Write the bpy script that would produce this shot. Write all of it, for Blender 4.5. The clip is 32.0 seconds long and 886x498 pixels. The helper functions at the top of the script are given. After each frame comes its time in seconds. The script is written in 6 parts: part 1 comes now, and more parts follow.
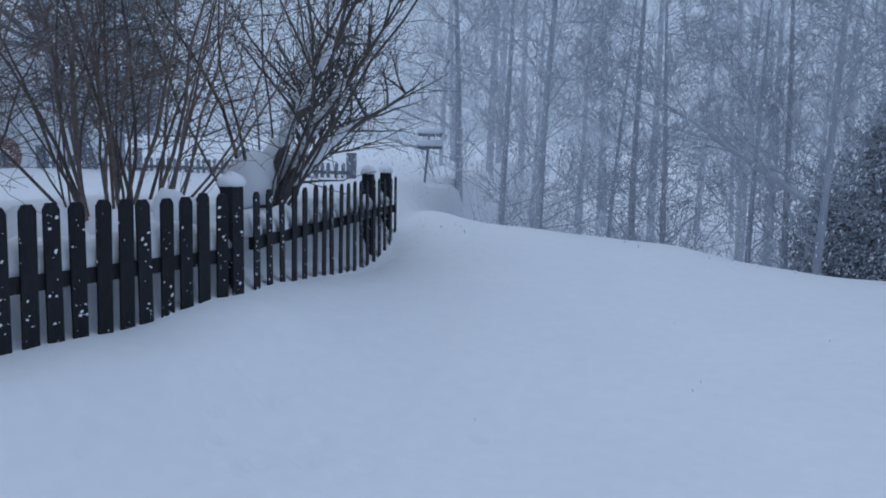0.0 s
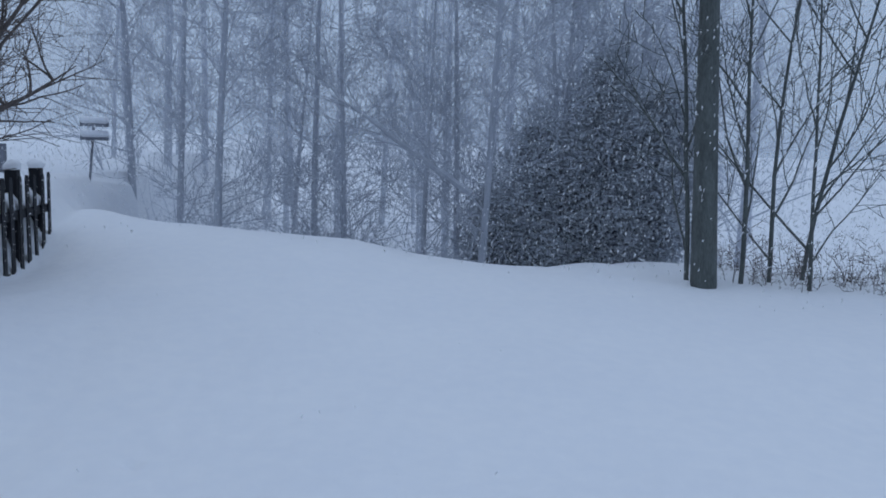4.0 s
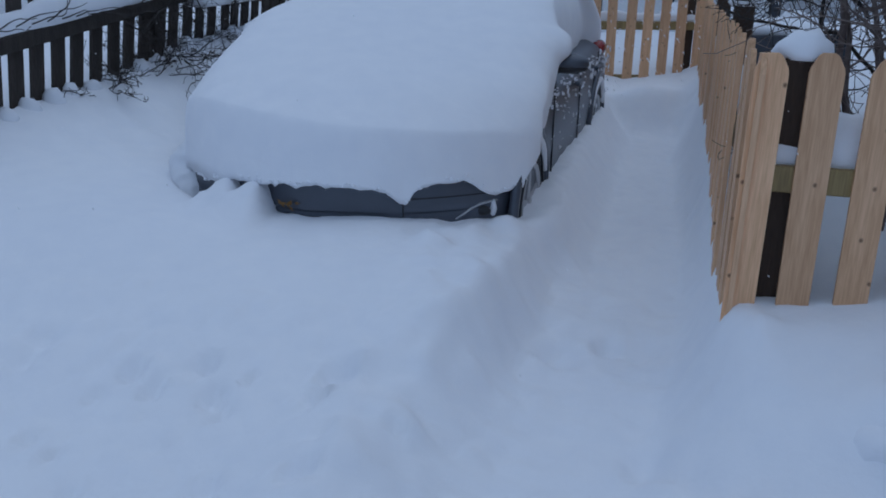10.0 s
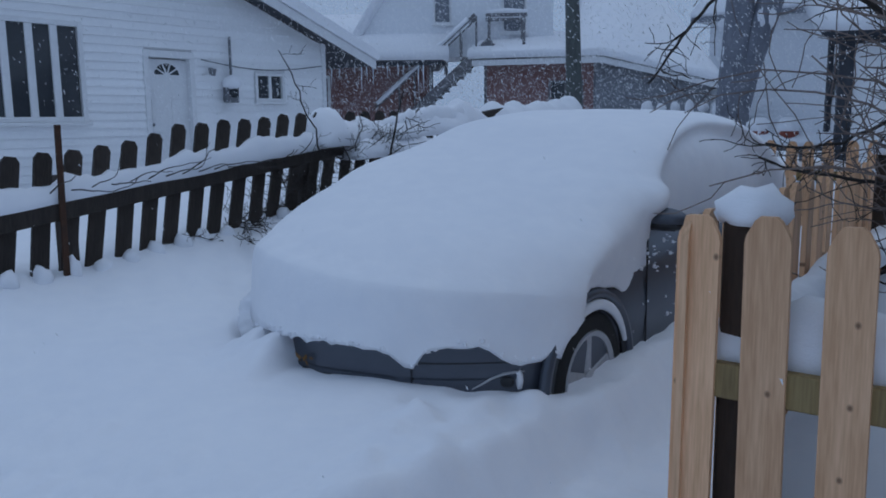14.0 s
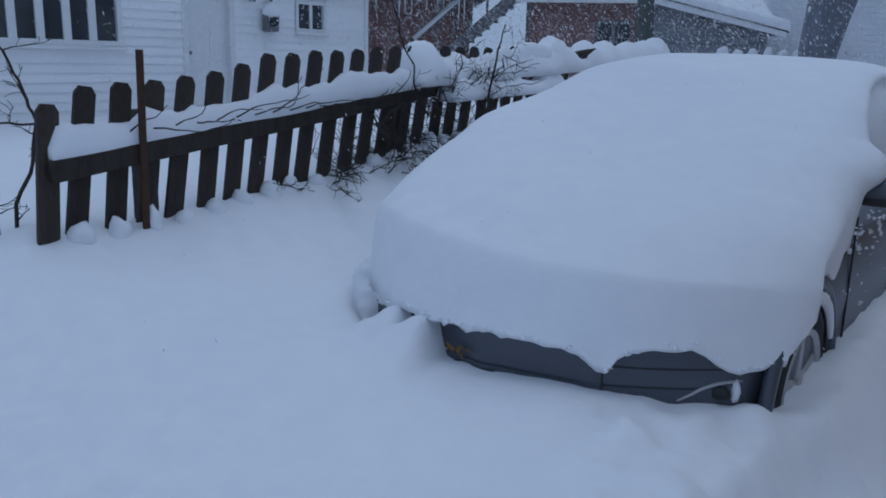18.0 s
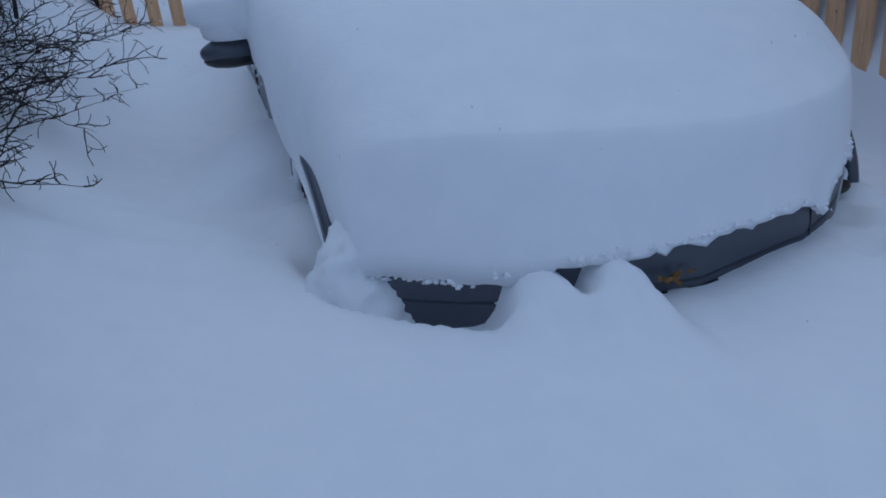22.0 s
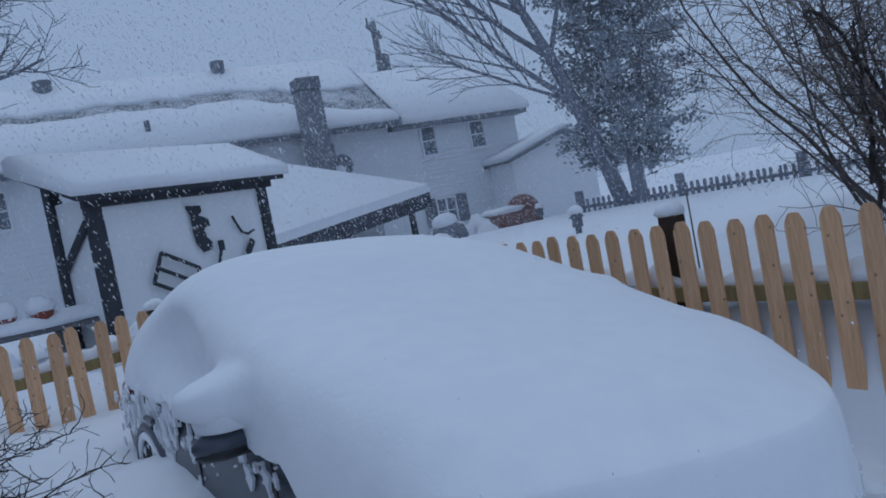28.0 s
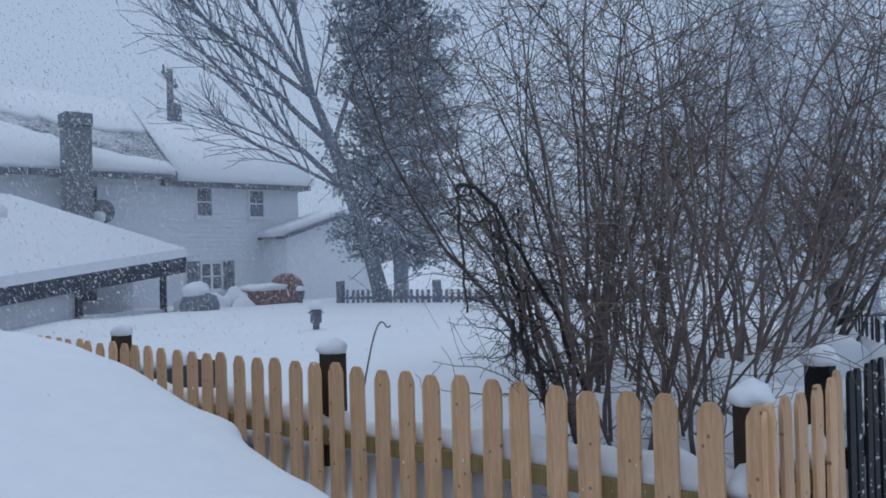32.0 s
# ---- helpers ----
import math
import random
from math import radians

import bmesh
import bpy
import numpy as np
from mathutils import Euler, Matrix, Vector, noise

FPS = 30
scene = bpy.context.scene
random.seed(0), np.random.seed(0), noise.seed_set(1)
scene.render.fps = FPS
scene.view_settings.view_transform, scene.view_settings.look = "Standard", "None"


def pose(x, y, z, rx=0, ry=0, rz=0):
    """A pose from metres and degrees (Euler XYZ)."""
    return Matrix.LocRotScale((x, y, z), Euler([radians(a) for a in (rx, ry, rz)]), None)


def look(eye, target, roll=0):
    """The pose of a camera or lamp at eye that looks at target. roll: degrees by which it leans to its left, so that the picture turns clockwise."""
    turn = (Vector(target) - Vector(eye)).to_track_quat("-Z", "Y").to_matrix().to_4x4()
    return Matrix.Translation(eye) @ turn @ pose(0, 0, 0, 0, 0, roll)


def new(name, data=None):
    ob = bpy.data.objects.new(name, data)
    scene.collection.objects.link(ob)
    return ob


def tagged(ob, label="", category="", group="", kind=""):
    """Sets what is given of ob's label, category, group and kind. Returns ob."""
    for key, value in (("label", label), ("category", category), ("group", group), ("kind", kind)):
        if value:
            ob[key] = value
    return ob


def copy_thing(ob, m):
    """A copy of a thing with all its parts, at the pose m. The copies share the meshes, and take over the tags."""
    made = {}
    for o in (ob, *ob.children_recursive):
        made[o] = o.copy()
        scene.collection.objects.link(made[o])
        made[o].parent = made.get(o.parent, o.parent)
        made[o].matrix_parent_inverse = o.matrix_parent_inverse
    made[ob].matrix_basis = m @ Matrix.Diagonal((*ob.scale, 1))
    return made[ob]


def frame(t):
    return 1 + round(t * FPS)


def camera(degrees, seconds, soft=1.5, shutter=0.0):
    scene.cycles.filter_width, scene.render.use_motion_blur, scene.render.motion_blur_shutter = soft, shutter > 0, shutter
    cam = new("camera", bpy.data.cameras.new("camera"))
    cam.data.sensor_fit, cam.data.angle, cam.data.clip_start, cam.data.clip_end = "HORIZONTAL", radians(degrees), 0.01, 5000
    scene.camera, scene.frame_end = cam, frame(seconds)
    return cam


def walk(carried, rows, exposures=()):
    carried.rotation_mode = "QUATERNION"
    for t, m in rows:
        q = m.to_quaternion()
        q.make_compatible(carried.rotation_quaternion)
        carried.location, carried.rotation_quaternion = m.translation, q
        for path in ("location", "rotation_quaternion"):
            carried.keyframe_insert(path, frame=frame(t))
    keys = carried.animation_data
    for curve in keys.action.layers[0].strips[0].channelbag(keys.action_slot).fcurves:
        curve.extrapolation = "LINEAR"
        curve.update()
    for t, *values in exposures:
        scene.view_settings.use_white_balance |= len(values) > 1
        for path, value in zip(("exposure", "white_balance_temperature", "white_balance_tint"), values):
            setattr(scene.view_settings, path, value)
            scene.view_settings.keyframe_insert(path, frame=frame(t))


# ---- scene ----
cam = camera(56.71, 32.0, soft=1.8)
PATH = [
    (0, (-1.069, -3.862, 1.161), (0.628, -2.836, 0.898), 1.17),
    (0.5, (-1.008, -3.950, 1.167), (0.841, -3.231, 0.910), 1.14),
    (1, (-0.948, -3.977, 1.177), (0.965, -3.452, 0.918), 0.66),
    (1.5, (-0.913, -3.962, 1.179), (1.022, -3.527, 0.922), 0.72),
    (2, (-0.905, -3.955, 1.179), (1.035, -3.547, 0.921), 1.01),
    (2.5, (-0.900, -3.977, 1.187), (1.051, -3.624, 0.928), 1.13),
    (4.5, (-0.902, -3.952, 1.211), (1.049, -3.601, 0.945), 2.39),
    (5, (-1.009, -3.878, 1.131), (0.855, -3.198, 0.879), 2.06),
    (5.5, (-1.043, -3.769, 1.086), (0.588, -2.641, 0.827), 2.43),
    (6, (-1.028, -3.718, 1.243), (0.287, -2.251, 0.900), 5.08),
    (6.5, (-0.960, -3.686, 1.237), (0.049, -2.003, 0.850), 6.26),
    (7, (-0.790, -3.634, 1.199), (0.027, -1.856, 0.785), 7.06),
    (7.5, (-0.704, -3.547, 1.161), (0.099, -1.781, 0.678), 7.99),
    (8, (-0.714, -3.329, 1.151), (0.027, -1.556, 0.594), 9.47),
    (8.5, (-0.622, -3.170, 1.124), (-0.337, -1.290, 0.505), 6.38),
    (9, (-0.425, -3.038, 1.080), (-0.483, -1.143, 0.443), 3.93),
    (9.5, (-0.365, -2.946, 1.074), (-0.681, -1.081, 0.425), 1.27),
    (10, (-0.289, -2.730, 1.045), (-0.783, -0.905, 0.392), 0.80),
    (10.5, (-0.149, -2.563, 1.014), (-0.785, -0.781, 0.365), 0.36),
    (11, (0.091, -2.464, 1.006), (-0.757, -0.765, 0.376), -0.46),
    (11.5, (0.235, -2.329, 0.995), (-0.605, -0.633, 0.350), 0.18),
    (12, (0.346, -2.138, 0.984), (-0.503, -0.445, 0.340), 0.53),
    (12.5, (0.494, -2.012, 0.980), (-0.551, -0.423, 0.362), 0.85),
    (13, (0.589, -1.948, 1.007), (-0.578, -0.383, 0.569), 1.11),
    (13.5, (0.636, -1.911, 1.019), (-0.560, -0.342, 0.686), -0.50),
    (15.5, (0.634, -1.807, 1.085), (-0.442, -0.150, 0.774), 1.08),
    (16, (0.581, -1.770, 1.080), (-0.508, -0.140, 0.682), 0.50),
    (16.5, (0.464, -1.803, 1.075), (-0.724, -0.245, 0.674), 0.73),
    (17, (0.257, -1.835, 1.082), (-1.029, -0.360, 0.671), 0.14),
    (17.5, (0.036, -1.841, 1.064), (-1.245, -0.364, 0.646), 0.38),
    (18, (-0.306, -1.712, 1.029), (-1.464, -0.146, 0.574), 1.43),
    (18.5, (-0.597, -1.629, 0.999), (-1.612, -0.017, 0.388), 1.22),
    (19, (-0.905, -1.575, 0.979), (-1.825, 0.064, 0.297), -0.18),
    (19.5, (-1.218, -1.440, 0.945), (-1.986, 0.260, 0.222), -0.96),
    (20, (-1.592, -1.354, 0.936), (-2.216, 0.383, 0.166), -2.23),
    (20.5, (-2.033, -1.341, 0.956), (-2.131, 0.489, 0.154), -0.99),
    (21, (-2.486, -1.172, 0.973), (-2.263, 0.645, 0.167), -2.90),
    (21.5, (-2.803, -1.076, 0.974), (-2.331, 0.693, 0.167), -3.58),
    (22, (-3.030, -1.024, 1.011), (-2.499, 0.713, 0.174), -6.43),
    (22.5, (-3.260, -0.835, 0.992), (-2.653, 0.874, 0.150), -8.52),
    (23, (-3.439, -0.704, 0.972), (-2.732, 1.000, 0.199), -8.31),
    (23.5, (-3.662, -0.633, 0.983), (-2.825, 1.032, 0.259), -7.81),
    (24, (-3.749, -0.580, 0.999), (-2.881, 1.068, 0.273), -8.84),
    (24.5, (-3.780, -0.558, 1.039), (-2.873, 1.082, 0.341), -10.35),
    (26.5, (-3.756, -0.627, 1.058), (-2.844, 1.084, 0.568), -12.7),
    (27, (-3.702, -0.654, 1.076), (-2.726, 1.039, 0.652), -12.7),
    (27.5, (-3.673, -0.705, 1.119), (-2.597, 0.967, 0.9), -11.5),
    (28, (-3.667, -0.712, 1.152), (-2.538, 0.935, 1.048), -10.9),
    (28.5, (-3.63, -0.715, 1.144), (-2.418, 0.875, 1.061), -10.2),
    (29, (-3.562, -0.784, 1.155), (-2.094, 0.574, 1.116), -8.6),
    (29.5, (-3.474, -0.79, 1.203), (-1.923, 0.473, 1.189), -5.8),
    (30, (-3.447, -0.817, 1.296), (-1.864, 0.403, 1.365), -2.2),
    (30.5, (-3.403, -0.81, 1.333), (-1.809, 0.397, 1.387), -1.5),
    (31, (-3.26, -0.849, 1.379), (-1.661, 0.351, 1.419), -1.6),
    (31.5, (-3.048, -0.921, 1.349), (-1.446, 0.277, 1.385), -0.9),
    (32, (-2.999, -1.048, 1.367), (-1.48, 0.253, 1.387), -1.5),
]
EXPOSURES = [
    (0, 0.39, 6850, 10), (2.5, 0.36, 6800, 10), (5, 0.32, 7000, 10), (7, 0.32, 7050, 10), (9, 0.25, 6700, 10), (11, 0.03, 6350, 10),
    (13, 0.03, 6300, 10), (16, 0.1, 6850, 10), (18, 0.08, 6500, 10), (20, 0.0, 6300, 10), (24.5, 0.03, 6250, 10), (27, 0.05, 6450, 10), (28.5, 0.12, 6700, 10), (29, 0.15, 6950, 10), (30, 0.52, 7250, 10), (32, 0.54, 7300, 10),
]
walk(cam, [(t, look(eye, target, roll)) for t, eye, target, roll in PATH], EXPOSURES)

# ---- light ----
world = bpy.data.worlds.new("snow_sky")
scene.world = world
world.use_nodes = True
wn = world.node_tree.nodes
wl = world.node_tree.links
sky = wn.new("ShaderNodeTexSky")
sky.sky_type = "NISHITA"
sky.sun_disc = False
sky.sun_elevation = radians(80)
sky.sun_rotation = radians(27)
sky.dust_density = 4.0
overcast = wn.new("ShaderNodeMixRGB")
overcast.inputs[0].default_value = 0.93
overcast.inputs[2].default_value = (2.45, 3.45, 5.25, 1)
wl.new(sky.outputs[0], overcast.inputs[1])
wl.new(overcast.outputs[0], wn["Background"].inputs[0])
wn["Background"].inputs[1].default_value = 0.097

sun_data = bpy.data.lights.new("sun", "SUN")
sun_data.energy = 0.37
sun_data.angle = radians(75)
sun_data.color = (0.68, 0.84, 1.0)
sun = new("sun", sun_data)
sun.matrix_world = look((0.5, 2, 14), (0, 0, 0))


# ---- materials ----
def material(name, base, rough=0.7, metal=0.0, second=None, scale=6.0, fine=40.0, bump=0.15, bump_d=0.01, amount=0.5, stretch=None, spec=0.5, rand=0.0):
    """Base colour varied at two scales, with fine relief."""
    m = bpy.data.materials.new(name)
    m.use_nodes = True
    n, l = m.node_tree.nodes, m.node_tree.links
    b = n["Principled BSDF"]
    b.inputs["Roughness"].default_value = rough
    b.inputs["Metallic"].default_value = metal
    b.inputs["Specular IOR Level"].default_value = spec
    co = n.new("ShaderNodeTexCoord")
    vec = co.outputs["Object"]
    if stretch:
        mp = n.new("ShaderNodeMapping")
        mp.inputs["Scale"].default_value = stretch
        l.new(vec, mp.inputs["Vector"])
        vec = mp.outputs["Vector"]
    big = n.new("ShaderNodeTexNoise")
    big.inputs["Scale"].default_value = scale
    big.inputs["Detail"].default_value = 4
    small = n.new("ShaderNodeTexNoise")
    small.inputs["Scale"].default_value = fine
    small.inputs["Detail"].default_value = 5
    l.new(vec, big.inputs["Vector"])
    l.new(vec, small.inputs["Vector"])
    second = second or tuple(c * 0.7 for c in base)
    mix = n.new("ShaderNodeMixRGB")
    mix.inputs[1].default_value = (*base, 1)
    mix.inputs[2].default_value = (*second, 1)
    add = n.new("ShaderNodeMath")
    add.operation = "ADD"
    l.new(big.outputs["Fac"], add.inputs[0])
    l.new(small.outputs["Fac"], add.inputs[1])
    ramp = n.new("ShaderNodeMapRange")
    ramp.inputs["From Min"].default_value = 0.75
    ramp.inputs["From Max"].default_value = 1.3
    ramp.inputs["To Max"].default_value = amount * 1.6
    l.new(add.outputs[0], ramp.inputs["Value"])
    l.new(ramp.outputs[0], mix.inputs[0])
    out = mix.outputs[0]
    if rand:
        info = n.new("ShaderNodeObjectInfo")
        hsv = n.new("ShaderNodeHueSaturation")
        rr = n.new("ShaderNodeMapRange")
        rr.inputs["To Min"].default_value = 1 - rand
        rr.inputs["To Max"].default_value = 1 + rand
        l.new(info.outputs["Random"], rr.inputs["Value"])
        l.new(rr.outputs[0], hsv.inputs["Value"])
        l.new(out, hsv.inputs["Color"])
        out = hsv.outputs[0]
    l.new(out, b.inputs["Base Color"])
    bp = n.new("ShaderNodeBump")
    bp.inputs["Strength"].default_value = bump
    bp.inputs["Distance"].default_value = bump_d
    l.new(small.outputs["Fac"], bp.inputs["Height"])
    l.new(bp.outputs[0], b.inputs["Normal"])
    return m


def snow_material(name, base=(0.86, 0.87, 0.9)):
    m = material(name, base, 0.85, second=(0.8, 0.82, 0.87), scale=0.9, fine=9.0, bump=0.25, bump_d=0.03, amount=0.45, spec=0.25)
    n, l = m.node_tree.nodes, m.node_tree.links
    b = n["Principled BSDF"]
    grain = n.new("ShaderNodeTexNoise")
    grain.inputs["Scale"].default_value = 220.0
    co = n.new("ShaderNodeTexCoord")
    l.new(co.outputs["Object"], grain.inputs["Vector"])
    b2 = n.new("ShaderNodeBump")
    b2.inputs["Strength"].default_value = 0.22
    b2.inputs["Distance"].default_value = 0.004
    l.new(grain.outputs["Fac"], b2.inputs["Height"])
    old = b.inputs["Normal"].links[0].from_socket
    l.new(old, b2.inputs["Normal"])
    l.new(b2.outputs[0], b.inputs["Normal"])
    return m


def pine_material(name, light, dark, knots=True):
    """Sawn softwood: long grain along z, brown knots."""
    m = material(name, light, 0.62, second=dark, scale=5.0, fine=30.0, bump=0.3, bump_d=0.003, amount=0.7, stretch=(5, 5, 0.3), rand=0.13)
    n, l = m.node_tree.nodes, m.node_tree.links
    b = n["Principled BSDF"]
    if knots:
        co = n.new("ShaderNodeTexCoord")
        info = n.new("ShaderNodeObjectInfo")
        off = n.new("ShaderNodeVectorMath")
        off.operation = "MULTIPLY_ADD"
        off.inputs[1].default_value = (1, 1, 0.8)
        comb = n.new("ShaderNodeCombineXYZ")
        times = n.new("ShaderNodeMath")
        times.operation = "MULTIPLY"
        times.inputs[1].default_value = 37.0
        l.new(info.outputs["Random"], times.inputs[0])
        for k in range(3):
            l.new(times.outputs[0], comb.inputs[k])
        l.new(co.outputs["Object"], off.inputs[0])
        l.new(comb.outputs[0], off.inputs[2])
        sep = n.new("ShaderNodeSeparateXYZ")
        flat = n.new("ShaderNodeCombineXYZ")
        l.new(off.outputs[0], sep.inputs[0])
        l.new(sep.outputs[0], flat.inputs[0])
        l.new(sep.outputs[2], flat.inputs[1])
        vor = n.new("ShaderNodeTexVoronoi")
        vor.voronoi_dimensions = "2D"
        vor.inputs["Scale"].default_value = 7.5
        l.new(flat.outputs[0], vor.inputs["Vector"])
        r = n.new("ShaderNodeMapRange")
        r.inputs["From Min"].default_value = 0.02
        r.inputs["From Max"].default_value = 0.062
        r.inputs["To Min"].default_value = 0.85
        r.inputs["To Max"].default_value = 0.0
        l.new(vor.outputs["Distance"], r.inputs["Value"])
        mix = n.new("ShaderNodeMixRGB")
        old = b.inputs["Base Color"].links[0].from_socket
        l.new(old, mix.inputs[1])
        mix.inputs[2].default_value = (0.13, 0.06, 0.028, 1)
        l.new(r.outputs[0], mix.inputs[0])
        l.new(mix.outputs[0], b.inputs["Base Color"])
    return m


def flake_material():
    m = bpy.data.materials.new("snowflake")
    m.use_nodes = True
    n, l = m.node_tree.nodes, m.node_tree.links
    d, t, x = n.new("ShaderNodeBsdfDiffuse"), n.new("ShaderNodeBsdfTranslucent"), n.new("ShaderNodeMixShader")
    for b in (d, t):
        b.inputs[0].default_value = (0.95, 0.96, 0.98, 1)
    l.new(d.outputs[0], x.inputs[1])
    l.new(t.outputs[0], x.inputs[2])
    l.new(x.outputs[0], n["Material Output"].inputs[0])
    return m


FLAKE = flake_material()
SNOW = snow_material("snow")
SNOW_CAR = snow_material("packed_snow", (0.87, 0.88, 0.91))
PINE = pine_material("new_pine", (0.79, 0.475, 0.275), (0.57, 0.31, 0.16))
RAILWOOD = pine_material("treated_rail", (0.33, 0.235, 0.095), (0.2, 0.13, 0.05), False)
DARKPOST = material("dark_stained_post", (0.06, 0.035, 0.022), 0.75, second=(0.03, 0.018, 0.012), stretch=(3, 3, 0.4), bump=0.4)
BLACKWOOD = material("black_paint", (0.012, 0.013, 0.017), 0.55, second=(0.03, 0.03, 0.034), stretch=(3, 3, 0.5), bump=0.35, rand=0.2, spec=0.15)
BROWNWOOD = material("weathered_brown", (0.024, 0.017, 0.013), 0.8, second=(0.06, 0.045, 0.036), stretch=(3, 3, 0.4), bump=0.5, rand=0.25)
RUST = material("rusty_iron", (0.09, 0.04, 0.022), 0.8, 0.3, second=(0.045, 0.028, 0.02), bump=0.4)
PAINT = material("grey_blue_car_paint", (0.085, 0.096, 0.12), 0.36, 0.3, second=(0.066, 0.076, 0.098), fine=300.0, bump=0.0, spec=0.6)
TRIM = material("black_plastic", (0.012, 0.012, 0.014), 0.45, second=(0.02, 0.02, 0.022), bump=0.1)
RUBBER = material("tyre_rubber", (0.012, 0.012, 0.012), 0.85, second=(0.02, 0.02, 0.02), bump=0.3)
ALLOY = material("alloy", (0.5, 0.51, 0.53), 0.45, 0.25, second=(0.38, 0.38, 0.4), bump=0.05)
LAMPRED = material("red_lens", (0.3, 0.02, 0.02), 0.2, second=(0.2, 0.015, 0.015), bump=0.02)
VINEBARK = material("dry_vine_bark", (0.03, 0.024, 0.021), 0.9, second=(0.06, 0.05, 0.045), scale=9, bump=0.4)
BARK = material("dark_bark", (0.075, 0.063, 0.06), 0.9, second=(0.16, 0.135, 0.128), scale=9, bump=0.5, stretch=(2, 2, 0.6))
REDBARK = material("reddish_bark", (0.13, 0.096, 0.085), 0.9, second=(0.25, 0.2, 0.178), scale=9, bump=0.4)
# Storm haze is lightened into these two bark colours, over the real snow crust.
RIME_HAZE_BARK = material("snow_and_haze_bark", (0.31, 0.33, 0.38), 0.9, second=(0.5, 0.525, 0.58), scale=3, bump=0.4, stretch=(2, 2, 0.5))
RIME_HAZE_FAR = material("rime_and_haze_bark", (0.52, 0.55, 0.61), 0.9, second=(0.68, 0.7, 0.76), scale=2, bump=0.3)
MAPLEBARK = material("wet_grey_bark", (0.16, 0.17, 0.205), 0.9, second=(0.3, 0.315, 0.36), scale=4, bump=0.4, stretch=(2, 2, 0.5))
MOSSBARK = material("mossy_bark", (0.07, 0.077, 0.075), 0.9, second=(0.15, 0.17, 0.165), scale=7, bump=0.6, stretch=(2, 2, 0.5))
# Foliage colour lifted to grey-blue, with haze painted in beside the clinging snow.
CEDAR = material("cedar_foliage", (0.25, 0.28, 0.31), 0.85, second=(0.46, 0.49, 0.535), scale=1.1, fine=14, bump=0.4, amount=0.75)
# Bark greyed towards the sky: painted haze besides the plastered snow.
WOOD_RIME_HAZE = material("wood_snow_haze_bark", (0.36, 0.385, 0.44), 0.9, second=(0.56, 0.58, 0.64), scale=3, bump=0.4, stretch=(2, 2, 0.5))
# Pale base holds the distance haze of the wood as well as driven snow.
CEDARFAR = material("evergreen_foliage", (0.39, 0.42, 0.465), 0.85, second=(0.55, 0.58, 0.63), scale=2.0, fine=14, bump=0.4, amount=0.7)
SIDING = material("white_siding", (0.87, 0.88, 0.89), 0.55, second=(0.81, 0.82, 0.84), scale=1.0, fine=20, bump=0.1, rand=0.04)
SIDING_FAR = material("snow_blown_siding", (0.82, 0.84, 0.87), 0.7, second=(0.75, 0.77, 0.81), scale=0.7, fine=12, bump=0.15)
WHITEPAINT = material("white_paint", (0.78, 0.79, 0.8), 0.45, second=(0.68, 0.69, 0.71), bump=0.08)
GLASS = material("dark_glass", (0.02, 0.024, 0.03), 0.08, second=(0.03, 0.035, 0.042), bump=0.02, spec=0.8)
# Glass of the far houses, its dark colour greyed to stand for haze.
GLASS_FAR = material("haze_paled_glass", (0.13, 0.145, 0.175), 0.4, second=(0.26, 0.28, 0.32), scale=4, bump=0.1)
# Dark trim for far things, with haze mixed into the colour.
TRIM_FAR = material("haze_paled_trim", (0.15, 0.16, 0.19), 0.8, second=(0.3, 0.32, 0.36), scale=5, bump=0.3)
EAVE = material("weathered_eave", (0.06, 0.065, 0.08), 0.8, second=(0.14, 0.15, 0.175), scale=5, bump=0.3)
BRICK = material("red_brick", (0.2, 0.09, 0.08), 0.9, second=(0.33, 0.24, 0.24), scale=3, bump=0.4)
GREYWOOD = material("grey_timber", (0.12, 0.115, 0.12), 0.85, second=(0.26, 0.27, 0.3), scale=4, bump=0.4)
SHINGLE = material("roof_shingle", (0.09, 0.095, 0.11), 0.9, second=(0.62, 0.64, 0.68), scale=1.2, fine=9, bump=0.5, amount=0.75)
STONE = material("grey_block", (0.2, 0.21, 0.235), 0.9, second=(0.33, 0.345, 0.38), scale=3, fine=20, bump=0.4)
METAL = material("dull_metal", (0.2, 0.21, 0.23), 0.5, 0.6, second=(0.13, 0.135, 0.15), bump=0.1)
DARKTRIM = material("dark_trim", (0.03, 0.033, 0.042), 0.7, second=(0.06, 0.065, 0.08), bump=0.3)
GREENWOOD = material("pale_green_board", (0.26, 0.3, 0.28), 0.75, second=(0.36, 0.4, 0.38), bump=0.2)
ORANGE = material("dry_leaf", (0.26, 0.13, 0.03), 0.8, second=(0.1, 0.06, 0.03), bump=0.2)
TERRACOTTA = material("red_pot", (0.28, 0.07, 0.045), 0.7, second=(0.2, 0.05, 0.04), bump=0.2)
ICE = material("ice", (0.75, 0.8, 0.86), 0.15, second=(0.65, 0.72, 0.8), bump=0.1)


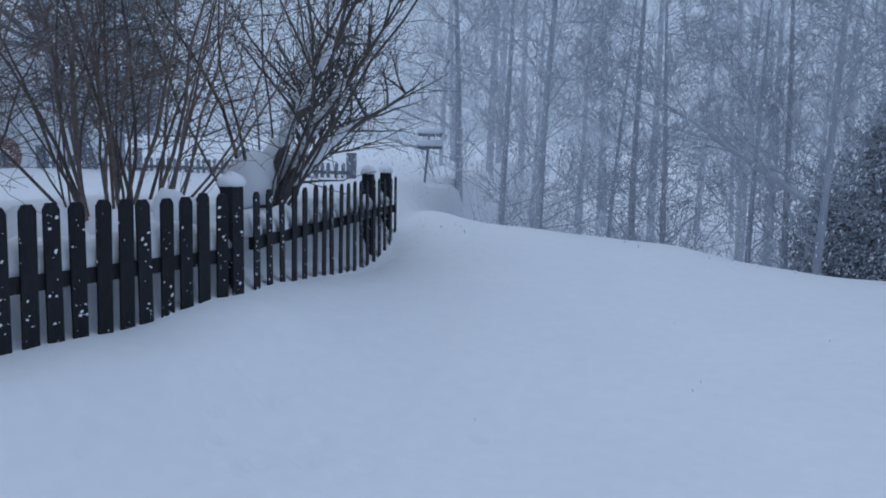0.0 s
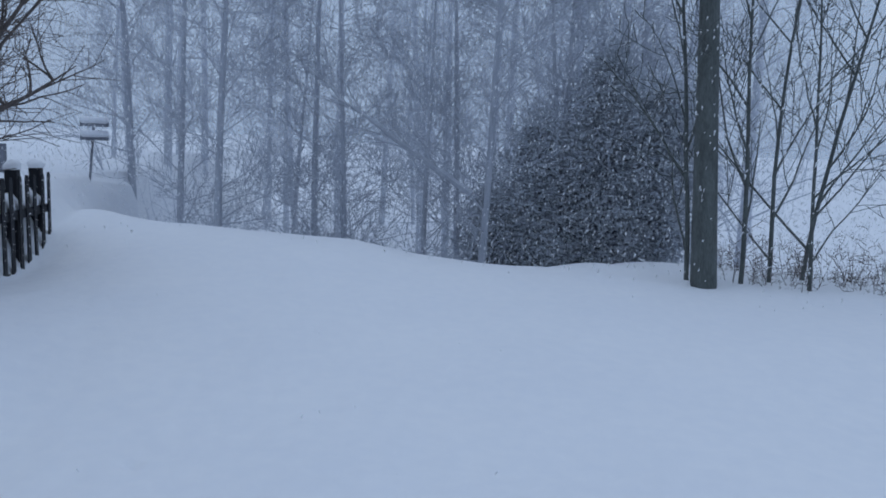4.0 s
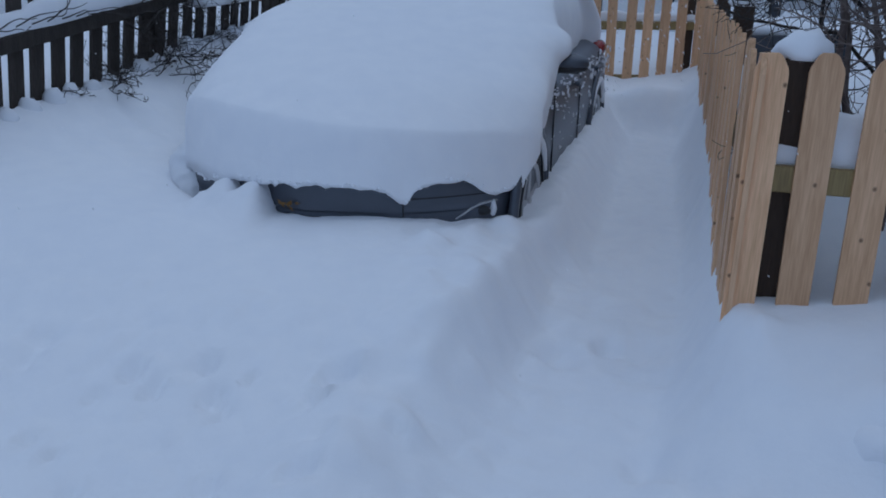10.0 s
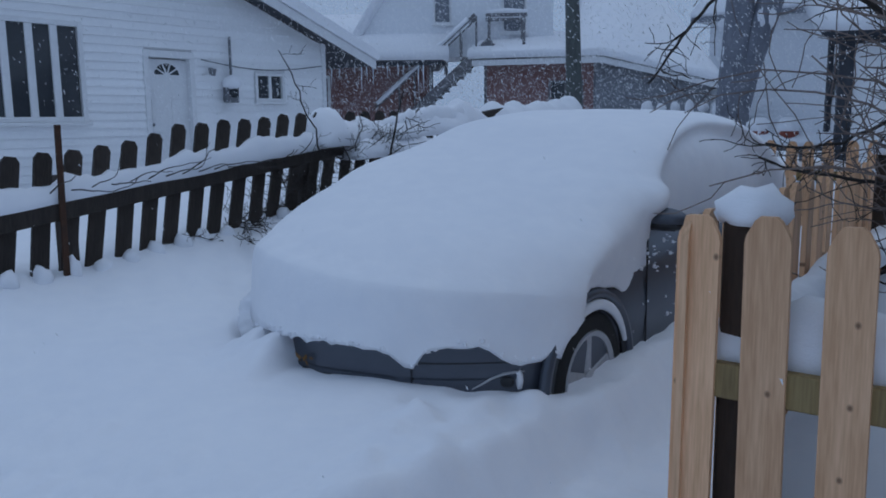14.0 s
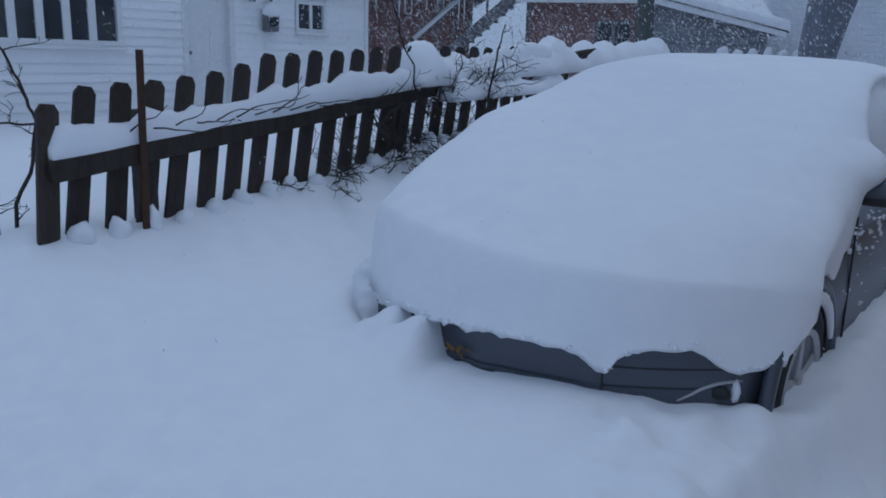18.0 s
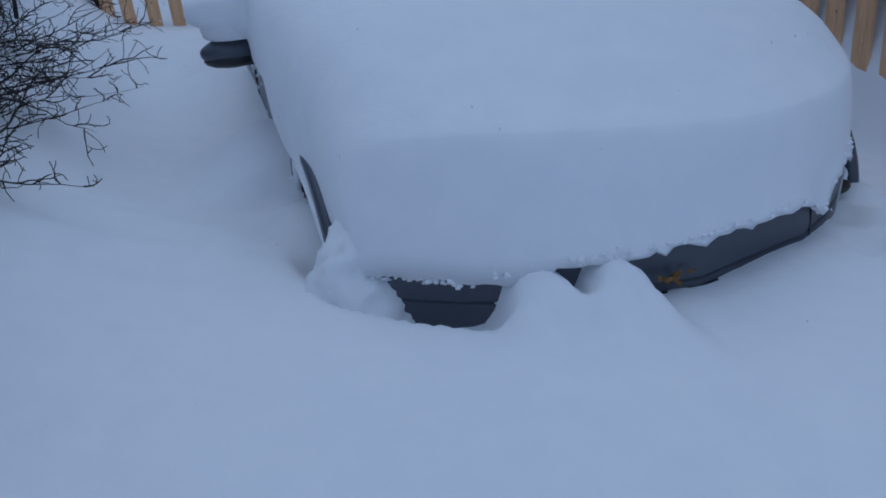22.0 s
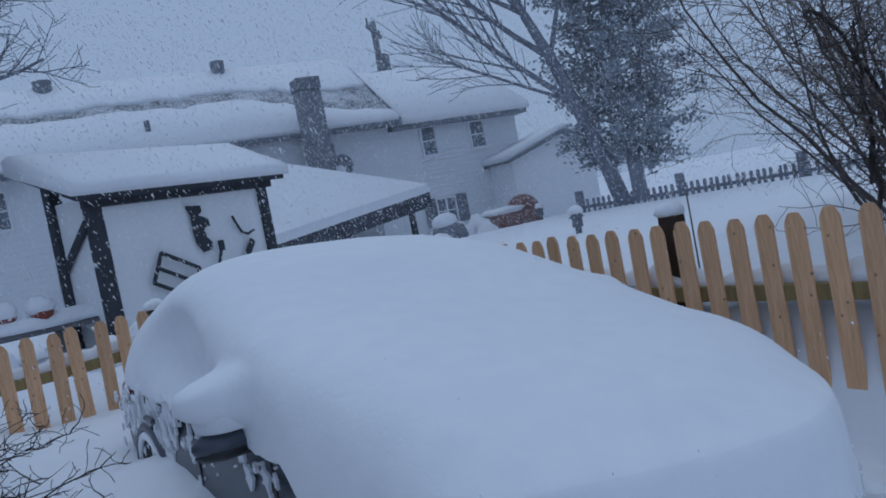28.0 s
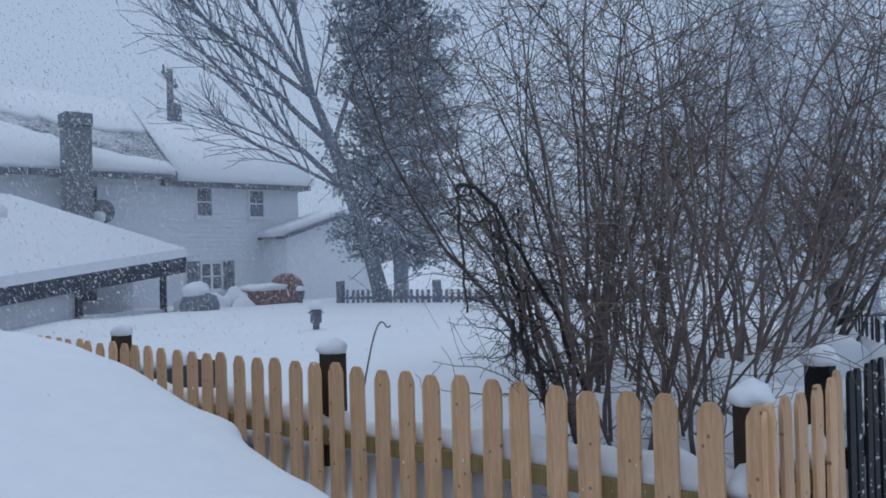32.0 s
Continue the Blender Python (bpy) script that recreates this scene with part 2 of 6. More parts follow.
# ---- mesh helpers ----
class Geo:
    """Collects vertices and faces for one mesh."""

    def __init__(self):
        self.v, self.f, self.n = [], [], 0

    def add(self, verts, faces):
        self.v.extend(verts)
        self.f.extend([tuple(i + self.n for i in f) for f in faces])
        self.n += len(verts)
        return self

    def box(self, lo, hi, m=None):
        (a, b, c), (d, e, f) = lo, hi
        vs = [(a, b, c), (d, b, c), (d, e, c), (a, e, c), (a, b, f), (d, b, f), (d, e, f), (a, e, f)]
        if m is not None:
            vs = [tuple(m @ Vector(p)) for p in vs]
        return self.add(vs, [(0, 3, 2, 1), (4, 5, 6, 7), (0, 1, 5, 4), (1, 2, 6, 5), (2, 3, 7, 6), (3, 0, 4, 7)])

    def bevel_box(self, lo, hi, r=0.01, m=None):
        """A box with its twelve edges cut."""
        lo, hi = np.array(lo, float), np.array(hi, float)
        r = min(r, 0.49 * (hi - lo).min())
        c, h = (lo + hi) / 2, (hi - lo) / 2
        vs, ids = [], {}
        for s in [(x, y, z) for x in (-1, 1) for y in (-1, 1) for z in (-1, 1)]:
            for k in range(3):
                p = np.array([s[j] * (h[j] - (0 if j == k else r)) for j in range(3)]) + c
                ids[s, k] = len(vs)
                vs.append(tuple(m @ Vector(p)) if m is not None else tuple(p))
        fs = []
        for k in range(3):
            a, b = [j for j in range(3) if j != k]
            for sk in (-1, 1):
                q = []
                for sa, sb in ((-1, -1), (1, -1), (1, 1), (-1, 1)):
                    s = [0, 0, 0]
                    s[k], s[a], s[b] = sk, sa, sb
                    q.append(ids[tuple(s), k])
                fs.append(q if (sk > 0) == (k != 1) else q[::-1])
            for sa in (-1, 1):
                for sb in (-1, 1):
                    s1, s2 = [0, 0, 0], [0, 0, 0]
                    s1[k], s2[k] = -1, 1
                    s1[a] = s2[a] = sa
                    s1[b] = s2[b] = sb
                    s1, s2 = tuple(s1), tuple(s2)
                    fs.append((ids[s1, a], ids[s2, a], ids[s2, b], ids[s1, b]))
        for s in [(x, y, z) for x in (-1, 1) for y in (-1, 1) for z in (-1, 1)]:
            fs.append((ids[s, 0], ids[s, 1], ids[s, 2]))
        return self.add(vs, fs)

    def prism(self, poly, thick, m=None):
        """A polygon of (x, z) pulled along y by thick."""
        k = len(poly)
        vs = [(x, 0.0, z) for x, z in poly] + [(x, thick, z) for x, z in poly]
        if m is not None:
            vs = [tuple(m @ Vector(p)) for p in vs]
        fs = [tuple(range(k)), tuple(range(2 * k - 1, k - 1, -1))]
        fs += [(i, i + k, (i + 1) % k + k, (i + 1) % k) for i in range(k)]
        return self.add(vs, fs)

    def tube(self, pts, radii, sides=6, cap=True):
        pts = [Vector(p) for p in pts]
        rings, base = [], self.n
        ref = Vector((0.31, 0.77, 0.55))
        for i, p in enumerate(pts):
            d = (pts[min(i + 1, len(pts) - 1)] - pts[max(i - 1, 0)])
            d = d.normalized() if d.length > 1e-9 else Vector((0, 0, 1))
            u = d.cross(ref)
            u = u.normalized() if u.length > 1e-3 else d.orthogonal().normalized()
            w = d.cross(u)
            for s in range(sides):
                a = 2 * math.pi * s / sides
                q = p + (u * math.cos(a) + w * math.sin(a)) * radii[i]
                self.v.append((q.x, q.y, q.z))
        for i in range(len(pts) - 1):
            for s in range(sides):
                a, b = base + i * sides + s, base + i * sides + (s + 1) % sides
                self.f.append((a, b, b + sides, a + sides))
        self.n += sides * len(pts)
        if cap:
            self.f.append(tuple(base + s for s in range(sides))[::-1])
            self.f.append(tuple(base + (len(pts) - 1) * sides + s for s in range(sides)))
        return self

    def blob(self, c, r, seed=0, rings=6, segs=9, rough=0.15, flat=0.0):
        """A soft uneven lump with semi-axes r."""
        vs, fs = [], []
        for i in range(rings + 1):
            t = math.pi * i / rings
            for j in range(segs):
                a = 2 * math.pi * j / segs
                p = Vector((math.sin(t) * math.cos(a), math.sin(t) * math.sin(a), math.cos(t)))
                k = 1 + rough * noise.noise(p * 1.7 + Vector((seed * 3.1, seed * 1.7, seed)))
                z = p.z * k
                if flat and z < -flat:
                    z = -flat
                vs.append((c[0] + r[0] * p.x * k, c[1] + r[1] * p.y * k, c[2] + r[2] * z))
        for i in range(rings):
            for j in range(segs):
                a, b = i * segs + j, i * segs + (j + 1) % segs
                fs.append((a, a + segs, b + segs, b))
        return self.add(vs, fs)

    def loft(self, rings, closed=True, caps=True):
        k = len(rings[0])
        vs = [tuple(p) for r in rings for p in r]
        fs = []
        for i in range(len(rings) - 1):
            for j in range(k if closed else k - 1):
                a, b = i * k + j, i * k + (j + 1) % k
                fs.append((a, b, b + k, a + k))
        if caps:
            fs.append(tuple(range(k))[::-1])
            fs.append(tuple((len(rings) - 1) * k + j for j in range(k)))
        return self.add(vs, fs)

    def mesh(self, name, mat, smooth=False):
        me = bpy.data.meshes.new(name)
        me.from_pydata(self.v, [], self.f)
        me.materials.append(mat)
        if smooth:
            me.polygons.foreach_set("use_smooth", [True] * len(me.polygons))
        me.update()
        bm = bmesh.new()
        bm.from_mesh(me)
        if len(bm.faces) < 60000:
            bmesh.ops.recalc_face_normals(bm, faces=bm.faces)
        bm.to_mesh(me)
        bm.free()
        return me


def thing(name, x=0, y=0, z=0, rz=0, label="", category="", group="", kind=""):
    e = new(name)
    e.empty_display_size = 0.1
    e.matrix_world = pose(x, y, z, 0, 0, rz)
    return tagged(e, label, category, group, kind)


def part(name, geo, mat, parent, label="", smooth=False, kind=""):
    me = geo if isinstance(geo, bpy.types.Mesh) else geo.mesh(name, mat, smooth)
    ob = new(name, me)
    ob.parent = parent
    return tagged(ob, label, kind=kind)


def solo(name, geo, mat, label="", category="", group="", kind="", smooth=False):
    return tagged(new(name, geo.mesh(name, mat, smooth)), label, category, group, kind)


rng = random.Random(7)


def lerp(x, pts):
    return float(np.interp(x, [p[0] for p in pts], [p[1] for p in pts]))


def sstep(a, b, x):
    t = np.clip((x - a) / (b - a), 0, 1)
    return t * t * (3 - 2 * t)


# ---- ground ----
def fence_y(x):
    """The line of the fences along the lane."""
    return np.where(x < 2.8, 0.0, (x - 2.8) * 0.385)


def bump(x, y, cx, cy, amp, sx, sy=None):
    sy = sy or sx
    return amp * np.exp(-(((x - cx) / sx) ** 2 + ((y - cy) / sy) ** 2))


CREST = 7.6


def ground_z(x, y):
    x, y = np.asarray(x, float), np.asarray(y, float)
    road = -0.36 + sstep(1.0, 7.8, x) * np.interp(y, [-7, -5.2, -4, -2.85, -2.05, -1.4, -0.5, 1], [0.13, 0.15, 0.23, 0.265, 0.35, 0.44, 0.49, 0.5])
    road = road - 2.2 * sstep(CREST, CREST + 6.0, x - 1.6 * sstep(-3.0, -5.0, y))
    s = fence_y(x) - y
    hb = np.interp(x, [-0.3, 0, 0.5, 1, 2, 2.5, 3.4, 4.7, 5.8, 6.7, 7.6, 9], [-0.08, -0.02, 0.04, 0.08, 0.1, 0.15, 0.11, -0.05, -0.15, -0.02, 0.2, 0.2])
    hb = np.where(x > 7.0, hb + (road - hb) * sstep(7.0, 8.5, x), hb)
    front = hb + (road - hb) * sstep(-0.05, 1.35, s)
    garden = hb + (np.interp(x, [0, 1, 1.8, 6], [0.3, 0.38, 0.55, 0.58]) + 0.06 * sstep(4, 8, y) * sstep(4.5, 2.5, x) * sstep(0.9, 1.9, x) - 0.25 * sstep(9.5, 12, y) * sstep(4.5, 2.5, x) - 0.25 * sstep(13, 20, y) - hb) * sstep(0.0, 1.3 - 0.95 * sstep(0.9, 1.3, x), -s) - 0.2 * sstep(2.5, 6.0, y)
    garden = garden - 2.2 * sstep(9.0, 16.0, x) * (1 - sstep(2.5, 5.0, y))
    east = np.where(s > 0, front, garden)
    level = np.interp(x, [-30, -12, -6, -3.85, -3.3, -2.8, -2.0, -1.2, -0.8, -0.1], [0.0, 0.0, 0.22, 0.2, 0.07, 0.01, -0.06, -0.07, -0.15, -0.05])
    level = level + 0.1 * np.clip(y - 0.6, 0, 3) * sstep(-3.1, -3.8, x) * sstep(-9, -6, x) + 0.07 * sstep(3, 6, y)
    west = road + (level - road) * sstep(-1.5, 0.3, y)
    west = west + (0.25 - west) * sstep(6.2, 7.6, y) * sstep(-9, -6, x)
    z = west + (east - west) * sstep(-0.22, 0.02, x)
    # shovelled path beside the car
    c = -0.46 + 0.03 * np.sin(y * 1.3)
    lane_side = sstep(0.15, -0.7, y)
    fence_side = 0.075 * sstep(0.1, 0.35, x - c) * sstep(0.1, 0.6, y)
    m = sstep(0.47 + fence_side + 0.24 * lane_side, 0.26 - 0.08 * lane_side, np.abs(x - c) + 0.012 * np.sin(y * 5.0) * np.sin(y * 2.1 + x)) * sstep(-2.6, -1.2, y) * (1 - sstep(4.7, 5.2, y))
    z = z + (-0.38 - z) * m
    # loose snow thrown to the sides of the path
    z = z + bump(x, y, -0.98, -0.35, 0.07, 0.2, 0.6) + bump(x, y, -0.02, -0.25, 0.05, 0.15, 0.3) + bump(x, y, -1.05, -1.1, 0.08, 0.25, 0.35)
    z = z + bump(x, y, -0.52, 5.0, 0.13, 0.3, 0.2)
    # drift beside the doors
    z = z + bump(x, y, 7.2, 1.45, 0.2, 0.45, 0.6)
    door_line = np.interp(y, [1.0, 1.1, 1.17, 1.23, 1.29, 1.34, 1.42, 1.54, 1.64, 1.72, 1.76, 1.8, 2.0, 2.15, 2.3, 2.54, 2.76, 2.95, 3.1, 3.35, 3.7, 4.2],
                          [-0.02, -0.02, -0.06, -0.07, -0.03, 0.0, 0.02, 0.035, 0.04, 0.01, 0.05, 0.13, 0.215, 0.2, 0.16, 0.055, 0.07, 0.1, 0.12, 0.15, 0.14, 0.15])
    near_door = 0.11 + 0.27 * sstep(1.45, 1.9, y)
    side = (1 - np.clip((-2.72 - x) / near_door, 0, 1) ** 2) ** 1.6 * sstep(0.98, 1.12, y) * sstep(4.2, 3.8, y) * sstep(-2.2, -2.5, x)
    z = z + (door_line - z) * side
    # bank between the car and the shovelled path
    bank = np.interp(y, [1.0, 1.2, 1.6, 1.9, 2.4, 3.7, 4.5, 5.0], [-0.13, -0.12, -0.09, -0.1, -0.088, -0.066, -0.08, -0.1])
    z = z + (bank - z) * sstep(-0.56, -0.86, x) * sstep(1.0, 1.2, y) * sstep(5.0, 4.6, y) * sstep(-2.5, -2.2, x)
    # snow lying against the bumper: a pocket, two pillows, then a sagging line to the wheel
    line = np.interp(x, [-2.95, -2.78, -2.68, -2.6, -2.565, -2.466, -2.42, -2.36, -2.335, -2.31, -2.27, -2.22, -2.19, -2.175, -2.155, -2.14, -2.12, -2.07, -2.02, -1.98, -1.92, -1.82, -1.62, -1.51, -1.38, -1.245, -1.136, -1.03, -0.94, -0.8],
                     [-0.06, -0.09, -0.12, -0.13, -0.12, -0.11, -0.1, -0.09, -0.08, -0.075, -0.07, -0.07, -0.07, -0.07, -0.065, -0.065, -0.065, -0.06, -0.06, -0.058, -0.056, -0.06, -0.05, -0.042, -0.048, -0.074, -0.084, -0.1, -0.13, -0.12])
    yb = 0.575 + np.where(x > -1.84, 0.65, 0.5) * np.abs(x + 1.84) ** 2.15 - 0.035 * (x + 1.84)
    deep = sstep(-2.45, -2.6, x)
    reach = 0.3 - 0.16 * sstep(-2.3, -2.38, x)
    wgt = (1 - np.clip((yb - y) / reach, 0, 1) ** 2) ** 1.5 * (1 - sstep(0.25 - 0.2 * deep, 0.45 - 0.3 * deep, y - yb)) * sstep(-2.8, -2.7, x) * sstep(-0.72, -0.85, x)
    z = z + (line - z) * np.clip(wgt, 0, 1)
    ahead = np.clip(yb - 0.05 - y, 0, 1)
    for cx, half, amp in ((-2.275, 0.088, 0.15), (-2.1, 0.07, 0.155)):
        z = z + amp * np.exp(-((x - cx) / (half + 0.28 * ahead)) ** 4 - (ahead / 0.15) ** 1.6) * (1 - sstep(0.15, 0.3, y - yb))
    # rolled lump below the fence
    z = z + bump(x, y, 0.44, -0.52, 0.09, 0.16, 0.12) - bump(x, y, 0.38, -0.7, 0.07, 0.16, 0.075)
    z = z + bump(x, y, 0.85, -0.42, 0.06, 0.4, 0.22) + bump(x, y, 1.9, -0.5, 0.05, 0.5, 0.25) - bump(x, y, 1.3, -0.9, 0.03, 0.4, 0.2)
    z = z + bump(x, y, -0.1, -3.9, 0.05, 0.8)
    return z


def ground_detail(x, y):
    v = Vector((x, y, 0))
    near = 1.0 if abs(x + 1) < 7 and abs(y - 1) < 7 else 0.3
    calm = 1 - 0.8 * float(sstep(1.7, 1.1, math.hypot(x + 1.84, y - 0.9)))
    d = calm * 0.035 * noise.noise(v * 0.8) + 0.014 * noise.noise(v * 2.3 + Vector((5, 1, 2))) * near
    if near == 1.0:
        d += 0.006 * noise.noise(v * 7 + Vector((2, 9, 4)))
        if -3.4 < x < -0.7 and -2.4 < y < -0.2:
            d += 0.024 * abs(noise.noise(v * 9 + Vector((3, 3, 4)))) + 0.01 * noise.noise(v * 17)
        if abs(x + 0.6) < 0.75 and -2.6 < y < 5:
            d += 0.018 * noise.noise(v * 6.5 + Vector((7, 2, 4))) + 0.014 * noise.noise(v * 14 + Vector((1, 5, 4)))
        if x < -2.9 and -0.8 < y < 1.8:
            d += 0.009 * math.sin((x * 0.9 + y * 1.5) * 14 + 2 * noise.noise(v * 2)) * float(sstep(-2.9, -3.3, x))
    return d


def axis_steps(lo, a, b, hi, fine):
    mid = np.arange(a, b + 1e-6, fine)
    right, left = [b], [a]
    s = fine
    while right[-1] < hi:
        s *= 1.13
        right.append(right[-1] + s)
    s = fine
    while left[-1] > lo:
        s *= 1.13
        left.append(left[-1] - s)
    return np.concatenate([np.array(left[:0:-1]), mid, np.array(right[1:])])


gx = axis_steps(-420, -4.6, 2.6, 420, 0.024)
gy = axis_steps(-420, -3.6, 5.6, 420, 0.03)
GX, GY = np.meshgrid(gx, gy)
GZ = ground_z(GX, GY)
foot = random.Random(3)
prints = []
for k in range(110):
    prints.append((foot.uniform(-3.3, -0.9), foot.uniform(-2.2, -0.5), foot.uniform(0.022, 0.045), foot.uniform(0.018, 0.05)))
for k in range(26):
    prints.append((foot.uniform(0.2, 2.6), foot.uniform(-2.2, -0.5), foot.uniform(0.02, 0.06), foot.uniform(0.012, 0.04)))
for k in range(16):
    prints.append((-0.45 + foot.uniform(-0.25, 0.25), foot.uniform(-3.2, 0.6), foot.uniform(0.04, 0.09), foot.uniform(0.025, 0.06)))
for k in range(120):
    prints.append((foot.gauss(-0.97, 0.14), foot.uniform(-2.2, 1.0), foot.uniform(0.03, 0.08), -foot.uniform(0.006, 0.022)))
for k in range(24):
    prints.append((foot.uniform(-0.2, 0.1), foot.uniform(-1.4, 0.1), foot.uniform(0.03, 0.07), -foot.uniform(0.01, 0.03)))
for px, py, pr_, pd in prints:
    if pd > 0:
        GZ -= pd * 1.2 * np.exp(-(((GX - px) / pr_) ** 2 + ((GY - py) / (pr_ * 1.35)) ** 2) ** 2)
    else:
        GZ -= bump(GX, GY, px, py, pd, pr_, pr_ * 1.35)
    GZ += bump(GX, GY, px + pr_ * 1.3, py + pr_, pd * 0.35, pr_, pr_)
gv = []
for i in range(len(gy)):
    for j in range(len(gx)):
        x, y = float(gx[j]), float(gy[i])
        gv.append((x, y, float(GZ[i, j]) + (ground_detail(x, y) if abs(x) < 40 and abs(y) < 40 else 0.0)))
w_ = len(gx)
gf = [(i * w_ + j, i * w_ + j + 1, (i + 1) * w_ + j + 1, (i + 1) * w_ + j) for i in range(len(gy) - 1) for j in range(w_ - 1)]
gme = bpy.data.meshes.new("ground")
gme.from_pydata(gv, [], gf)
gme.materials.append(SNOW)
gme.polygons.foreach_set("use_smooth", [True] * len(gme.polygons))
ground = tagged(new("ground", gme), "deep fresh snow with drifts, footprints and a shovelled path", "snow ground", kind="structure")


def gz(x, y):
    return float(ground_z(x, y)) + ground_detail(x, y)


# ---- fences ----
def picket_mesh(name, mat, width, height, thick, style):
    h, w = height, width / 2
    if style == "round":
        top = [(w, h - 0.06), (w * 0.93, h - 0.043), (w * 0.58, h - 0.01), (w * 0.36, h), (-w * 0.36, h), (-w * 0.58, h - 0.01), (-w * 0.93, h - 0.043), (-w, h - 0.06)]
    else:
        top = [(w, h - 0.032), (w * 0.55, h), (-w * 0.55, h), (-w, h - 0.032)]
    g = Geo().prism([(-w, 0), (w, 0)] + top, thick)
    return g.mesh(name, mat)


def snow_ridge(a, b, z, width, hgt, seed, sag=0.0):
    """Snow lying on a rail from a to b, uneven in height."""
    a, b = Vector(a), Vector(b)
    d = b - a
    n = max(4, int(d.length / 0.045))
    side = Vector((-d.y, d.x, 0)).normalized()
    rings = []
    for i in range(n + 1):
        t = i / n
        p = a + d * t
        h = hgt * (0.75 + 0.55 * noise.noise(Vector((t * d.length * 3.2, seed * 5.3, 0))) + 0.25 * noise.noise(Vector((t * d.length * 11, seed, 3))))
        h = max(0.02, h) * (0.35 if i in (0, n) else 1)
        w = width * (0.9 + 0.3 * noise.noise(Vector((t * d.length * 2.5, seed, 9))))
        ring = []
        for k in range(9):
            a2 = math.pi * k / 8
            ring.append(p + side * (w * math.cos(a2)) + Vector((0, 0, z + h * math.sin(a2) ** 1.1)))
        ring.append(p - side * w * 0.8 + Vector((0, 0, z - 0.012)))
        ring.append(p + side * w * 0.8 + Vector((0, 0, z - 0.012)))
        rings.append(ring)
    return Geo().loft(rings)


def fence_run(name, a, b, count, pm, rail_mat, label, group, posts=(), post_mat=None, rail_z=0.4, top_z=0.8, thick=0.018, tilt=0.55, rails=(0.0, -0.55), first=0, rise=0.0, ridge=0.1, length=1.15, post_h=0.06, cap=True, rail_h=0.085, ridge_off=0.068, ridge_w=0.055, specks=0):
    """Pickets from a to b on the lane side of two rails, posts behind."""
    a, b = Vector((*a, 0)), Vector((*b, 0))
    d = b - a
    u = d.normalized()
    ang = math.degrees(math.atan2(u.y, u.x))
    f = thing(name, a.x, a.y, 0, ang, label, "fence", group)
    for i in range(first, count):
        t = i / max(1, count - 1) * d.length
        dz = rise * t + rng.uniform(-0.012, 0.012)
        ob = new("picket", pm)
        ob.parent = f
        ob.matrix_basis = pose(t, -thick, top_z - length + dz, rng.uniform(-0.6, 0.6), rng.uniform(-tilt, tilt), rng.uniform(-1.5, 1.5))
    if specks:
        sk, g = random.Random(int(a.x * 10)), Geo()
        for i in range(first, count):
            t = i / max(1, count - 1) * d.length
            for _ in range(specks):
                s = 0.002 + 0.008 * sk.random() ** 2.5
                poly = [(s * sk.uniform(0.6, 1.2) * math.cos(q) * 1.5, s * sk.uniform(0.6, 1.2) * math.sin(q)) for q in np.linspace(0, 2 * math.pi, 7)[:-1]]
                g.prism(poly, 0.004, pose(t + sk.uniform(-0.036, 0.036), -thick - 0.004, top_z + rise * t - sk.uniform(0.05, 0.75), 0, sk.uniform(-60, 20), 0))
        part("snow_specks", g, SNOW, f, "flecks of snow stuck to the pickets", kind="stuff")
    for k, r in enumerate(rails):
        g = Geo().bevel_box((-0.02, 0, rail_z + r), (d.length + 0.02, 0.04, rail_z + r + rail_h), 0.004)
        if rise:
            g.v = [(x, y, z + rise * x) for x, y, z in g.v]
        part("rail", g, rail_mat, f)
    for t in posts:
        part("post", Geo().bevel_box((t - 0.056, 0.042, -0.6), (t + 0.056, 0.152, top_z + post_h + rise * t), 0.006), post_mat, f)
    if ridge:
        n = u.cross(Vector((0, 0, 1))) * -1
        a2, b2 = a + n * ridge_off, b + n * ridge_off
        g = snow_ridge(a2, b2 + Vector((0, 0, rise * d.length)), rail_z + rail_h - 0.004, ridge_w, ridge, len(name) + a.x)
        solo("snow_ridge", g, SNOW, "fresh snow lying along the fence rail", "snow", "snow on the fences", smooth=True)
    if cap:
        for t in posts:
            part("snow_cap", Geo().blob((t, 0.097, top_z + post_h + rise * t + 0.012), (0.085, 0.082, 0.068), seed=t + a.y, rings=8, segs=14, rough=0.3, flat=0.3), SNOW, f, "rounded cap of fresh snow", smooth=True)
    return f


TAN = picket_mesh("picket", PINE, 0.1, 1.42, 0.018, "round")
BLK = picket_mesh("picket", BLACKWOOD, 0.09, 1.15, 0.016, "dog")
BLK_THIN = picket_mesh("picket", BLACKWOOD, 0.09, 1.15, 0.011, "dog")
BRN = picket_mesh("picket", BROWNWOOD, 0.1, 1.15, 0.022, "dog")

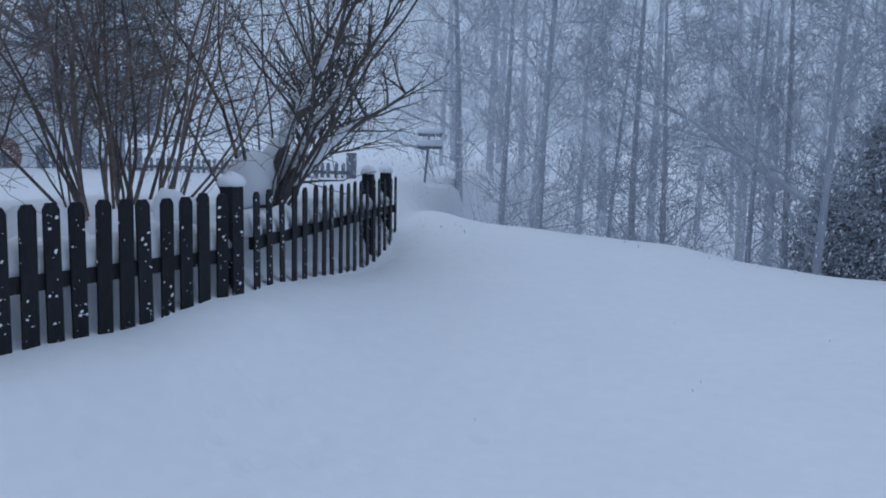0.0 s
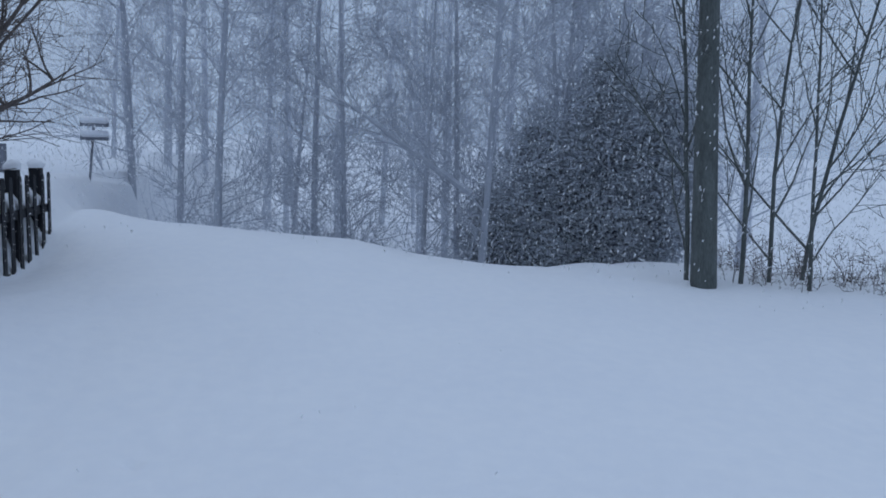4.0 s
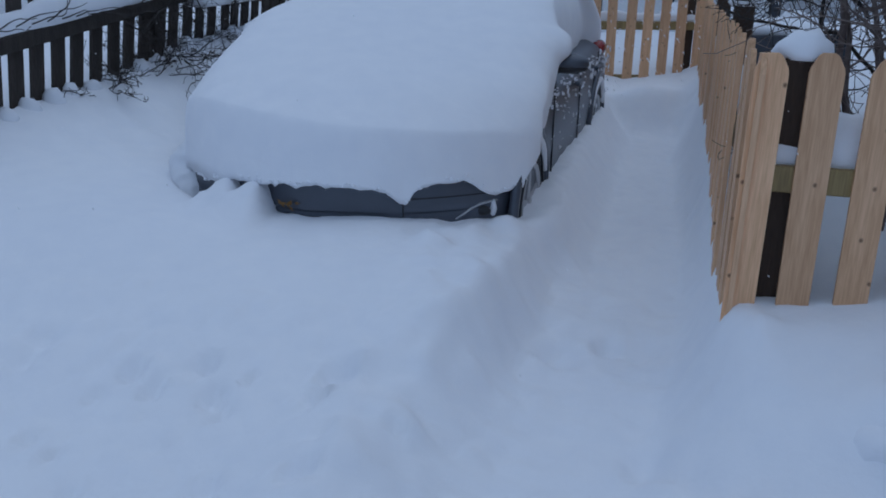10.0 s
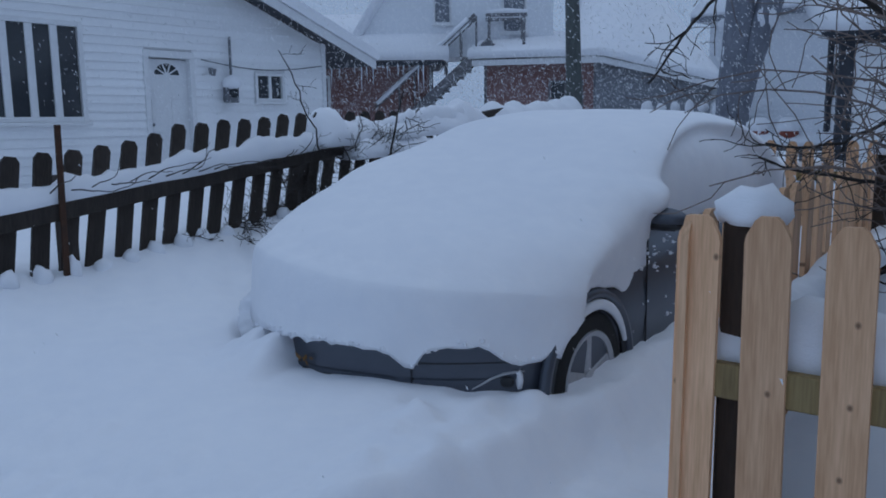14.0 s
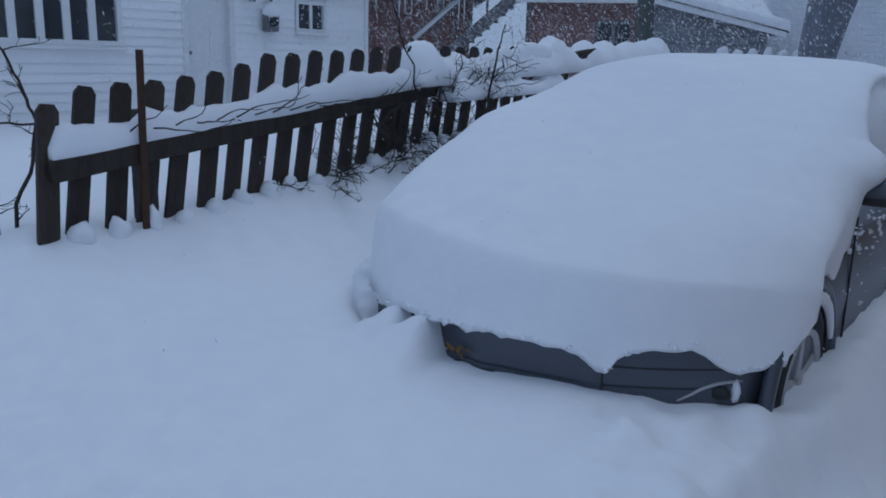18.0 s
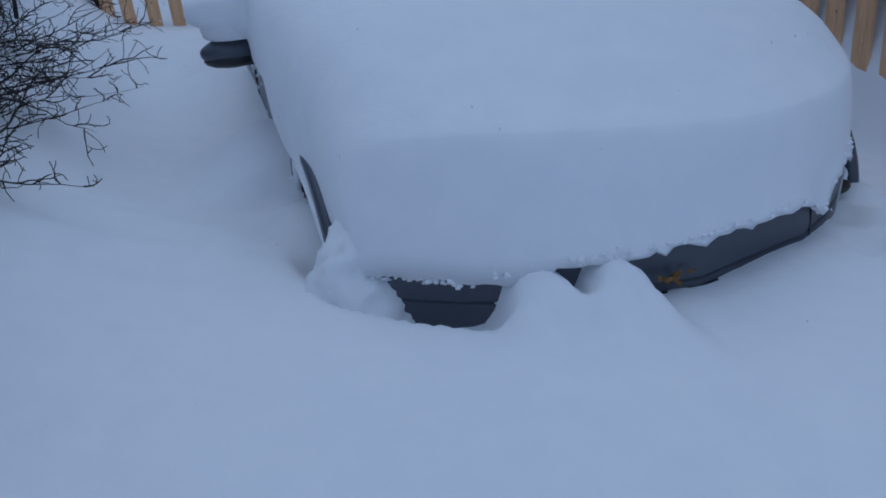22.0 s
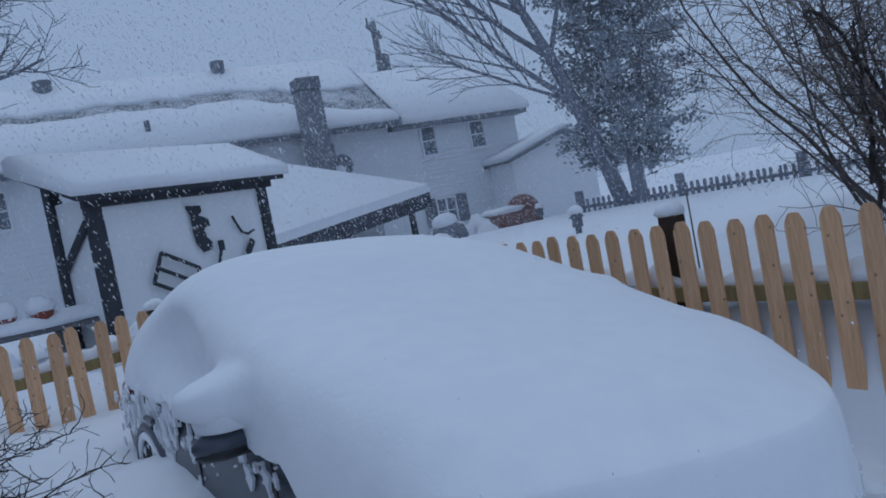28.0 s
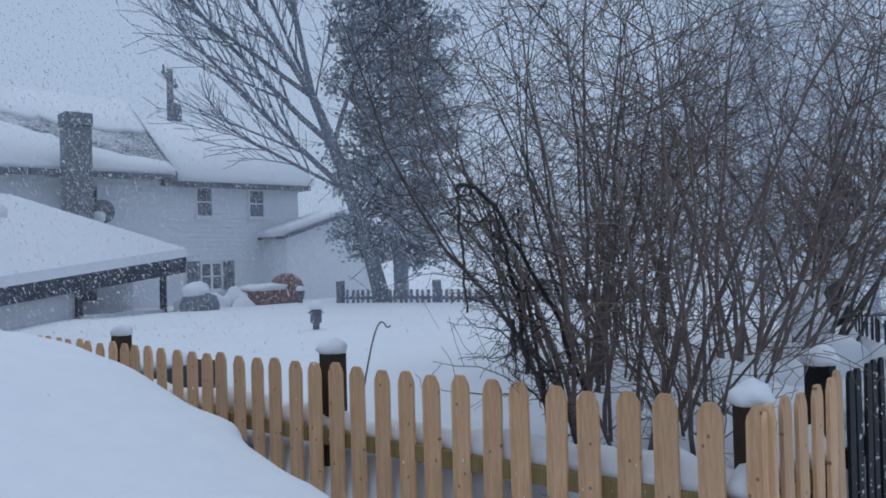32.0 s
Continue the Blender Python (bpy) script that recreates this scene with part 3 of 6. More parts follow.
# short run beside the path, its corner, and the long run beside the car
fence_run("picket_fence", (0.002, 0.0), (0.863, 0.0), 6, TAN, RAILWOOD, "new unpainted pine picket fence buried in snow", "pine fences", (0.1,), DARKPOST, 0.375, 0.812, post_h=-0.02, ridge=0.18, ridge_off=0.1, ridge_w=0.085, length=1.42)
long_run = fence_run("picket_fence", (-0.02, 6.258), (-0.02, 0.03), 37, TAN, RAILWOOD, "long new pine picket fence beside the parked car", "pine fences", (1.5, 3.84), DARKPOST, 0.36, 0.808, ridge=0.13, post_h=0.05, ridge_off=0.115, ridge_w=0.1, length=1.42)
fence_run("picket_fence", (-3.9, 6.1), (-0.05, 6.42), 23, TAN, RAILWOOD, "new pine picket fence closing the yard behind the car", "pine fences", (0.5, 2.1, 3.75), DARKPOST, 0.37, 0.74, rise=0.02, ridge=0.12, post_h=-0.02, length=1.42, tilt=1.3)
# black fence along the lane
fence_run("black_fence", (1.018, 0.0), (2.741, 0.0), 13, BLK, BLACKWOOD, "black painted picket fence half buried in snow", "black fences", (-0.06, 1.78), BLACKWOOD, 0.36, 0.803, ridge=0.21, tilt=0.8, post_h=0.04, specks=16, ridge_off=0.11, ridge_w=0.1)
fence_run("black_fence", (2.98, 0.07), (6.7, 1.5), 18, BLK_THIN, BLACKWOOD, "black painted picket fence running up the lane", "black fences", (3.2, 3.95), BLACKWOOD, 0.4, 0.8, ridge=0.2, tilt=0.8, rise=-0.018, post_h=0.06, specks=16, ridge_off=0.11, ridge_w=0.1)
# old brown fence beside the white house; rails face the yard
OX = -3.80
old = thing("old_fence", OX, 0.16, 0, 90.3, "old dark brown picket fence sagging under snow", "fence")
for k in range(27):
    t = k * 0.183
    top = lerp(t, [(0, 0.79), (0.18, 0.865), (0.54, 0.892), (0.91, 0.93), (1.28, 1.015), (1.65, 1.047), (2.2, 1.08), (4.8, 1.14)])
    lean = lerp(t, [(0, 3.8), (0.18, 7.2), (0.7, 8.4), (1.3, 10.6), (1.8, 12.2), (4.8, 12.5)])
    ob = new("picket", BRN)
    ob.parent = old
    ob.matrix_basis = pose(t, 0.045, top + rng.uniform(-0.008, 0.008), rng.uniform(-1, 1), lean + rng.uniform(-1, 1), rng.uniform(-2, 2)) @ Matrix.Translation((0, 0, -1.15))
part("rail", Geo().bevel_box((-0.03, -0.055, -0.05), (5.2, 0.0, 0.05), 0.006, Matrix.Translation((0, 0.045, 0.5)) @ Matrix.Rotation(-math.atan(0.115), 4, "Y")), BROWNWOOD, old)
for t in (0.5, 2.4, 4.4):
    part("post", Geo().bevel_box((t - 0.045, 0.07, -0.6), (t + 0.045, 0.16, 0.7 + 0.09 * t), 0.006), BROWNWOOD, old)
tongues, tg = Geo(), random.Random(14)
for k in range(26):
    t = k * 0.183 + 0.085
    w = Vector((OX - 0.02, 0.16 + t))
    tongues.blob((t + tg.uniform(-0.01, 0.02), -0.01, gz(w.x, w.y) + tg.uniform(-0.035, 0.0)), (tg.uniform(0.04, 0.06), tg.uniform(0.05, 0.08), tg.uniform(0.06, 0.1)), k, 7, 11, 0.3)
part("snow_fringe", tongues, SNOW, old, "snow pushed through the gaps between pickets", smooth=True, kind="stuff")
bar = Geo().bevel_box((-0.017, -0.009, -0.5), (0.017, 0.009, 0.97), 0.003)
stake = solo("iron_stake", bar, RUST, "rusty flat iron stake standing against the old fence", "stake")
stake.matrix_world = pose(OX + 0.022, 0.56, 0.06, 0, 1.0, 88)
solo("snow_ridge", snow_ridge((OX - 0.05, 0.14, 0.0), (OX - 0.03, 4.6, 0.5), 0.548, 0.06, 0.18, 4), SNOW, "thick wavy snow along the old fence rail", "snow", "snow on the fences", smooth=True)
chunk = Geo().blob((0.47, -0.53, -0.16), (0.21, 0.15, 0.11), 5, 16, 26, 0.25)
solo("snow_chunk", chunk, SNOW, "rounded chunk of snow rolled down the bank", "snow", smooth=True)

# ---- the parked car ----
CX, CY, CZ = -1.84, 0.6, -0.47
CAR_TURN = -2.0
car = thing("car", CX, CY, CZ, CAR_TURN, "grey-blue hatchback parked and buried under deep snow", "car")


def nose(x, ly):
    return (0.65 if x > 0 else 0.5) * abs(x) ** 2.15 * max(0.0, 1 - ly / 1.3) - (0.2 * abs(x / 0.88) ** 2.5 * max(0.0, (ly - 3.9) / 0.7))


def section(ly, hw, z0, z1, n=4.2, k=28):
    ring = []
    for i in range(k):
        a = 2 * math.pi * i / k
        c, s = math.cos(a), math.sin(a)
        x = hw * math.copysign(abs(c) ** (2 / n), c)
        z = (z0 + z1) / 2 + (z1 - z0) / 2 * math.copysign(abs(s) ** (2 / n), s)
        ring.append((x, ly + nose(x, ly), z))
    return ring


body_sections = [(-0.004, 0.8, 0.435, 0.445), (-0.003, 0.815, 0.39, 0.49), (0, 0.83, 0.31, 0.57), (0.02, 0.86, 0.26, 0.65), (0.1, 0.88, 0.22, 0.72), (0.35, 0.885, 0.2, 0.77), (0.8, 0.885, 0.19, 0.82), (1.2, 0.89, 0.19, 0.9), (1.6, 0.89, 0.19, 0.93), (2.6, 0.89, 0.19, 0.95), (3.509, 0.89, 0.19, 0.97), (3.944, 0.88, 0.2, 0.98), (4.205, 0.86, 0.26, 0.95), (4.309, 0.82, 0.34, 0.86)]
body = part("body", Geo().loft([section(s[0], s[1] * 0.983, *s[2:]) for s in body_sections]), PAINT, car, "grey-blue painted body", smooth=True)
cab = [(1.15, 0.74, 0.86, 0.93), (1.6, 0.72, 0.86, 1.14), (2.05, 0.7, 0.86, 1.33), (2.5, 0.68, 0.86, 1.42), (3.161, 0.67, 0.86, 1.43), (3.683, 0.68, 0.86, 1.34), (4.075, 0.7, 0.86, 1.12), (4.248, 0.7, 0.86, 0.95)]
part("cabin", Geo().loft([section(s[0], s[1] * 0.92, *s[2:], n=3.2) for s in cab]), GLASS, car, "dark glass cabin", smooth=True)


def front_strip(z0, z1, x0, x1, out, k=22):
    g = Geo()
    rings = []
    for i in range(k + 1):
        x = x0 + (x1 - x0) * i / k
        y = nose(x, 0.0) - out
        rings.append([(x, y, z0), (x, y, z1), (x, y + 0.05, z1), (x, y + 0.05, z0)])
    return g.loft(rings)


# Black strip stands in for the thin shadow gap along the bumper's lower lip.
part("bumper_gap_shadow", front_strip(0.395, 0.418, -0.12, 0.4, 0.003), TRIM, body)
part("bumper_seam", front_strip(0.36, 0.56, 0.428, 0.434, 0.003, 2), TRIM, body)
part("bumper_seam", front_strip(0.505, 0.511, 0.46, 0.8, 0.003), TRIM, body)
trim_pts = [(x, nose(x, 0.0) - 0.004, z) for x, z in ((0.64, 0.398), (0.67, 0.418), (0.7, 0.441), (0.735, 0.458), (0.77, 0.464), (0.8, 0.467))]
part("fog_lamp_trim", Geo().tube(trim_pts, [0.003, 0.005, 0.006, 0.006, 0.006, 0.004], 6), ALLOY, body, "bright trim round the fog lamp", smooth=True)
part("fog_lamp", Geo().blob((0.735, nose(0.735, 0.0) + 0.008, 0.425), (0.05, 0.02, 0.026), 3, 8, 12, 0.05), TRIM, body, "dark fog lamp", smooth=True)
part("lamp_snow", Geo().blob((0.785, nose(0.785, 0.0) - 0.004, 0.43), (0.014, 0.016, 0.045), 8, 8, 10, 0.4), SNOW, body, "sliver of snow beside the fog lamp", smooth=True)
for s in (-1, 1):
    for ly in (0.83, 3.4):
        wheel = thing("wheel", 0, 0, 0)
        wheel.parent = car
        wheel.matrix_basis = pose(s * 0.785, ly, 0.325, 0, 0, 0 if s > 0 else 180)
        rings = []
        for x, r in ((-0.09, 0.29), (-0.085, 0.315), (-0.06, 0.327), (0.06, 0.327), (0.085, 0.315), (0.094, 0.29), (0.094, 0.235)):
            rings.append([(x, r * math.cos(2 * math.pi * i / 36), r * math.sin(2 * math.pi * i / 36)) for i in range(36)])
        part("tyre", Geo().loft(rings, caps=False), RUBBER, wheel, smooth=True)
        rim = Geo()
        rings = []
        for x, r in ((0.08, 0.236), (0.1, 0.228), (0.09, 0.205), (0.02, 0.2), (0.02, 0.02)):
            rings.append([(x, r * math.cos(2 * math.pi * i / 30), r * math.sin(2 * math.pi * i / 30)) for i in range(30)])
        rim.loft(rings, caps=False)
        for i in range(5):
            a = 2 * math.pi * i / 5
            m = Matrix.Rotation(a, 4, "X")
            rim.bevel_box((0.05, -0.028, 0.03), (0.085, 0.028, 0.215), 0.008, m)
        rim.loft([[(x, r * math.cos(2 * math.pi * i / 12), r * math.sin(2 * math.pi * i / 12)) for i in range(12)] for x, r in ((0.04, 0.055), (0.09, 0.05), (0.095, 0.02))])
        part("rim", rim, ALLOY, wheel, "five-spoke alloy rim with snow", smooth=False)
        well = Geo()
        well.loft([[(x, r * math.cos(2 * math.pi * i / 40), r * math.sin(2 * math.pi * i / 40)) for i in range(40)] for x, r in ((0.0, 0.375), (0.0935, 0.378), (0.0935, 0.33), (0.0, 0.325))])
        well.loft([[(x, 0.235 * math.cos(2 * math.pi * i / 24), 0.235 * math.sin(2 * math.pi * i / 24)) for i in range(24)] for x in (-0.02, 0.012)])
        part("wheel_well", well, TRIM, wheel)
        lip = Geo()
        pts = [(0.088, 0.4 * math.cos(a), 0.4 * math.sin(a)) for a in np.linspace(-0.25, math.pi + 0.25, 26)]
        lip.tube(pts, [0.027] * 26, 6)
        part("arch_lip", lip, PAINT, wheel, smooth=True)
        drift = Geo()
        pts = [(0.1, 0.352 * math.cos(a), 0.352 * math.sin(a)) for a in np.linspace(0.35, 2.6, 16)]
        drift.tube(pts, [0.012 + 0.014 * math.sin(math.pi * i / 15) for i in range(16)], 7)
        part("snow_rim", drift, SNOW, wheel, "snow lying along the tyre", smooth=True)
    # mirror, door seams and handles
    mx, mz = (-0.99, 0.955) if s < 0 else (0.925, 1.0)
    mirror = part("mirror", Geo().blob((mx, 1.49, mz), (0.125, 0.065, 0.055), 3 + s, 12, 18, 0.06), PAINT, car, "door mirror in body colour", smooth=True)
    part("mirror_lower", Geo().blob((mx, 1.492, mz - 0.027), (0.118, 0.066, 0.034), 3 + s, 8, 14, 0.06), TRIM, mirror, "black lower shell", smooth=True)
    part("mirror_base", Geo().bevel_box((min(s * 0.86, s * 1.0), 1.46, mz - 0.058), (max(s * 0.86, s * 1.0), 1.56, mz - 0.03), 0.01), TRIM, mirror)
    for ly in (1.42, 2.42, 3.32):
        part("door_seam", Geo().box((s * 0.874 - 0.004, ly, 0.3), (s * 0.874 + 0.004, ly + 0.007, 0.9)), TRIM, body)
    for ly in (2.2, 3.15):
        part("door_handle", Geo().bevel_box((s * 0.884 - 0.018, ly, 0.775), (s * 0.884 + 0.018, ly + 0.19, 0.805), 0.009), PAINT, body)
    part("sill", Geo().bevel_box((s * 0.872 - 0.02, 1.3, 0.22), (s * 0.872 + 0.012, 3.15, 0.3), 0.01), TRIM, body)
    part("tail_lamp", Geo().blob((s * 0.77, 4.08, 0.86), (0.075, 0.15, 0.075), 5, 8, 10, 0.05), LAMPRED, car, smooth=True)

# snow stuck to the doors
sp = random.Random(19)
splat = Geo()
for s in (-1, 1):
    for k in range(220):
        ly, lz = sp.uniform(1.35, 3.9), sp.choice((sp.uniform(0.72, 0.9), sp.uniform(0.45, 0.85)))
        if k % 3 == 0:
            ly = sp.uniform(2.9, 4.2)
        r = (0.005 + 0.042 * sp.random() ** 2.2) * (1.6 if ly > 2.8 else 1) * (1 if s < 0 else 0.22)
        poly = [(r * sp.uniform(0.35, 1.4) * math.cos(a), r * sp.uniform(0.35, 1.3) * math.sin(a) * 1.3) for a in np.linspace(0, 2 * math.pi, 13)[:-1]]
        splat.prism(poly, 0.012, Matrix.Translation((s * 0.868 + (0.012 if s > 0 else 0.0), ly, lz)) @ Matrix.Rotation(radians(90), 4, "Z"))
part("snow_splatter", splat, SNOW_CAR, car, "patches of snow stuck to the doors", kind="stuff")
# snow over the car
TOP = [(-0.05, 0.0), (-0.035, 0.12), (-0.025, 0.25), (-0.008, 0.35), (0.01, 0.388), (0.03, 0.401), (0.07, 0.418), (0.12, 0.44), (0.25, 0.512), (0.5, 0.598), (0.8, 0.656), (1.1, 0.735), (1.4, 0.805), (1.7, 0.9), (2.0, 1.003), (2.4, 1.067), (2.9, 1.087), (3.4, 1.085), (3.8, 1.0), (3.988, 0.9), (4.205, 0.77), (4.335, 0.62), (4.379, 0.48)]
# the snow lies higher on the driver's side
TILT = [(0, 0.075), (0.8, 0.112), (1.7, 0.083), (2.4, 0.07), (3.2, 0.03), (4.3, 0.0)]
LOW_RIGHT = [(-0.05, 0.075), (0.0, 0.15), (0.1, 0.25), (0.3, 0.28), (0.6, 0.285), (0.95, 0.25), (1.15, 0.19), (1.22, 0.2), (1.3, 0.28), (1.9, 0.31), (2.9, 0.325), (3.3, 0.4), (4.379, 0.4)]
LOW_LEFT = [(-0.05, 0.075), (0.0, 0.12), (0.15, 0.13), (0.3, 0.15), (0.55, 0.2), (0.8, 0.25), (0.95, 0.37), (1.05, 0.44), (1.6, 0.45), (1.95, 0.5), (2.36, 0.43), (3.0, 0.45), (4.379, 0.42)]
WID_RIGHT = [(-0.05, 0.9), (0, 0.93), (0.06, 0.96), (0.4, 0.975), (0.9, 0.945), (1.5, 0.935), (2.2, 0.945), (3.422, 0.94), (4.031, 0.88), (4.292, 0.82), (4.379, 0.72)]
WID_LEFT = [(-0.05, 0.83), (0, 0.855), (0.06, 0.865), (0.4, 0.88), (0.9, 0.934), (1.5, 0.934), (2.2, 0.93), (3.0, 0.9), (3.422, 0.88), (4.031, 0.84), (4.292, 0.78), (4.379, 0.7)]
EXP = [(-0.05, 8.0), (0.1, 7.6), (0.5, 6.6), (0.9, 6.1), (1.6, 5.6), (2.4, 4.6), (3.0, 3.6), (3.509, 3.0), (4.379, 2.8)]
# lower edge of the snow across the bumper, with a tongue hanging at the seam
HEM = [(-0.86, -0.06), (-0.72, -0.06), (-0.62, -0.065), (-0.54, -0.05), (-0.37, -0.01), (-0.2, -0.005), (-0.05, 0.005), (0.1, 0.01), (0.24, 0.01), (0.36, -0.01), (0.42, -0.06), (0.45, -0.085), (0.48, -0.02), (0.57, 0.015), (0.69, 0.02), (0.76, -0.05), (0.8, -0.07), (0.88, -0.04)]
LYS = [-0.05, -0.04, -0.03, -0.02, -0.01, 0.0, 0.01, 0.02, 0.035, 0.06, 0.1, 0.16, 0.24] + list(np.arange(0.3, 1.3, 0.06)) + list(np.arange(1.3, 1.7, 0.035)) + list(np.arange(1.7, 4.18, 0.04)) + [4.22, 4.27, 4.31, 4.34, 4.36, 4.379]
rings = []
SEG = 120
for ly in LYS:
    soft_ly = max(0.0, min(0.09, (ly - 0.1) * 0.5))
    zt = sum(lerp(ly + soft_ly * q, TOP) for q in (-1, -0.5, 0, 0.5, 1)) / 5
    zr, zl, n, tilt = lerp(ly, LOW_RIGHT), lerp(ly, LOW_LEFT), lerp(ly, EXP), lerp(ly, TILT)
    wr_, wl_ = lerp(ly, WID_RIGHT), lerp(ly, WID_LEFT)
    w = min(wr_, wl_)
    zb = max(zr, zl)
    ring = []
    for i in range(SEG + 1):
        a = math.pi * i / SEG
        c, s = math.cos(a), math.sin(a)
        m = n if c > 0 else n * 0.76
        rho = (abs(c) ** m + abs(s) ** m) ** (1 / m)
        c, s = c / rho, s / rho
        x = (wr_ if c > 0 else wl_) * c * (1 - (0.085 if c > 0 else 0.0) * (1 - s) * sstep(0.0, 0.3, ly))
        fr = max(0.0, 1 - max(0.0, ly + 0.05) / 0.2)
        hem = lerp(x, HEM) * fr
        z0 = (zr if x > 0 else zl) + hem
        z = z0 + max(zt - tilt * x - z0, 0.02) * s
        y = ly + nose(x, ly)
        d = 0.02 * noise.noise(Vector((x * 1.6, y * 1.6, z * 2))) + 0.006 * noise.noise(Vector((x * 6, y * 6, z * 6)))
        jag = math.exp(-((z - z0) / 0.035) ** 2)
        z += jag * (0.02 * noise.noise(Vector((x * 9, y * 9, 3.0))) + 0.016 * noise.noise(Vector((x * 27, y * 27, 5.0))) + 0.012 * noise.noise(Vector((x * 60, y * 60, 1.0))))
        y += jag * fr * 0.016 * noise.noise(Vector((x * 23, z * 40, 8.0)))
        side = 1 if x > 0 else -1
        # hollow blown in below the roof on each side
        if side < 0:
            q = math.exp(-(((ly - 2.6) / 0.62) ** 2 + ((z - 0.69) / 0.2) ** 2) ** 2)
        else:
            q = 0.9 / (1 + math.exp((math.hypot((ly - 2.78) / 1.2, (z - 0.45) / 0.52) - 1) * 26))
        if abs(x) > 0.3:
            x -= side * q * (0.16 if side < 0 else 0.2)
            # swelling over each door mirror
            x += side * (0.2 if side < 0 else 0.07) * math.exp(-(((ly - 1.5) / 0.13) ** 4 + ((z - 0.635) / 0.08) ** 4))
        ring.append((x * (1 + d * 0.6), y + d * 0.3, z + d * 0.4 * (1 - jag)))
    for t in (0.25, 0.5, 0.75):
        ring.append((-w * 0.9 + 1.8 * w * t, ly + nose(0.5, ly) * 0.5 + (0.1 if ly < 0.1 else 0), zb + (0.03 if ly < 0.1 or ly > 4.3 else -0.03)))
    rings.append(ring)
rings.insert(0, [(x * 0.97, y + 0.09, max(z + 0.02, 0.04)) for x, y, z in rings[0]])
rings.append([(x * 0.9, y - 0.1, z) for x, y, z in rings[-1]])
cover = solo("snow_blanket", Geo().loft(rings, caps=False), SNOW_CAR, "smooth thick blanket of snow covering the whole car", "snow", smooth=True)
cover.matrix_world = pose(CX, CY, 0, 0, 0, CAR_TURN)
crumbs, cr_ = Geo(), random.Random(77)
for k in range(520):
    x = cr_.uniform(-0.84, 0.9)
    r = 0.0025 + 0.006 * cr_.random() ** 2
    z = 0.108 + lerp(x, HEM) + cr_.gauss(0.0, 0.006)
    crumbs.blob((x, -0.047 + nose(x, -0.05) + cr_.uniform(0.0, 0.03), z), (r * 1.4, r, r), k, 4, 6, 0.5)
part("crumbled_edge", crumbs, SNOW_CAR, cover, "crumbly lower edge of the snow", smooth=True, kind="stuff")
part("mirror_snow", Geo().blob((-0.965, 1.49, 1.045), (0.125, 0.11, 0.12), 10, 12, 20, 0.15, 0.35), SNOW_CAR, car, "thick cap of snow on the door mirror", smooth=True)
slump = Geo()
rings = []
for i in range(30):
    t = i / 29
    ring = []
    for j in range(48):
        a = 2 * math.pi * j / 48
        r = (0.15 - 0.05 * t + 0.09 * (1 - t) ** 3) * math.sqrt(max(0.02, 1 - t ** 6))
        p = Vector((math.cos(a) * r * 1.05, math.sin(a) * r * 0.8, -0.2 + 0.4 * t))
        d = 0.022 * noise.noise(p * 9) + 0.014 * noise.noise(p * 26) + 0.012 * noise.noise(p * 60)
        ring.append((-2.685 + p.x + 0.05 * t + math.cos(a) * d, 0.965 + 0.07 * t + p.y + math.sin(a) * d, p.z + 0.5 * d))
    rings.append(ring)
slump.loft(rings)
solo("snow_slump", slump, SNOW, "crumbled slump of snow fallen beside the front wheel", "snow", smooth=True)
g = Geo()
for k in range(9):
    g.prism([(0, 0), (0.014, 0.006), (0.02, 0.0), (0.03, 0.004), (0.02, -0.006), (0.004, -0.01)], 0.002, pose(-1.92 + rng.uniform(-0.05, 0.03), 0.588 - 0.001 * k, 0.0 + rng.uniform(-0.012, 0.012), 0, rng.uniform(0, 360), rng.uniform(-20, 20)))
solo("leaf_cluster", g, ORANGE, "small dry orange leaves stuck on the bumper", "leaves")


# ---- white house beyond the old fence ----
def window_unit(parent, m, w, h, panes, frame=0.06, sill=True, mat=WHITEPAINT, glass=GLASS):
    """A window in the x-z plane of m, centred, facing -y: frame, panes, sill, mullions."""
    win = thing("window")
    win.parent = parent
    win.matrix_basis = m
    f = Geo()
    f.bevel_box((-w / 2 - frame, -0.05, -h / 2 - frame), (-w / 2, 0.03, h / 2 + frame), 0.006)
    f.bevel_box((w / 2, -0.05, -h / 2 - frame), (w / 2 + frame, 0.03, h / 2 + frame), 0.006)
    f.bevel_box((-w / 2, -0.05, h / 2), (w / 2, 0.03, h / 2 + frame), 0.006)
    f.bevel_box((-w / 2, -0.05, -h / 2 - frame), (w / 2, 0.03, -h / 2), 0.006)
    part("window_frame", f, mat, win)
    for i in range(panes):
        a, b = -w / 2 + w * i / panes, -w / 2 + w * (i + 1) / panes
        part("pane", Geo().box((a + 0.02, -0.008, -h / 2), (b - 0.02, 0.0, h / 2)), glass, win)
        if i:
            part("mullion", Geo().bevel_box((a - 0.02 - 0.02 * w, -0.04, -h / 2), (a + 0.02 + 0.02 * w, 0.01, h / 2), 0.005), mat, win)
    if sill:
        part("sill", Geo().bevel_box((-w / 2 - frame - 0.04, -0.1, -h / 2 - frame - 0.05), (w / 2 + frame + 0.04, 0.03, -h / 2 - frame), 0.008), mat, win)
    return win


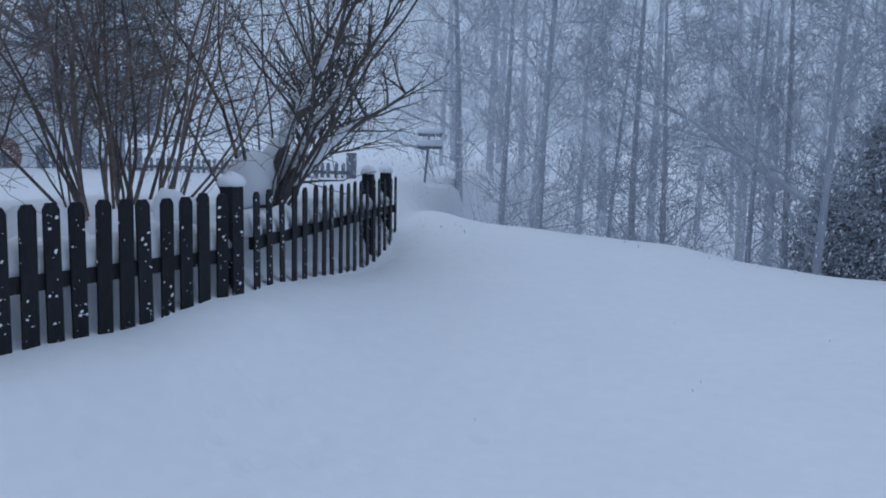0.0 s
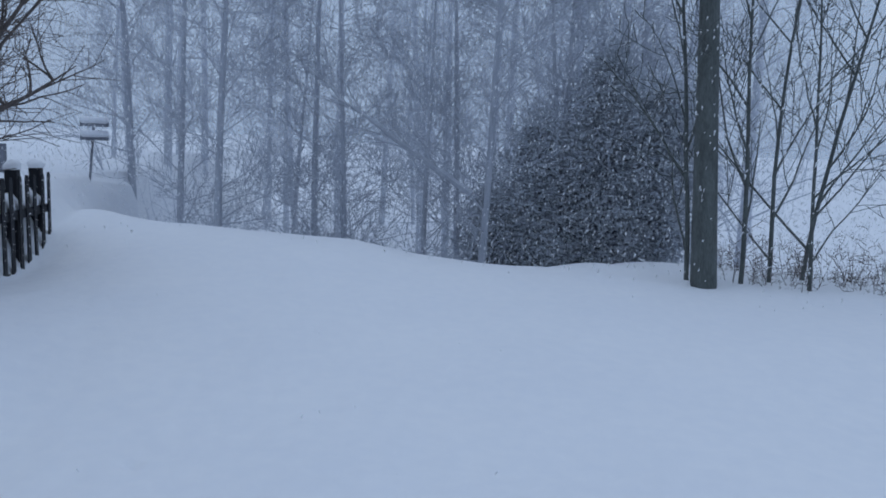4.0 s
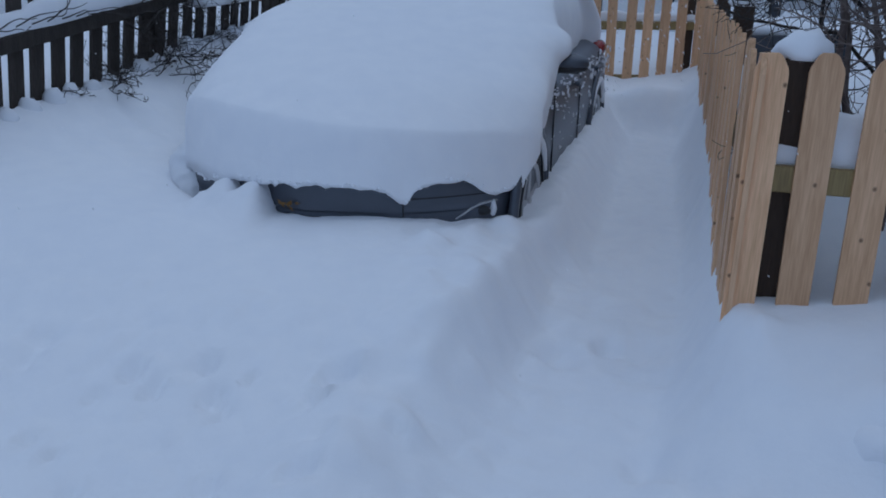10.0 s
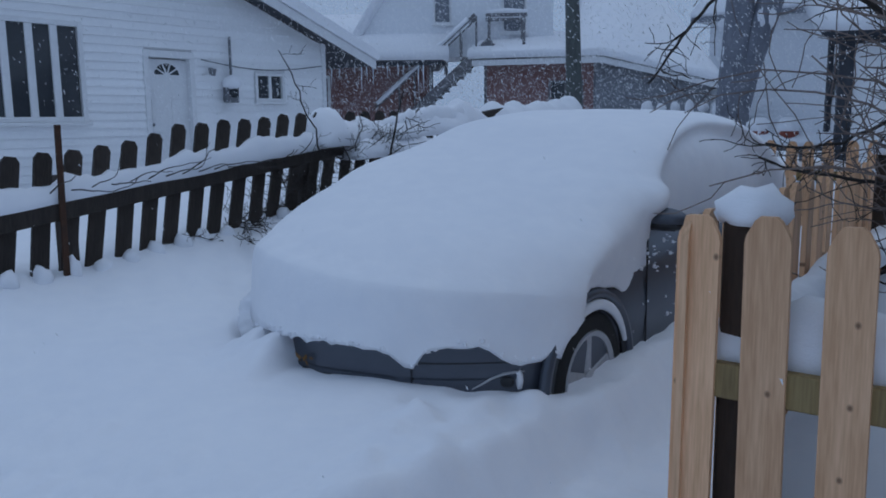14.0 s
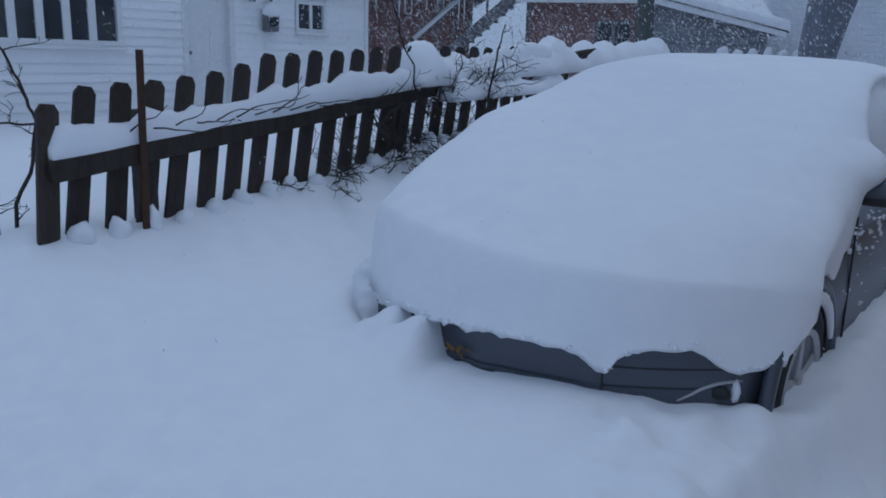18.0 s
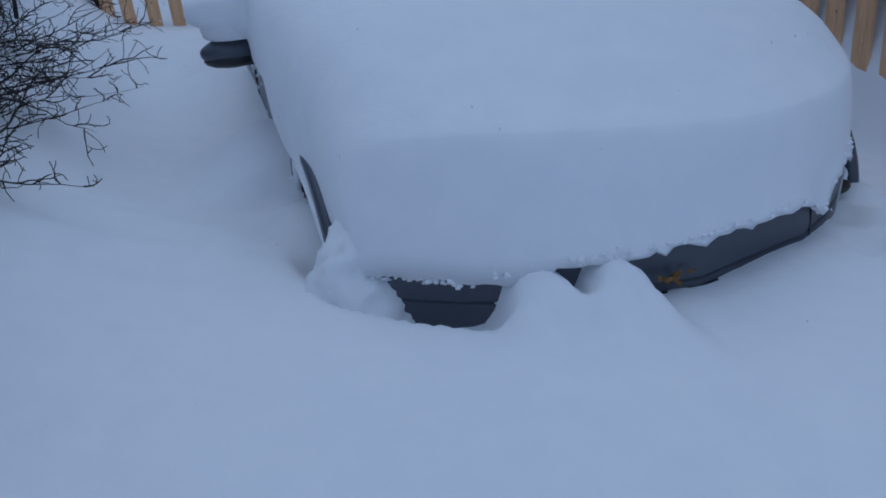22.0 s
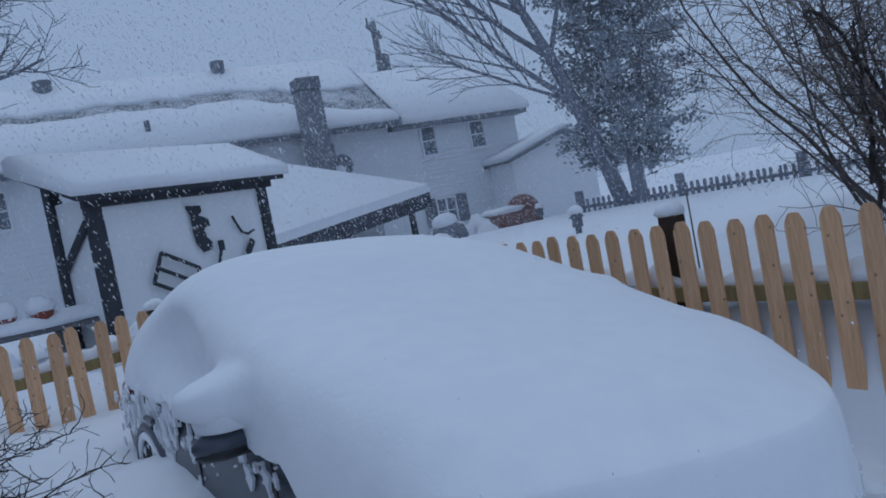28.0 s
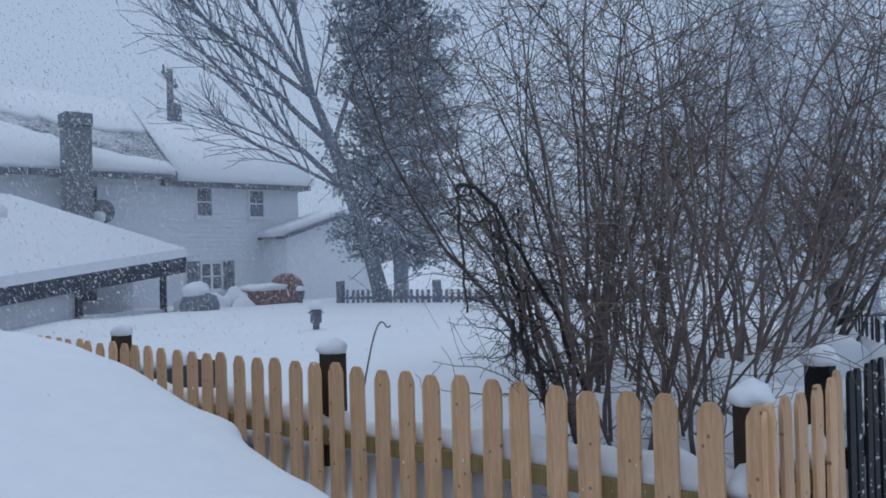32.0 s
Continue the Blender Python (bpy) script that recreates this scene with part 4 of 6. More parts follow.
WHX = -11.5
house = thing("house", WHX, 0, 0, 0, "white clapboard cottage with a picture window and a front door", "house")
g = Geo()
facing = Matrix.Rotation(radians(90), 4, "Z")
g.box((-6.0, -4.0, -0.8), (-0.04, 3.36, 2.57)).box((-6.0, 5.4, -0.8), (-0.04, 6.5, 2.57)).box((-6.0, 7.45, -0.8), (-0.04, 10.7, 2.57))
g.prism([(-3.9, 2.57), (10.7, 2.57), (3.4, 5.1)], 5.96, Matrix.Translation((-0.04, 0, 0)) @ facing)
g.box((-6.0, 3.36, -0.8), (-0.04, 5.4, 1.1)).box((-6.0, 3.36, 2.55), (-0.04, 5.4, 2.57)).box((-6.0, 6.5, 2.25), (-0.04, 7.45, 2.57)).box((-6.0, 6.5, -0.8), (-0.3, 7.45, 2.25)).box((-6, 3.36, 1.1), (-0.3, 5.4, 2.55))
wall = part("wall", g, SIDING, house)
for k in range(36):
    z = -0.1 + k * 0.132
    for a, b in ((-4.0, 3.36), (5.4, 6.5), (7.45, 8.83), (9.62, 10.7)) if 1.35 < z < 2.0 else (((-4.0, 3.36), (5.4, 6.5), (7.45, 10.7)) if 1.05 < z < 2.2 else (((-4.0, 6.5), (7.45, 10.7)) if z < 2.2 else (((-4.0, 3.36), (5.4, 10.7)) if z < 2.5 else ((-4.0, 10.7),)))):
        if z > 2.4:
            b = min(b, 11.3 - (z - 2.16) / 0.348)
            a = max(a, 6.8 - b) if a < 0 else a
            if b - a < 0.2:
                continue
        vs = [(-0.035, a, z), (-0.002, a, z), (-0.028, a, z + 0.136), (-0.035, a, z + 0.136), (-0.035, b, z), (-0.002, b, z), (-0.028, b, z + 0.136), (-0.035, b, z + 0.136)]
        part("clapboard", Geo().add(vs, [(0, 1, 2, 3), (4, 7, 6, 5), (1, 5, 6, 2), (0, 4, 5, 1), (3, 2, 6, 7)]), SIDING, wall)
window_unit(house, Matrix.Translation((-0.03, 4.38, 1.82)) @ facing, 1.9, 1.36, 5, 0.08)
window_unit(house, Matrix.Translation((-0.03, 9.22, 1.68)) @ facing, 0.62, 0.42, 2, 0.06)
door = thing("door")
door.parent = house
door.matrix_basis = Matrix.Translation((-0.1, 6.97, 0.0)) @ facing
part("leaf", Geo().bevel_box((-0.42, 0.0, 0.02), (0.42, 0.045, 2.1), 0.006), WHITEPAINT, door, "white front door")
for sx in (-0.46, 0.46):
    part("jamb", Geo().bevel_box((sx - 0.05, -0.11, 0), (sx + 0.05, 0.06, 2.22), 0.006), WHITEPAINT, door)
part("lintel", Geo().bevel_box((-0.5, -0.115, 2.12), (0.5, 0.06, 2.24), 0.006), WHITEPAINT, door)
for k in range(5):
    a0, a1 = math.pi * k / 5 + 0.06, math.pi * (k + 1) / 5 - 0.06
    poly = [(0.06 * math.cos((a0 + a1) / 2), 0.05 * math.sin((a0 + a1) / 2))] + [(0.25 * math.cos(a), 0.2 * math.sin(a)) for a in np.linspace(a0, a1, 5)]
    part("fan_pane", Geo().prism([(x, z + 1.83) for x, z in poly], 0.006, Matrix.Translation((0, -0.007, 0))), GLASS, door, "dark fanlight pane")
for z in (0.45, 1.15):
    for sx in (-0.2, 0.2):
        part("panel", Geo().bevel_box((sx - 0.14, -0.012, z - 0.28), (sx + 0.14, 0.0, z + 0.28), 0.01), WHITEPAINT, door)
part("knob", Geo().blob((-0.35, -0.04, 1.0), (0.03, 0.035, 0.03), 1, rough=0), METAL, door, smooth=True)
roof = Geo().loft([[(x, 11.9, 2.18), (x, 11.9, 2.3), (x, 3.4, 5.26), (x, -5.1, 2.3), (x, -5.1, 2.18), (x, 3.4, 5.12)] for x in (0.35, -6.6)])
roof_ob = part("roof", roof, DARKTRIM, house)
for flip in (1, -1):
    rake = [(3.4 + flip * (y - 3.4), z) for y, z in ((11.92, 2.12), (11.92, 2.29), (3.4, 5.25), (3.4, 5.08))]
    part("rake_board", Geo().prism(rake, 0.04, Matrix.Translation((0.395, 0, 0)) @ facing), WHITEPAINT, roof_ob)
part("roof_snow", Geo().loft([[(x, 11.95, 2.3), (x, 12.0, 2.42), (x, 11.8, 2.56), (x, 3.4, 5.48 + 0.03 * math.sin(3 * x)), (x, -5.1, 2.56), (x, -5.2, 2.3), (x, 3.4, 5.25)] for x in np.linspace(0.44, -6.7, 12)]), SNOW, roof_ob)
part("corner_board", Geo().bevel_box((-0.05, 10.66, -0.5), (0.02, 10.76, 2.6), 0.006), WHITEPAINT, house)
meter = thing("electric_meter", WHX + 0.02, 8.2, 1.55, 90, "grey electric meter with conduit under a cap of snow", "meter")
part("box", Geo().bevel_box((-0.15, -0.14, -0.17), (0.12, 0.0, 0.12), 0.015), METAL, meter)
part("dial", Geo().tube([(-0.02, -0.13, 0.0), (-0.02, -0.2, 0.0)], [0.085, 0.08], 16), GLASS, meter)
part("conduit", Geo().tube([(0.02, -0.05, 0.1), (0.02, -0.05, 1.0)], [0.025, 0.025], 8), METAL, meter)
part("snow_lump", Geo().blob((0, -0.09, 0.18), (0.2, 0.13, 0.14), 4, 8, 10, 0.3), SNOW, meter, smooth=True)
lampw = thing("wall_lamp", WHX + 0.02, 7.78, 1.93, 90, "small wall lamp beside the door with snow on it", "lamp")
part("shade", Geo().tube([(0, -0.08, -0.08), (0, -0.09, 0.04)], [0.05, 0.075], 10), METAL, lampw)
part("bracket", Geo().bevel_box((-0.02, -0.08, 0.02), (0.02, 0.0, 0.06), 0.005), METAL, lampw)
cable = Geo().tube([(WHX + 0.05, y, 2.12 - 0.12 * math.sin((y - 7.6) * 1.1)) for y in np.linspace(7.6, 10.6, 16)], [0.009] * 16, 5)
solo("wall_cable", cable, DARKTRIM, "thin dark cable strung along the white wall", "cable")

# ---- brick house, outside stairs and grey shed behind ----
bh = thing("brick_house", -14.2, 15.3, 0, 38, "red brick house with icicles along its snowy eave", "house")
bw = part("wall", Geo().box((-5, 0, -1), (1.6, 5, 2.5)), BRICK, bh)
bm_ = Geo()
for k in range(24):
    z = 0.5 + k * 0.082
    for j in range(26):
        x = -5 + j * 0.255 + (0.127 if k % 2 else 0)
        bm_.bevel_box((x + 0.006, -0.014, z + 0.005), (min(1.6, x + 0.249), 0.01, z + 0.077), 0.004)
part("brickwork", bm_, BRICK, bw, kind="stuff")
window_unit(bh, Matrix.Translation((-1.9, -0.02, 1.55)), 1.5, 1.2, 3, 0.07)
br = part("roof", Geo().loft([[(x, -0.6, 2.45), (x, -0.6, 2.6), (x, 3, 3.9), (x, 5.5, 2.6)] for x in (-5.4, 2.0)]), DARKTRIM, bh)
part("roof_snow", Geo().loft([[(x, -0.65, 2.58), (x, -0.66, 2.82), (x, 3, 4.2), (x, 5.6, 2.8), (x, 5.5, 2.58)] for x in np.linspace(-5.5, 2.1, 9)]), SNOW, br, smooth=True)
ic = random.Random(5)
for k in range(34):
    x = -4.8 + k * 0.19 + ic.uniform(-0.05, 0.05)
    l = ic.uniform(0.15, 0.75)
    part("icicle", Geo().tube([(x, -0.58, 2.5), (x + ic.uniform(-0.02, 0.02), -0.58, 2.5 - l)], [0.022, 0.003], 5), ICE, br)

dorm = part("dormer", Geo().prism([(-0.3, 2.75), (5.1, 2.75), (5.1, 6.2), (1.5, 6.2), (-0.3, 3.3)], 2.0, Matrix.Translation((0, 0.9, 0))), SIDING_FAR, bh, "pale upper wall")
part("dormer_roof", Geo().tube([(-0.55, 0.8, 3.1), (1.6, 0.8, 6.5)], [0.14, 0.14], 6), SNOW, dorm, smooth=True)
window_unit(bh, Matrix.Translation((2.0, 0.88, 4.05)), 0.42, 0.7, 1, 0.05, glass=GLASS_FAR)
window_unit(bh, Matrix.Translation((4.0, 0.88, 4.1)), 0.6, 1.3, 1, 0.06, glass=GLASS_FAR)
st = thing("outside_stairs", -13.6, 15.6, 0.0, 33, "grey timber outside stairs heaped with snow", "stairs")
stair_ang = math.atan2(2.3, 2.6)
for y in (0.0, 1.0):
    part("stringer", Geo().bevel_box((0, y, 0), (3.6, y + 0.05, 0.26), 0.01, Matrix.Translation((0.0, 0, 0.6)) @ Matrix.Rotation(-stair_ang, 4, "Y")), GREYWOOD, st)
    part("handrail", Geo().bevel_box((0, y, 0), (3.6, y + 0.06, 0.09), 0.01, Matrix.Translation((-0.5, 0, 1.35)) @ Matrix.Rotation(-stair_ang, 4, "Y")), GREYWOOD, st)
    part("rail_snow", Geo().tube([(-0.5 + 2.6 * t / 2.6 * 0.9, y + 0.03, 1.47 + 2.3 * t / 2.6 * 0.9) for t in np.linspace(0, 2.75, 10)], [0.06] * 10, 8), SNOW, st, smooth=True)
    for t in np.linspace(0.15, 0.95, 6):
        part("baluster", Geo().bevel_box((2.6 * t - 0.3, y + 0.01, 0.75 + 2.3 * t), (2.6 * t - 0.25, y + 0.05, 1.55 + 2.3 * t), 0.005), GREYWOOD, st)
for k in range(13):
    t = (k + 0.5) / 13
    tr = part("tread", Geo().bevel_box((2.6 * t - 0.12, 0.02, 0.62 + 2.3 * t), (2.6 * t + 0.15, 1.02, 0.66 + 2.3 * t), 0.006), GREYWOOD, st)
    part("tread_snow", Geo().blob((2.6 * t, 0.52, 0.72 + 2.3 * t), (0.17, 0.5, 0.12), k, 6, 10, 0.2), SNOW, tr, smooth=True)
for x in (2.4, 3.4):
    for y in (0.0, 1.0):
        part("leg", Geo().bevel_box((x, y, -0.5), (x + 0.1, y + 0.1, 2.9), 0.01), GREYWOOD, st)

part("landing", Geo().bevel_box((2.45, 0.0, 2.8), (3.5, 1.1, 2.88), 0.01), GREYWOOD, st)
part("landing_snow", Geo().blob((2.98, 0.55, 2.92), (0.52, 0.54, 0.16), 3, 6, 12, 0.15), SNOW, st, smooth=True)
for x, y in ((2.5, 0.0), (3.42, 0.0), (2.5, 1.04), (3.42, 1.04)):
    part("landing_post", Geo().bevel_box((x, y, 2.85), (x + 0.08, y + 0.08, 3.75), 0.01), GREYWOOD, st)
for y in (0.0, 1.04):
    part("landing_rail", Geo().bevel_box((2.45, y, 3.7), (3.55, y + 0.09, 3.79), 0.01), GREYWOOD, st)
    part("landing_rail_snow", Geo().tube([(2.45, y + 0.04, 3.82), (3.0, y + 0.04, 3.85), (3.55, y + 0.04, 3.82)], [0.05, 0.07, 0.05], 8), SNOW, st, smooth=True)

gs = thing("grey_building", -8.7, 18.0, 0, 22, "low grey outbuilding with brick end under a thick snow roof", "building")
def eave_z(x):
    return 2.6 - 0.25 * max(0.0, x)


def ridge_z(x):
    return lerp(x, [(-1.0, 3.35), (-0.4, 5.4), (0.6, 5.4), (1.4, 4.35), (3.1, 2.1)])


part("wall", Geo().prism([(-3.0, -0.8), (2.7, -0.8), (2.7, eave_z(2.7)), (0, 2.55), (-3.0, 2.55)], 4.0, Matrix.Translation((0, 0.05, 0))), STONE, gs)
part("brick_end", Geo().box((-3.0, 0, -0.8), (-0.2, 0.05, 2.5)), BRICK, gs)
for k in range(11):
    z = 0.1 + 0.2 * k
    part("wall_board", Geo().bevel_box((-0.15, 0.0, z), (min(2.7, (2.55 - z - 0.19) / 0.25), 0.05, z + 0.19), 0.008), STONE, gs)
part("fascia", Geo().prism([(-3.3, 2.4), (0, 2.4), (3.05, 1.66), (3.05, 1.84), (0, 2.6), (-3.3, 2.6)], 0.08, Matrix.Translation((0, -0.5, 0))), WHITEPAINT, gs)
steps = [-3.4, -2.2, -1.0, -0.7, -0.4, 0.0, 0.6, 1.0, 1.4, 2.0, 2.6, 3.1]
gr = part("roof", Geo().loft([[(x, -0.5, eave_z(x) - 0.06), (x, -0.5, eave_z(x)), (x, 2.7, ridge_z(x) - 0.1), (x, 5.4, eave_z(x))] for x in steps]), DARKTRIM, gs)
part("roof_snow", Geo().loft([[(x, -0.56, eave_z(x) - 0.02), (x, -0.6, eave_z(x) + 0.12), (x, -0.5, eave_z(x) + 0.2 + 0.03 * math.sin(x * 3)), (x, 2.7, ridge_z(x) + 0.18), (x, 5.5, eave_z(x) + 0.2), (x, 5.4, eave_z(x))] for x in steps]), SNOW, gr, smooth=True)
window_unit(gs, pose(-0.9, -0.02, 1.5), 0.8, 0.9, 2, 0.05, mat=GREYWOOD)

# snow-capped white fence far behind the yard
wf_mesh = picket_mesh("picket", STONE, 0.11, 1.0, 0.02, "dog")
wf = thing("capped_fence", -4.35, 10.4, 0.15, 38, "old picket fence with tall snow caps behind the yard", "fence")
for k in range(6):
    ob = new("picket", wf_mesh)
    ob.parent = wf
    ob.matrix_basis = pose(k * 0.22, 0, rng.uniform(-0.06, 0.04), 0, rng.uniform(-4, 4), 0)
    part("snow_tip", Geo().blob((k * 0.22, 0.01, 1.02), (rng.uniform(0.06, 0.1), 0.06, rng.uniform(0.07, 0.13)), k, 6, 8, 0.2), SNOW, wf, smooth=True)
part("rail", Geo().bevel_box((-0.1, 0.02, 0.6), (1.25, 0.06, 0.7), 0.005), STONE, wf)

# ---- timber shelter with things hung on its wall ----
shed = thing("garden_shelter", -1.46, 9.55, 0, 20, "white walled garden shelter with dark timber posts and snow roof", "shed")
part("wall", Geo().box((0.1, 0.02, -0.3), (2.66, 0.1, 1.95)), SIDING, shed, "white board wall")
part("side_wall", Geo().box((0.02, 0.1, -0.3), (0.08, 0.85, 2.05)), SIDING, shed, "white board wall")
for x, y, h in ((-0.04, 0, 2.0), (2.6, 0, 2.0), (-0.04, 0.8, 2.36), (2.6, 0.8, 2.36)):
    part("post", Geo().bevel_box((x, y - 0.03, -0.3), (x + 0.17, y + 0.13, h), 0.01), DARKTRIM, shed)
part("beam", Geo().bevel_box((-0.12, -0.06, 1.9), (2.86, 0.02, 2.02), 0.01), DARKTRIM, shed)
part("brace", Geo().bevel_box((-0.035, 0, -0.05), (0.02, 0.95, 0.05), 0.01, Matrix.Translation((-0.02, 0.1, 1.75)) @ Matrix.Rotation(radians(-38), 4, "X")), DARKTRIM, shed)
sroof = part("roof", Geo().loft([[(x, -0.2, 1.98), (x, -0.2, 2.05), (x, 1.05, 2.53), (x, 1.05, 2.46)] for x in (-0.28, 2.98)]), DARKTRIM, shed)
part("roof_snow", Geo().loft([[(x, -0.24, 2.04), (x, -0.26, 2.15 + 0.02 * math.sin(3 * x)), (x, -0.14, 2.24), (x, 0.9, 2.72), (x, 1.08, 2.68), (x, 1.08, 2.5)] for x in np.linspace(-0.36, 3.06, 14)]), SNOW, sroof, smooth=True)


def hung(name, geo, label, cat, m, mat=DARKTRIM):
    ob = solo(name, geo, mat, label, cat, "things hung on the shelter wall")
    ob.matrix_world = pose(-1.46, 9.55, 0, 0, 0, 20) @ m
    return ob


sil = [(-0.12, 0.3), (0.1, 0.3), (0.12, 0.22), (0.05, 0.17), (0.2, 0.12), (0.22, 0.02), (0.12, 0.0), (0.14, -0.12), (0.22, -0.2), (0.2, -0.3), (0.08, -0.32), (-0.02, -0.2), (-0.05, -0.05), (-0.06, 0.18)]
hung("wall_ornament", Geo().prism(sil, 0.03), "dark cut-out ornament hung on the white wall", "ornament", pose(1.42, -0.03, 1.47, 0, 4, 0))
fr = Geo()
for a, b in (((-0.3, -0.18), (0.3, -0.18)), ((0.3, -0.18), (0.3, 0.22)), ((0.3, 0.22), (-0.3, 0.22)), ((-0.3, 0.22), (-0.3, -0.18)), ((-0.3, 0.02), (0.3, 0.02))):
    fr.tube([(a[0], 0, a[1]), (b[0], 0, b[1])], [0.026, 0.026], 6)
hung("wooden_frame", fr, "tilted dark wooden rack leaning on the white wall", "rack", pose(0.95, -0.05, 0.9, 0, 28, 0))
hung("hook", Geo().tube([(-0.12, 0, 0.2), (-0.06, 0, 0.06), (0.0, 0, -0.04), (0.1, 0, -0.08), (0.22, 0, -0.04)], [0.018] * 5, 6), "curved dark iron hook on the wall", "hook", pose(2.15, -0.04, 1.36))
hung("long_tool", Geo().tube([(-0.14, 0, -0.34), (0.12, 0, 0.26)], [0.022, 0.022], 6).bevel_box((0.08, -0.02, 0.22), (0.17, 0.02, 0.36), 0.01), "dark long-handled tool leaning on the wall", "tool", pose(1.62, -0.05, 0.9))
hung("plank", Geo().bevel_box((-0.04, 0, -0.45), (0.06, 0.03, 0.35), 0.01, Matrix.Rotation(radians(38), 4, "Y")), "dark plank leaning on the white wall", "plank", pose(2.1, -0.05, 0.92))
bench = thing("garden_bench", -2.3, 10.0, 0.2, 5, "snow-covered bench with red pots beside the shelter", "bench")
part("seat", Geo().bevel_box((-0.75, -0.2, 0.36), (1.3, 0.25, 0.42), 0.01), GREYWOOD, bench)
for x in (-0.65, 0.3, 1.15):
    part("leg", Geo().bevel_box((x, -0.15, -0.4), (x + 0.08, 0.2, 0.36), 0.01), GREYWOOD, bench)
part("snow_load", Geo().blob((0.25, 0.02, 0.44), (1.05, 0.28, 0.16), 3, 8, 16, 0.35, 0.1), SNOW, bench, smooth=True)
for k, x in enumerate((-2.55, -2.15)):
    pot = thing("flower_pot", x, 9.95, 0.66, 0, "red clay pot capped with snow on a bench", "pot", "pots on the bench")
    part("pot", Geo().tube([(0, 0, 0), (0, 0, 0.14), (0, 0, 0.16)], [0.1, 0.13, 0.145], 14), TERRACOTTA, pot)
    part("snow_top", Geo().blob((0, 0, 0.22), (0.17, 0.16, 0.13), k, 8, 10, 0.2), SNOW, pot, smooth=True)
g = Geo()
for k, (x, y, r) in enumerate(((-2.9, 8.6, 0.3), (-1.4, 8.4, 0.26), (-0.3, 9.2, 0.3), (0.5, 9.7, 0.3), (-2.0, 7.6, 0.24), (1.2, 9.0, 0.3))):
    g.blob((x, y, 0.3), (r, r, r * 0.9), k, 8, 12, 0.35)
solo("snow_mounds", g, SNOW, "round mounds of snow over garden plants", "snow", kind="stuff", smooth=True)

# ---- large pale house with chimney ----
big = thing("farmhouse", 7.0, 21.4, 0, -9, "large pale clapboard house with chimney and snow roofs", "house")
bwall = part("wall", Geo().box((-15.0, 0.0, -1.0), (3.17, 7.0, 3.95)).box((3.17, 0.02, -1.0), (7.6, 7.0, 3.95)), SIDING_FAR, big)
for k in range(27):
    z = 0.0 + k * 0.145
    vs = [(-15, 0.0, z), (-15, -0.03, z), (-15, 0.0, z + 0.14), (7.6, 0.0, z), (7.6, -0.03, z), (7.6, 0.0, z + 0.14)]
    part("clapboard", Geo().add(vs, [(1, 4, 5, 2), (0, 3, 4, 1), (0, 1, 2), (3, 5, 4)]), SIDING_FAR, bwall)
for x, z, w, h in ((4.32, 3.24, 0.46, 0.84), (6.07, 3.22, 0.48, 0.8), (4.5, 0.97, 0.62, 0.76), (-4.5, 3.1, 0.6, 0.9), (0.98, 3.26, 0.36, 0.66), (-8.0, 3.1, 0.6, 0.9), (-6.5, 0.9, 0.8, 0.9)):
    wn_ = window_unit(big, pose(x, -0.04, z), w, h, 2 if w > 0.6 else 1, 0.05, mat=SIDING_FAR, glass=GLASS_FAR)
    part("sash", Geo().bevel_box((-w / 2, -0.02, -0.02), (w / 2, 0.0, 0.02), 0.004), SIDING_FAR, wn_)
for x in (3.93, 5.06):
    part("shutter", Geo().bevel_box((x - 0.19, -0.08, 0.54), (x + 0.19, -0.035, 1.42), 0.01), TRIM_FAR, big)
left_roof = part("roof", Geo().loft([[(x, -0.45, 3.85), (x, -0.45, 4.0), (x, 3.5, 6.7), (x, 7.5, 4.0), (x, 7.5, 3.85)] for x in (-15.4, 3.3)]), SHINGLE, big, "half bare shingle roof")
def roof_wave(x, k):
    return 0.22 * noise.noise(Vector((x * 0.55, k, 0))) + 0.16 * noise.noise(Vector((x * 1.7, k, 4))) + 0.08 * noise.noise(Vector((x * 5.0, k, 7)))


def slope_z(y):
    return 4.0 + (y + 0.45) * 0.684


low_edge, high_edge = [], []
for x in np.linspace(-15.4, 3.25, 90):
    bare = lerp(x, [(-15.4, 0.0), (-9.0, 0.1), (-6.0, 0.36), (-2.0, 0.42), (-0.6, 0.5), (0.9, 0.9), (3.25, 1.5)])
    y1 = lerp(x, [(-15.4, 1.9), (-0.6, 1.75), (0.8, 0.75), (3.25, 0.25)]) + roof_wave(x, 1.0)
    y2 = min(3.3, y1 + bare + 0.6 * roof_wave(x, 5.0) + 0.02)
    low_edge.append([(x, -0.5, 3.98), (x, -0.52, 4.12), (x, y1 - 0.25, slope_z(y1 - 0.25) + 0.12), (x, y1, slope_z(y1) + 0.01)])
    high_edge.append([(x, y2, slope_z(y2) + 0.01), (x, y2 + 0.15, slope_z(y2 + 0.15) + 0.09), (x, 3.5, 6.86), (x, 7.6, 4.2), (x, 7.5, 3.98)])
part("roof_snow", Geo().loft(low_edge), SNOW, left_roof, smooth=True)
part("roof_snow", Geo().loft(high_edge), SNOW, left_roof, smooth=True)
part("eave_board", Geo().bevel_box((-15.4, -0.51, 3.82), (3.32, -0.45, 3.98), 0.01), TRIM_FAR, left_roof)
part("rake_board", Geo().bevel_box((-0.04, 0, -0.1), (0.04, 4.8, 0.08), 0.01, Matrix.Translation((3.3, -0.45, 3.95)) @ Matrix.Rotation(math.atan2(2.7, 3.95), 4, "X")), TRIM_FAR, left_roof)
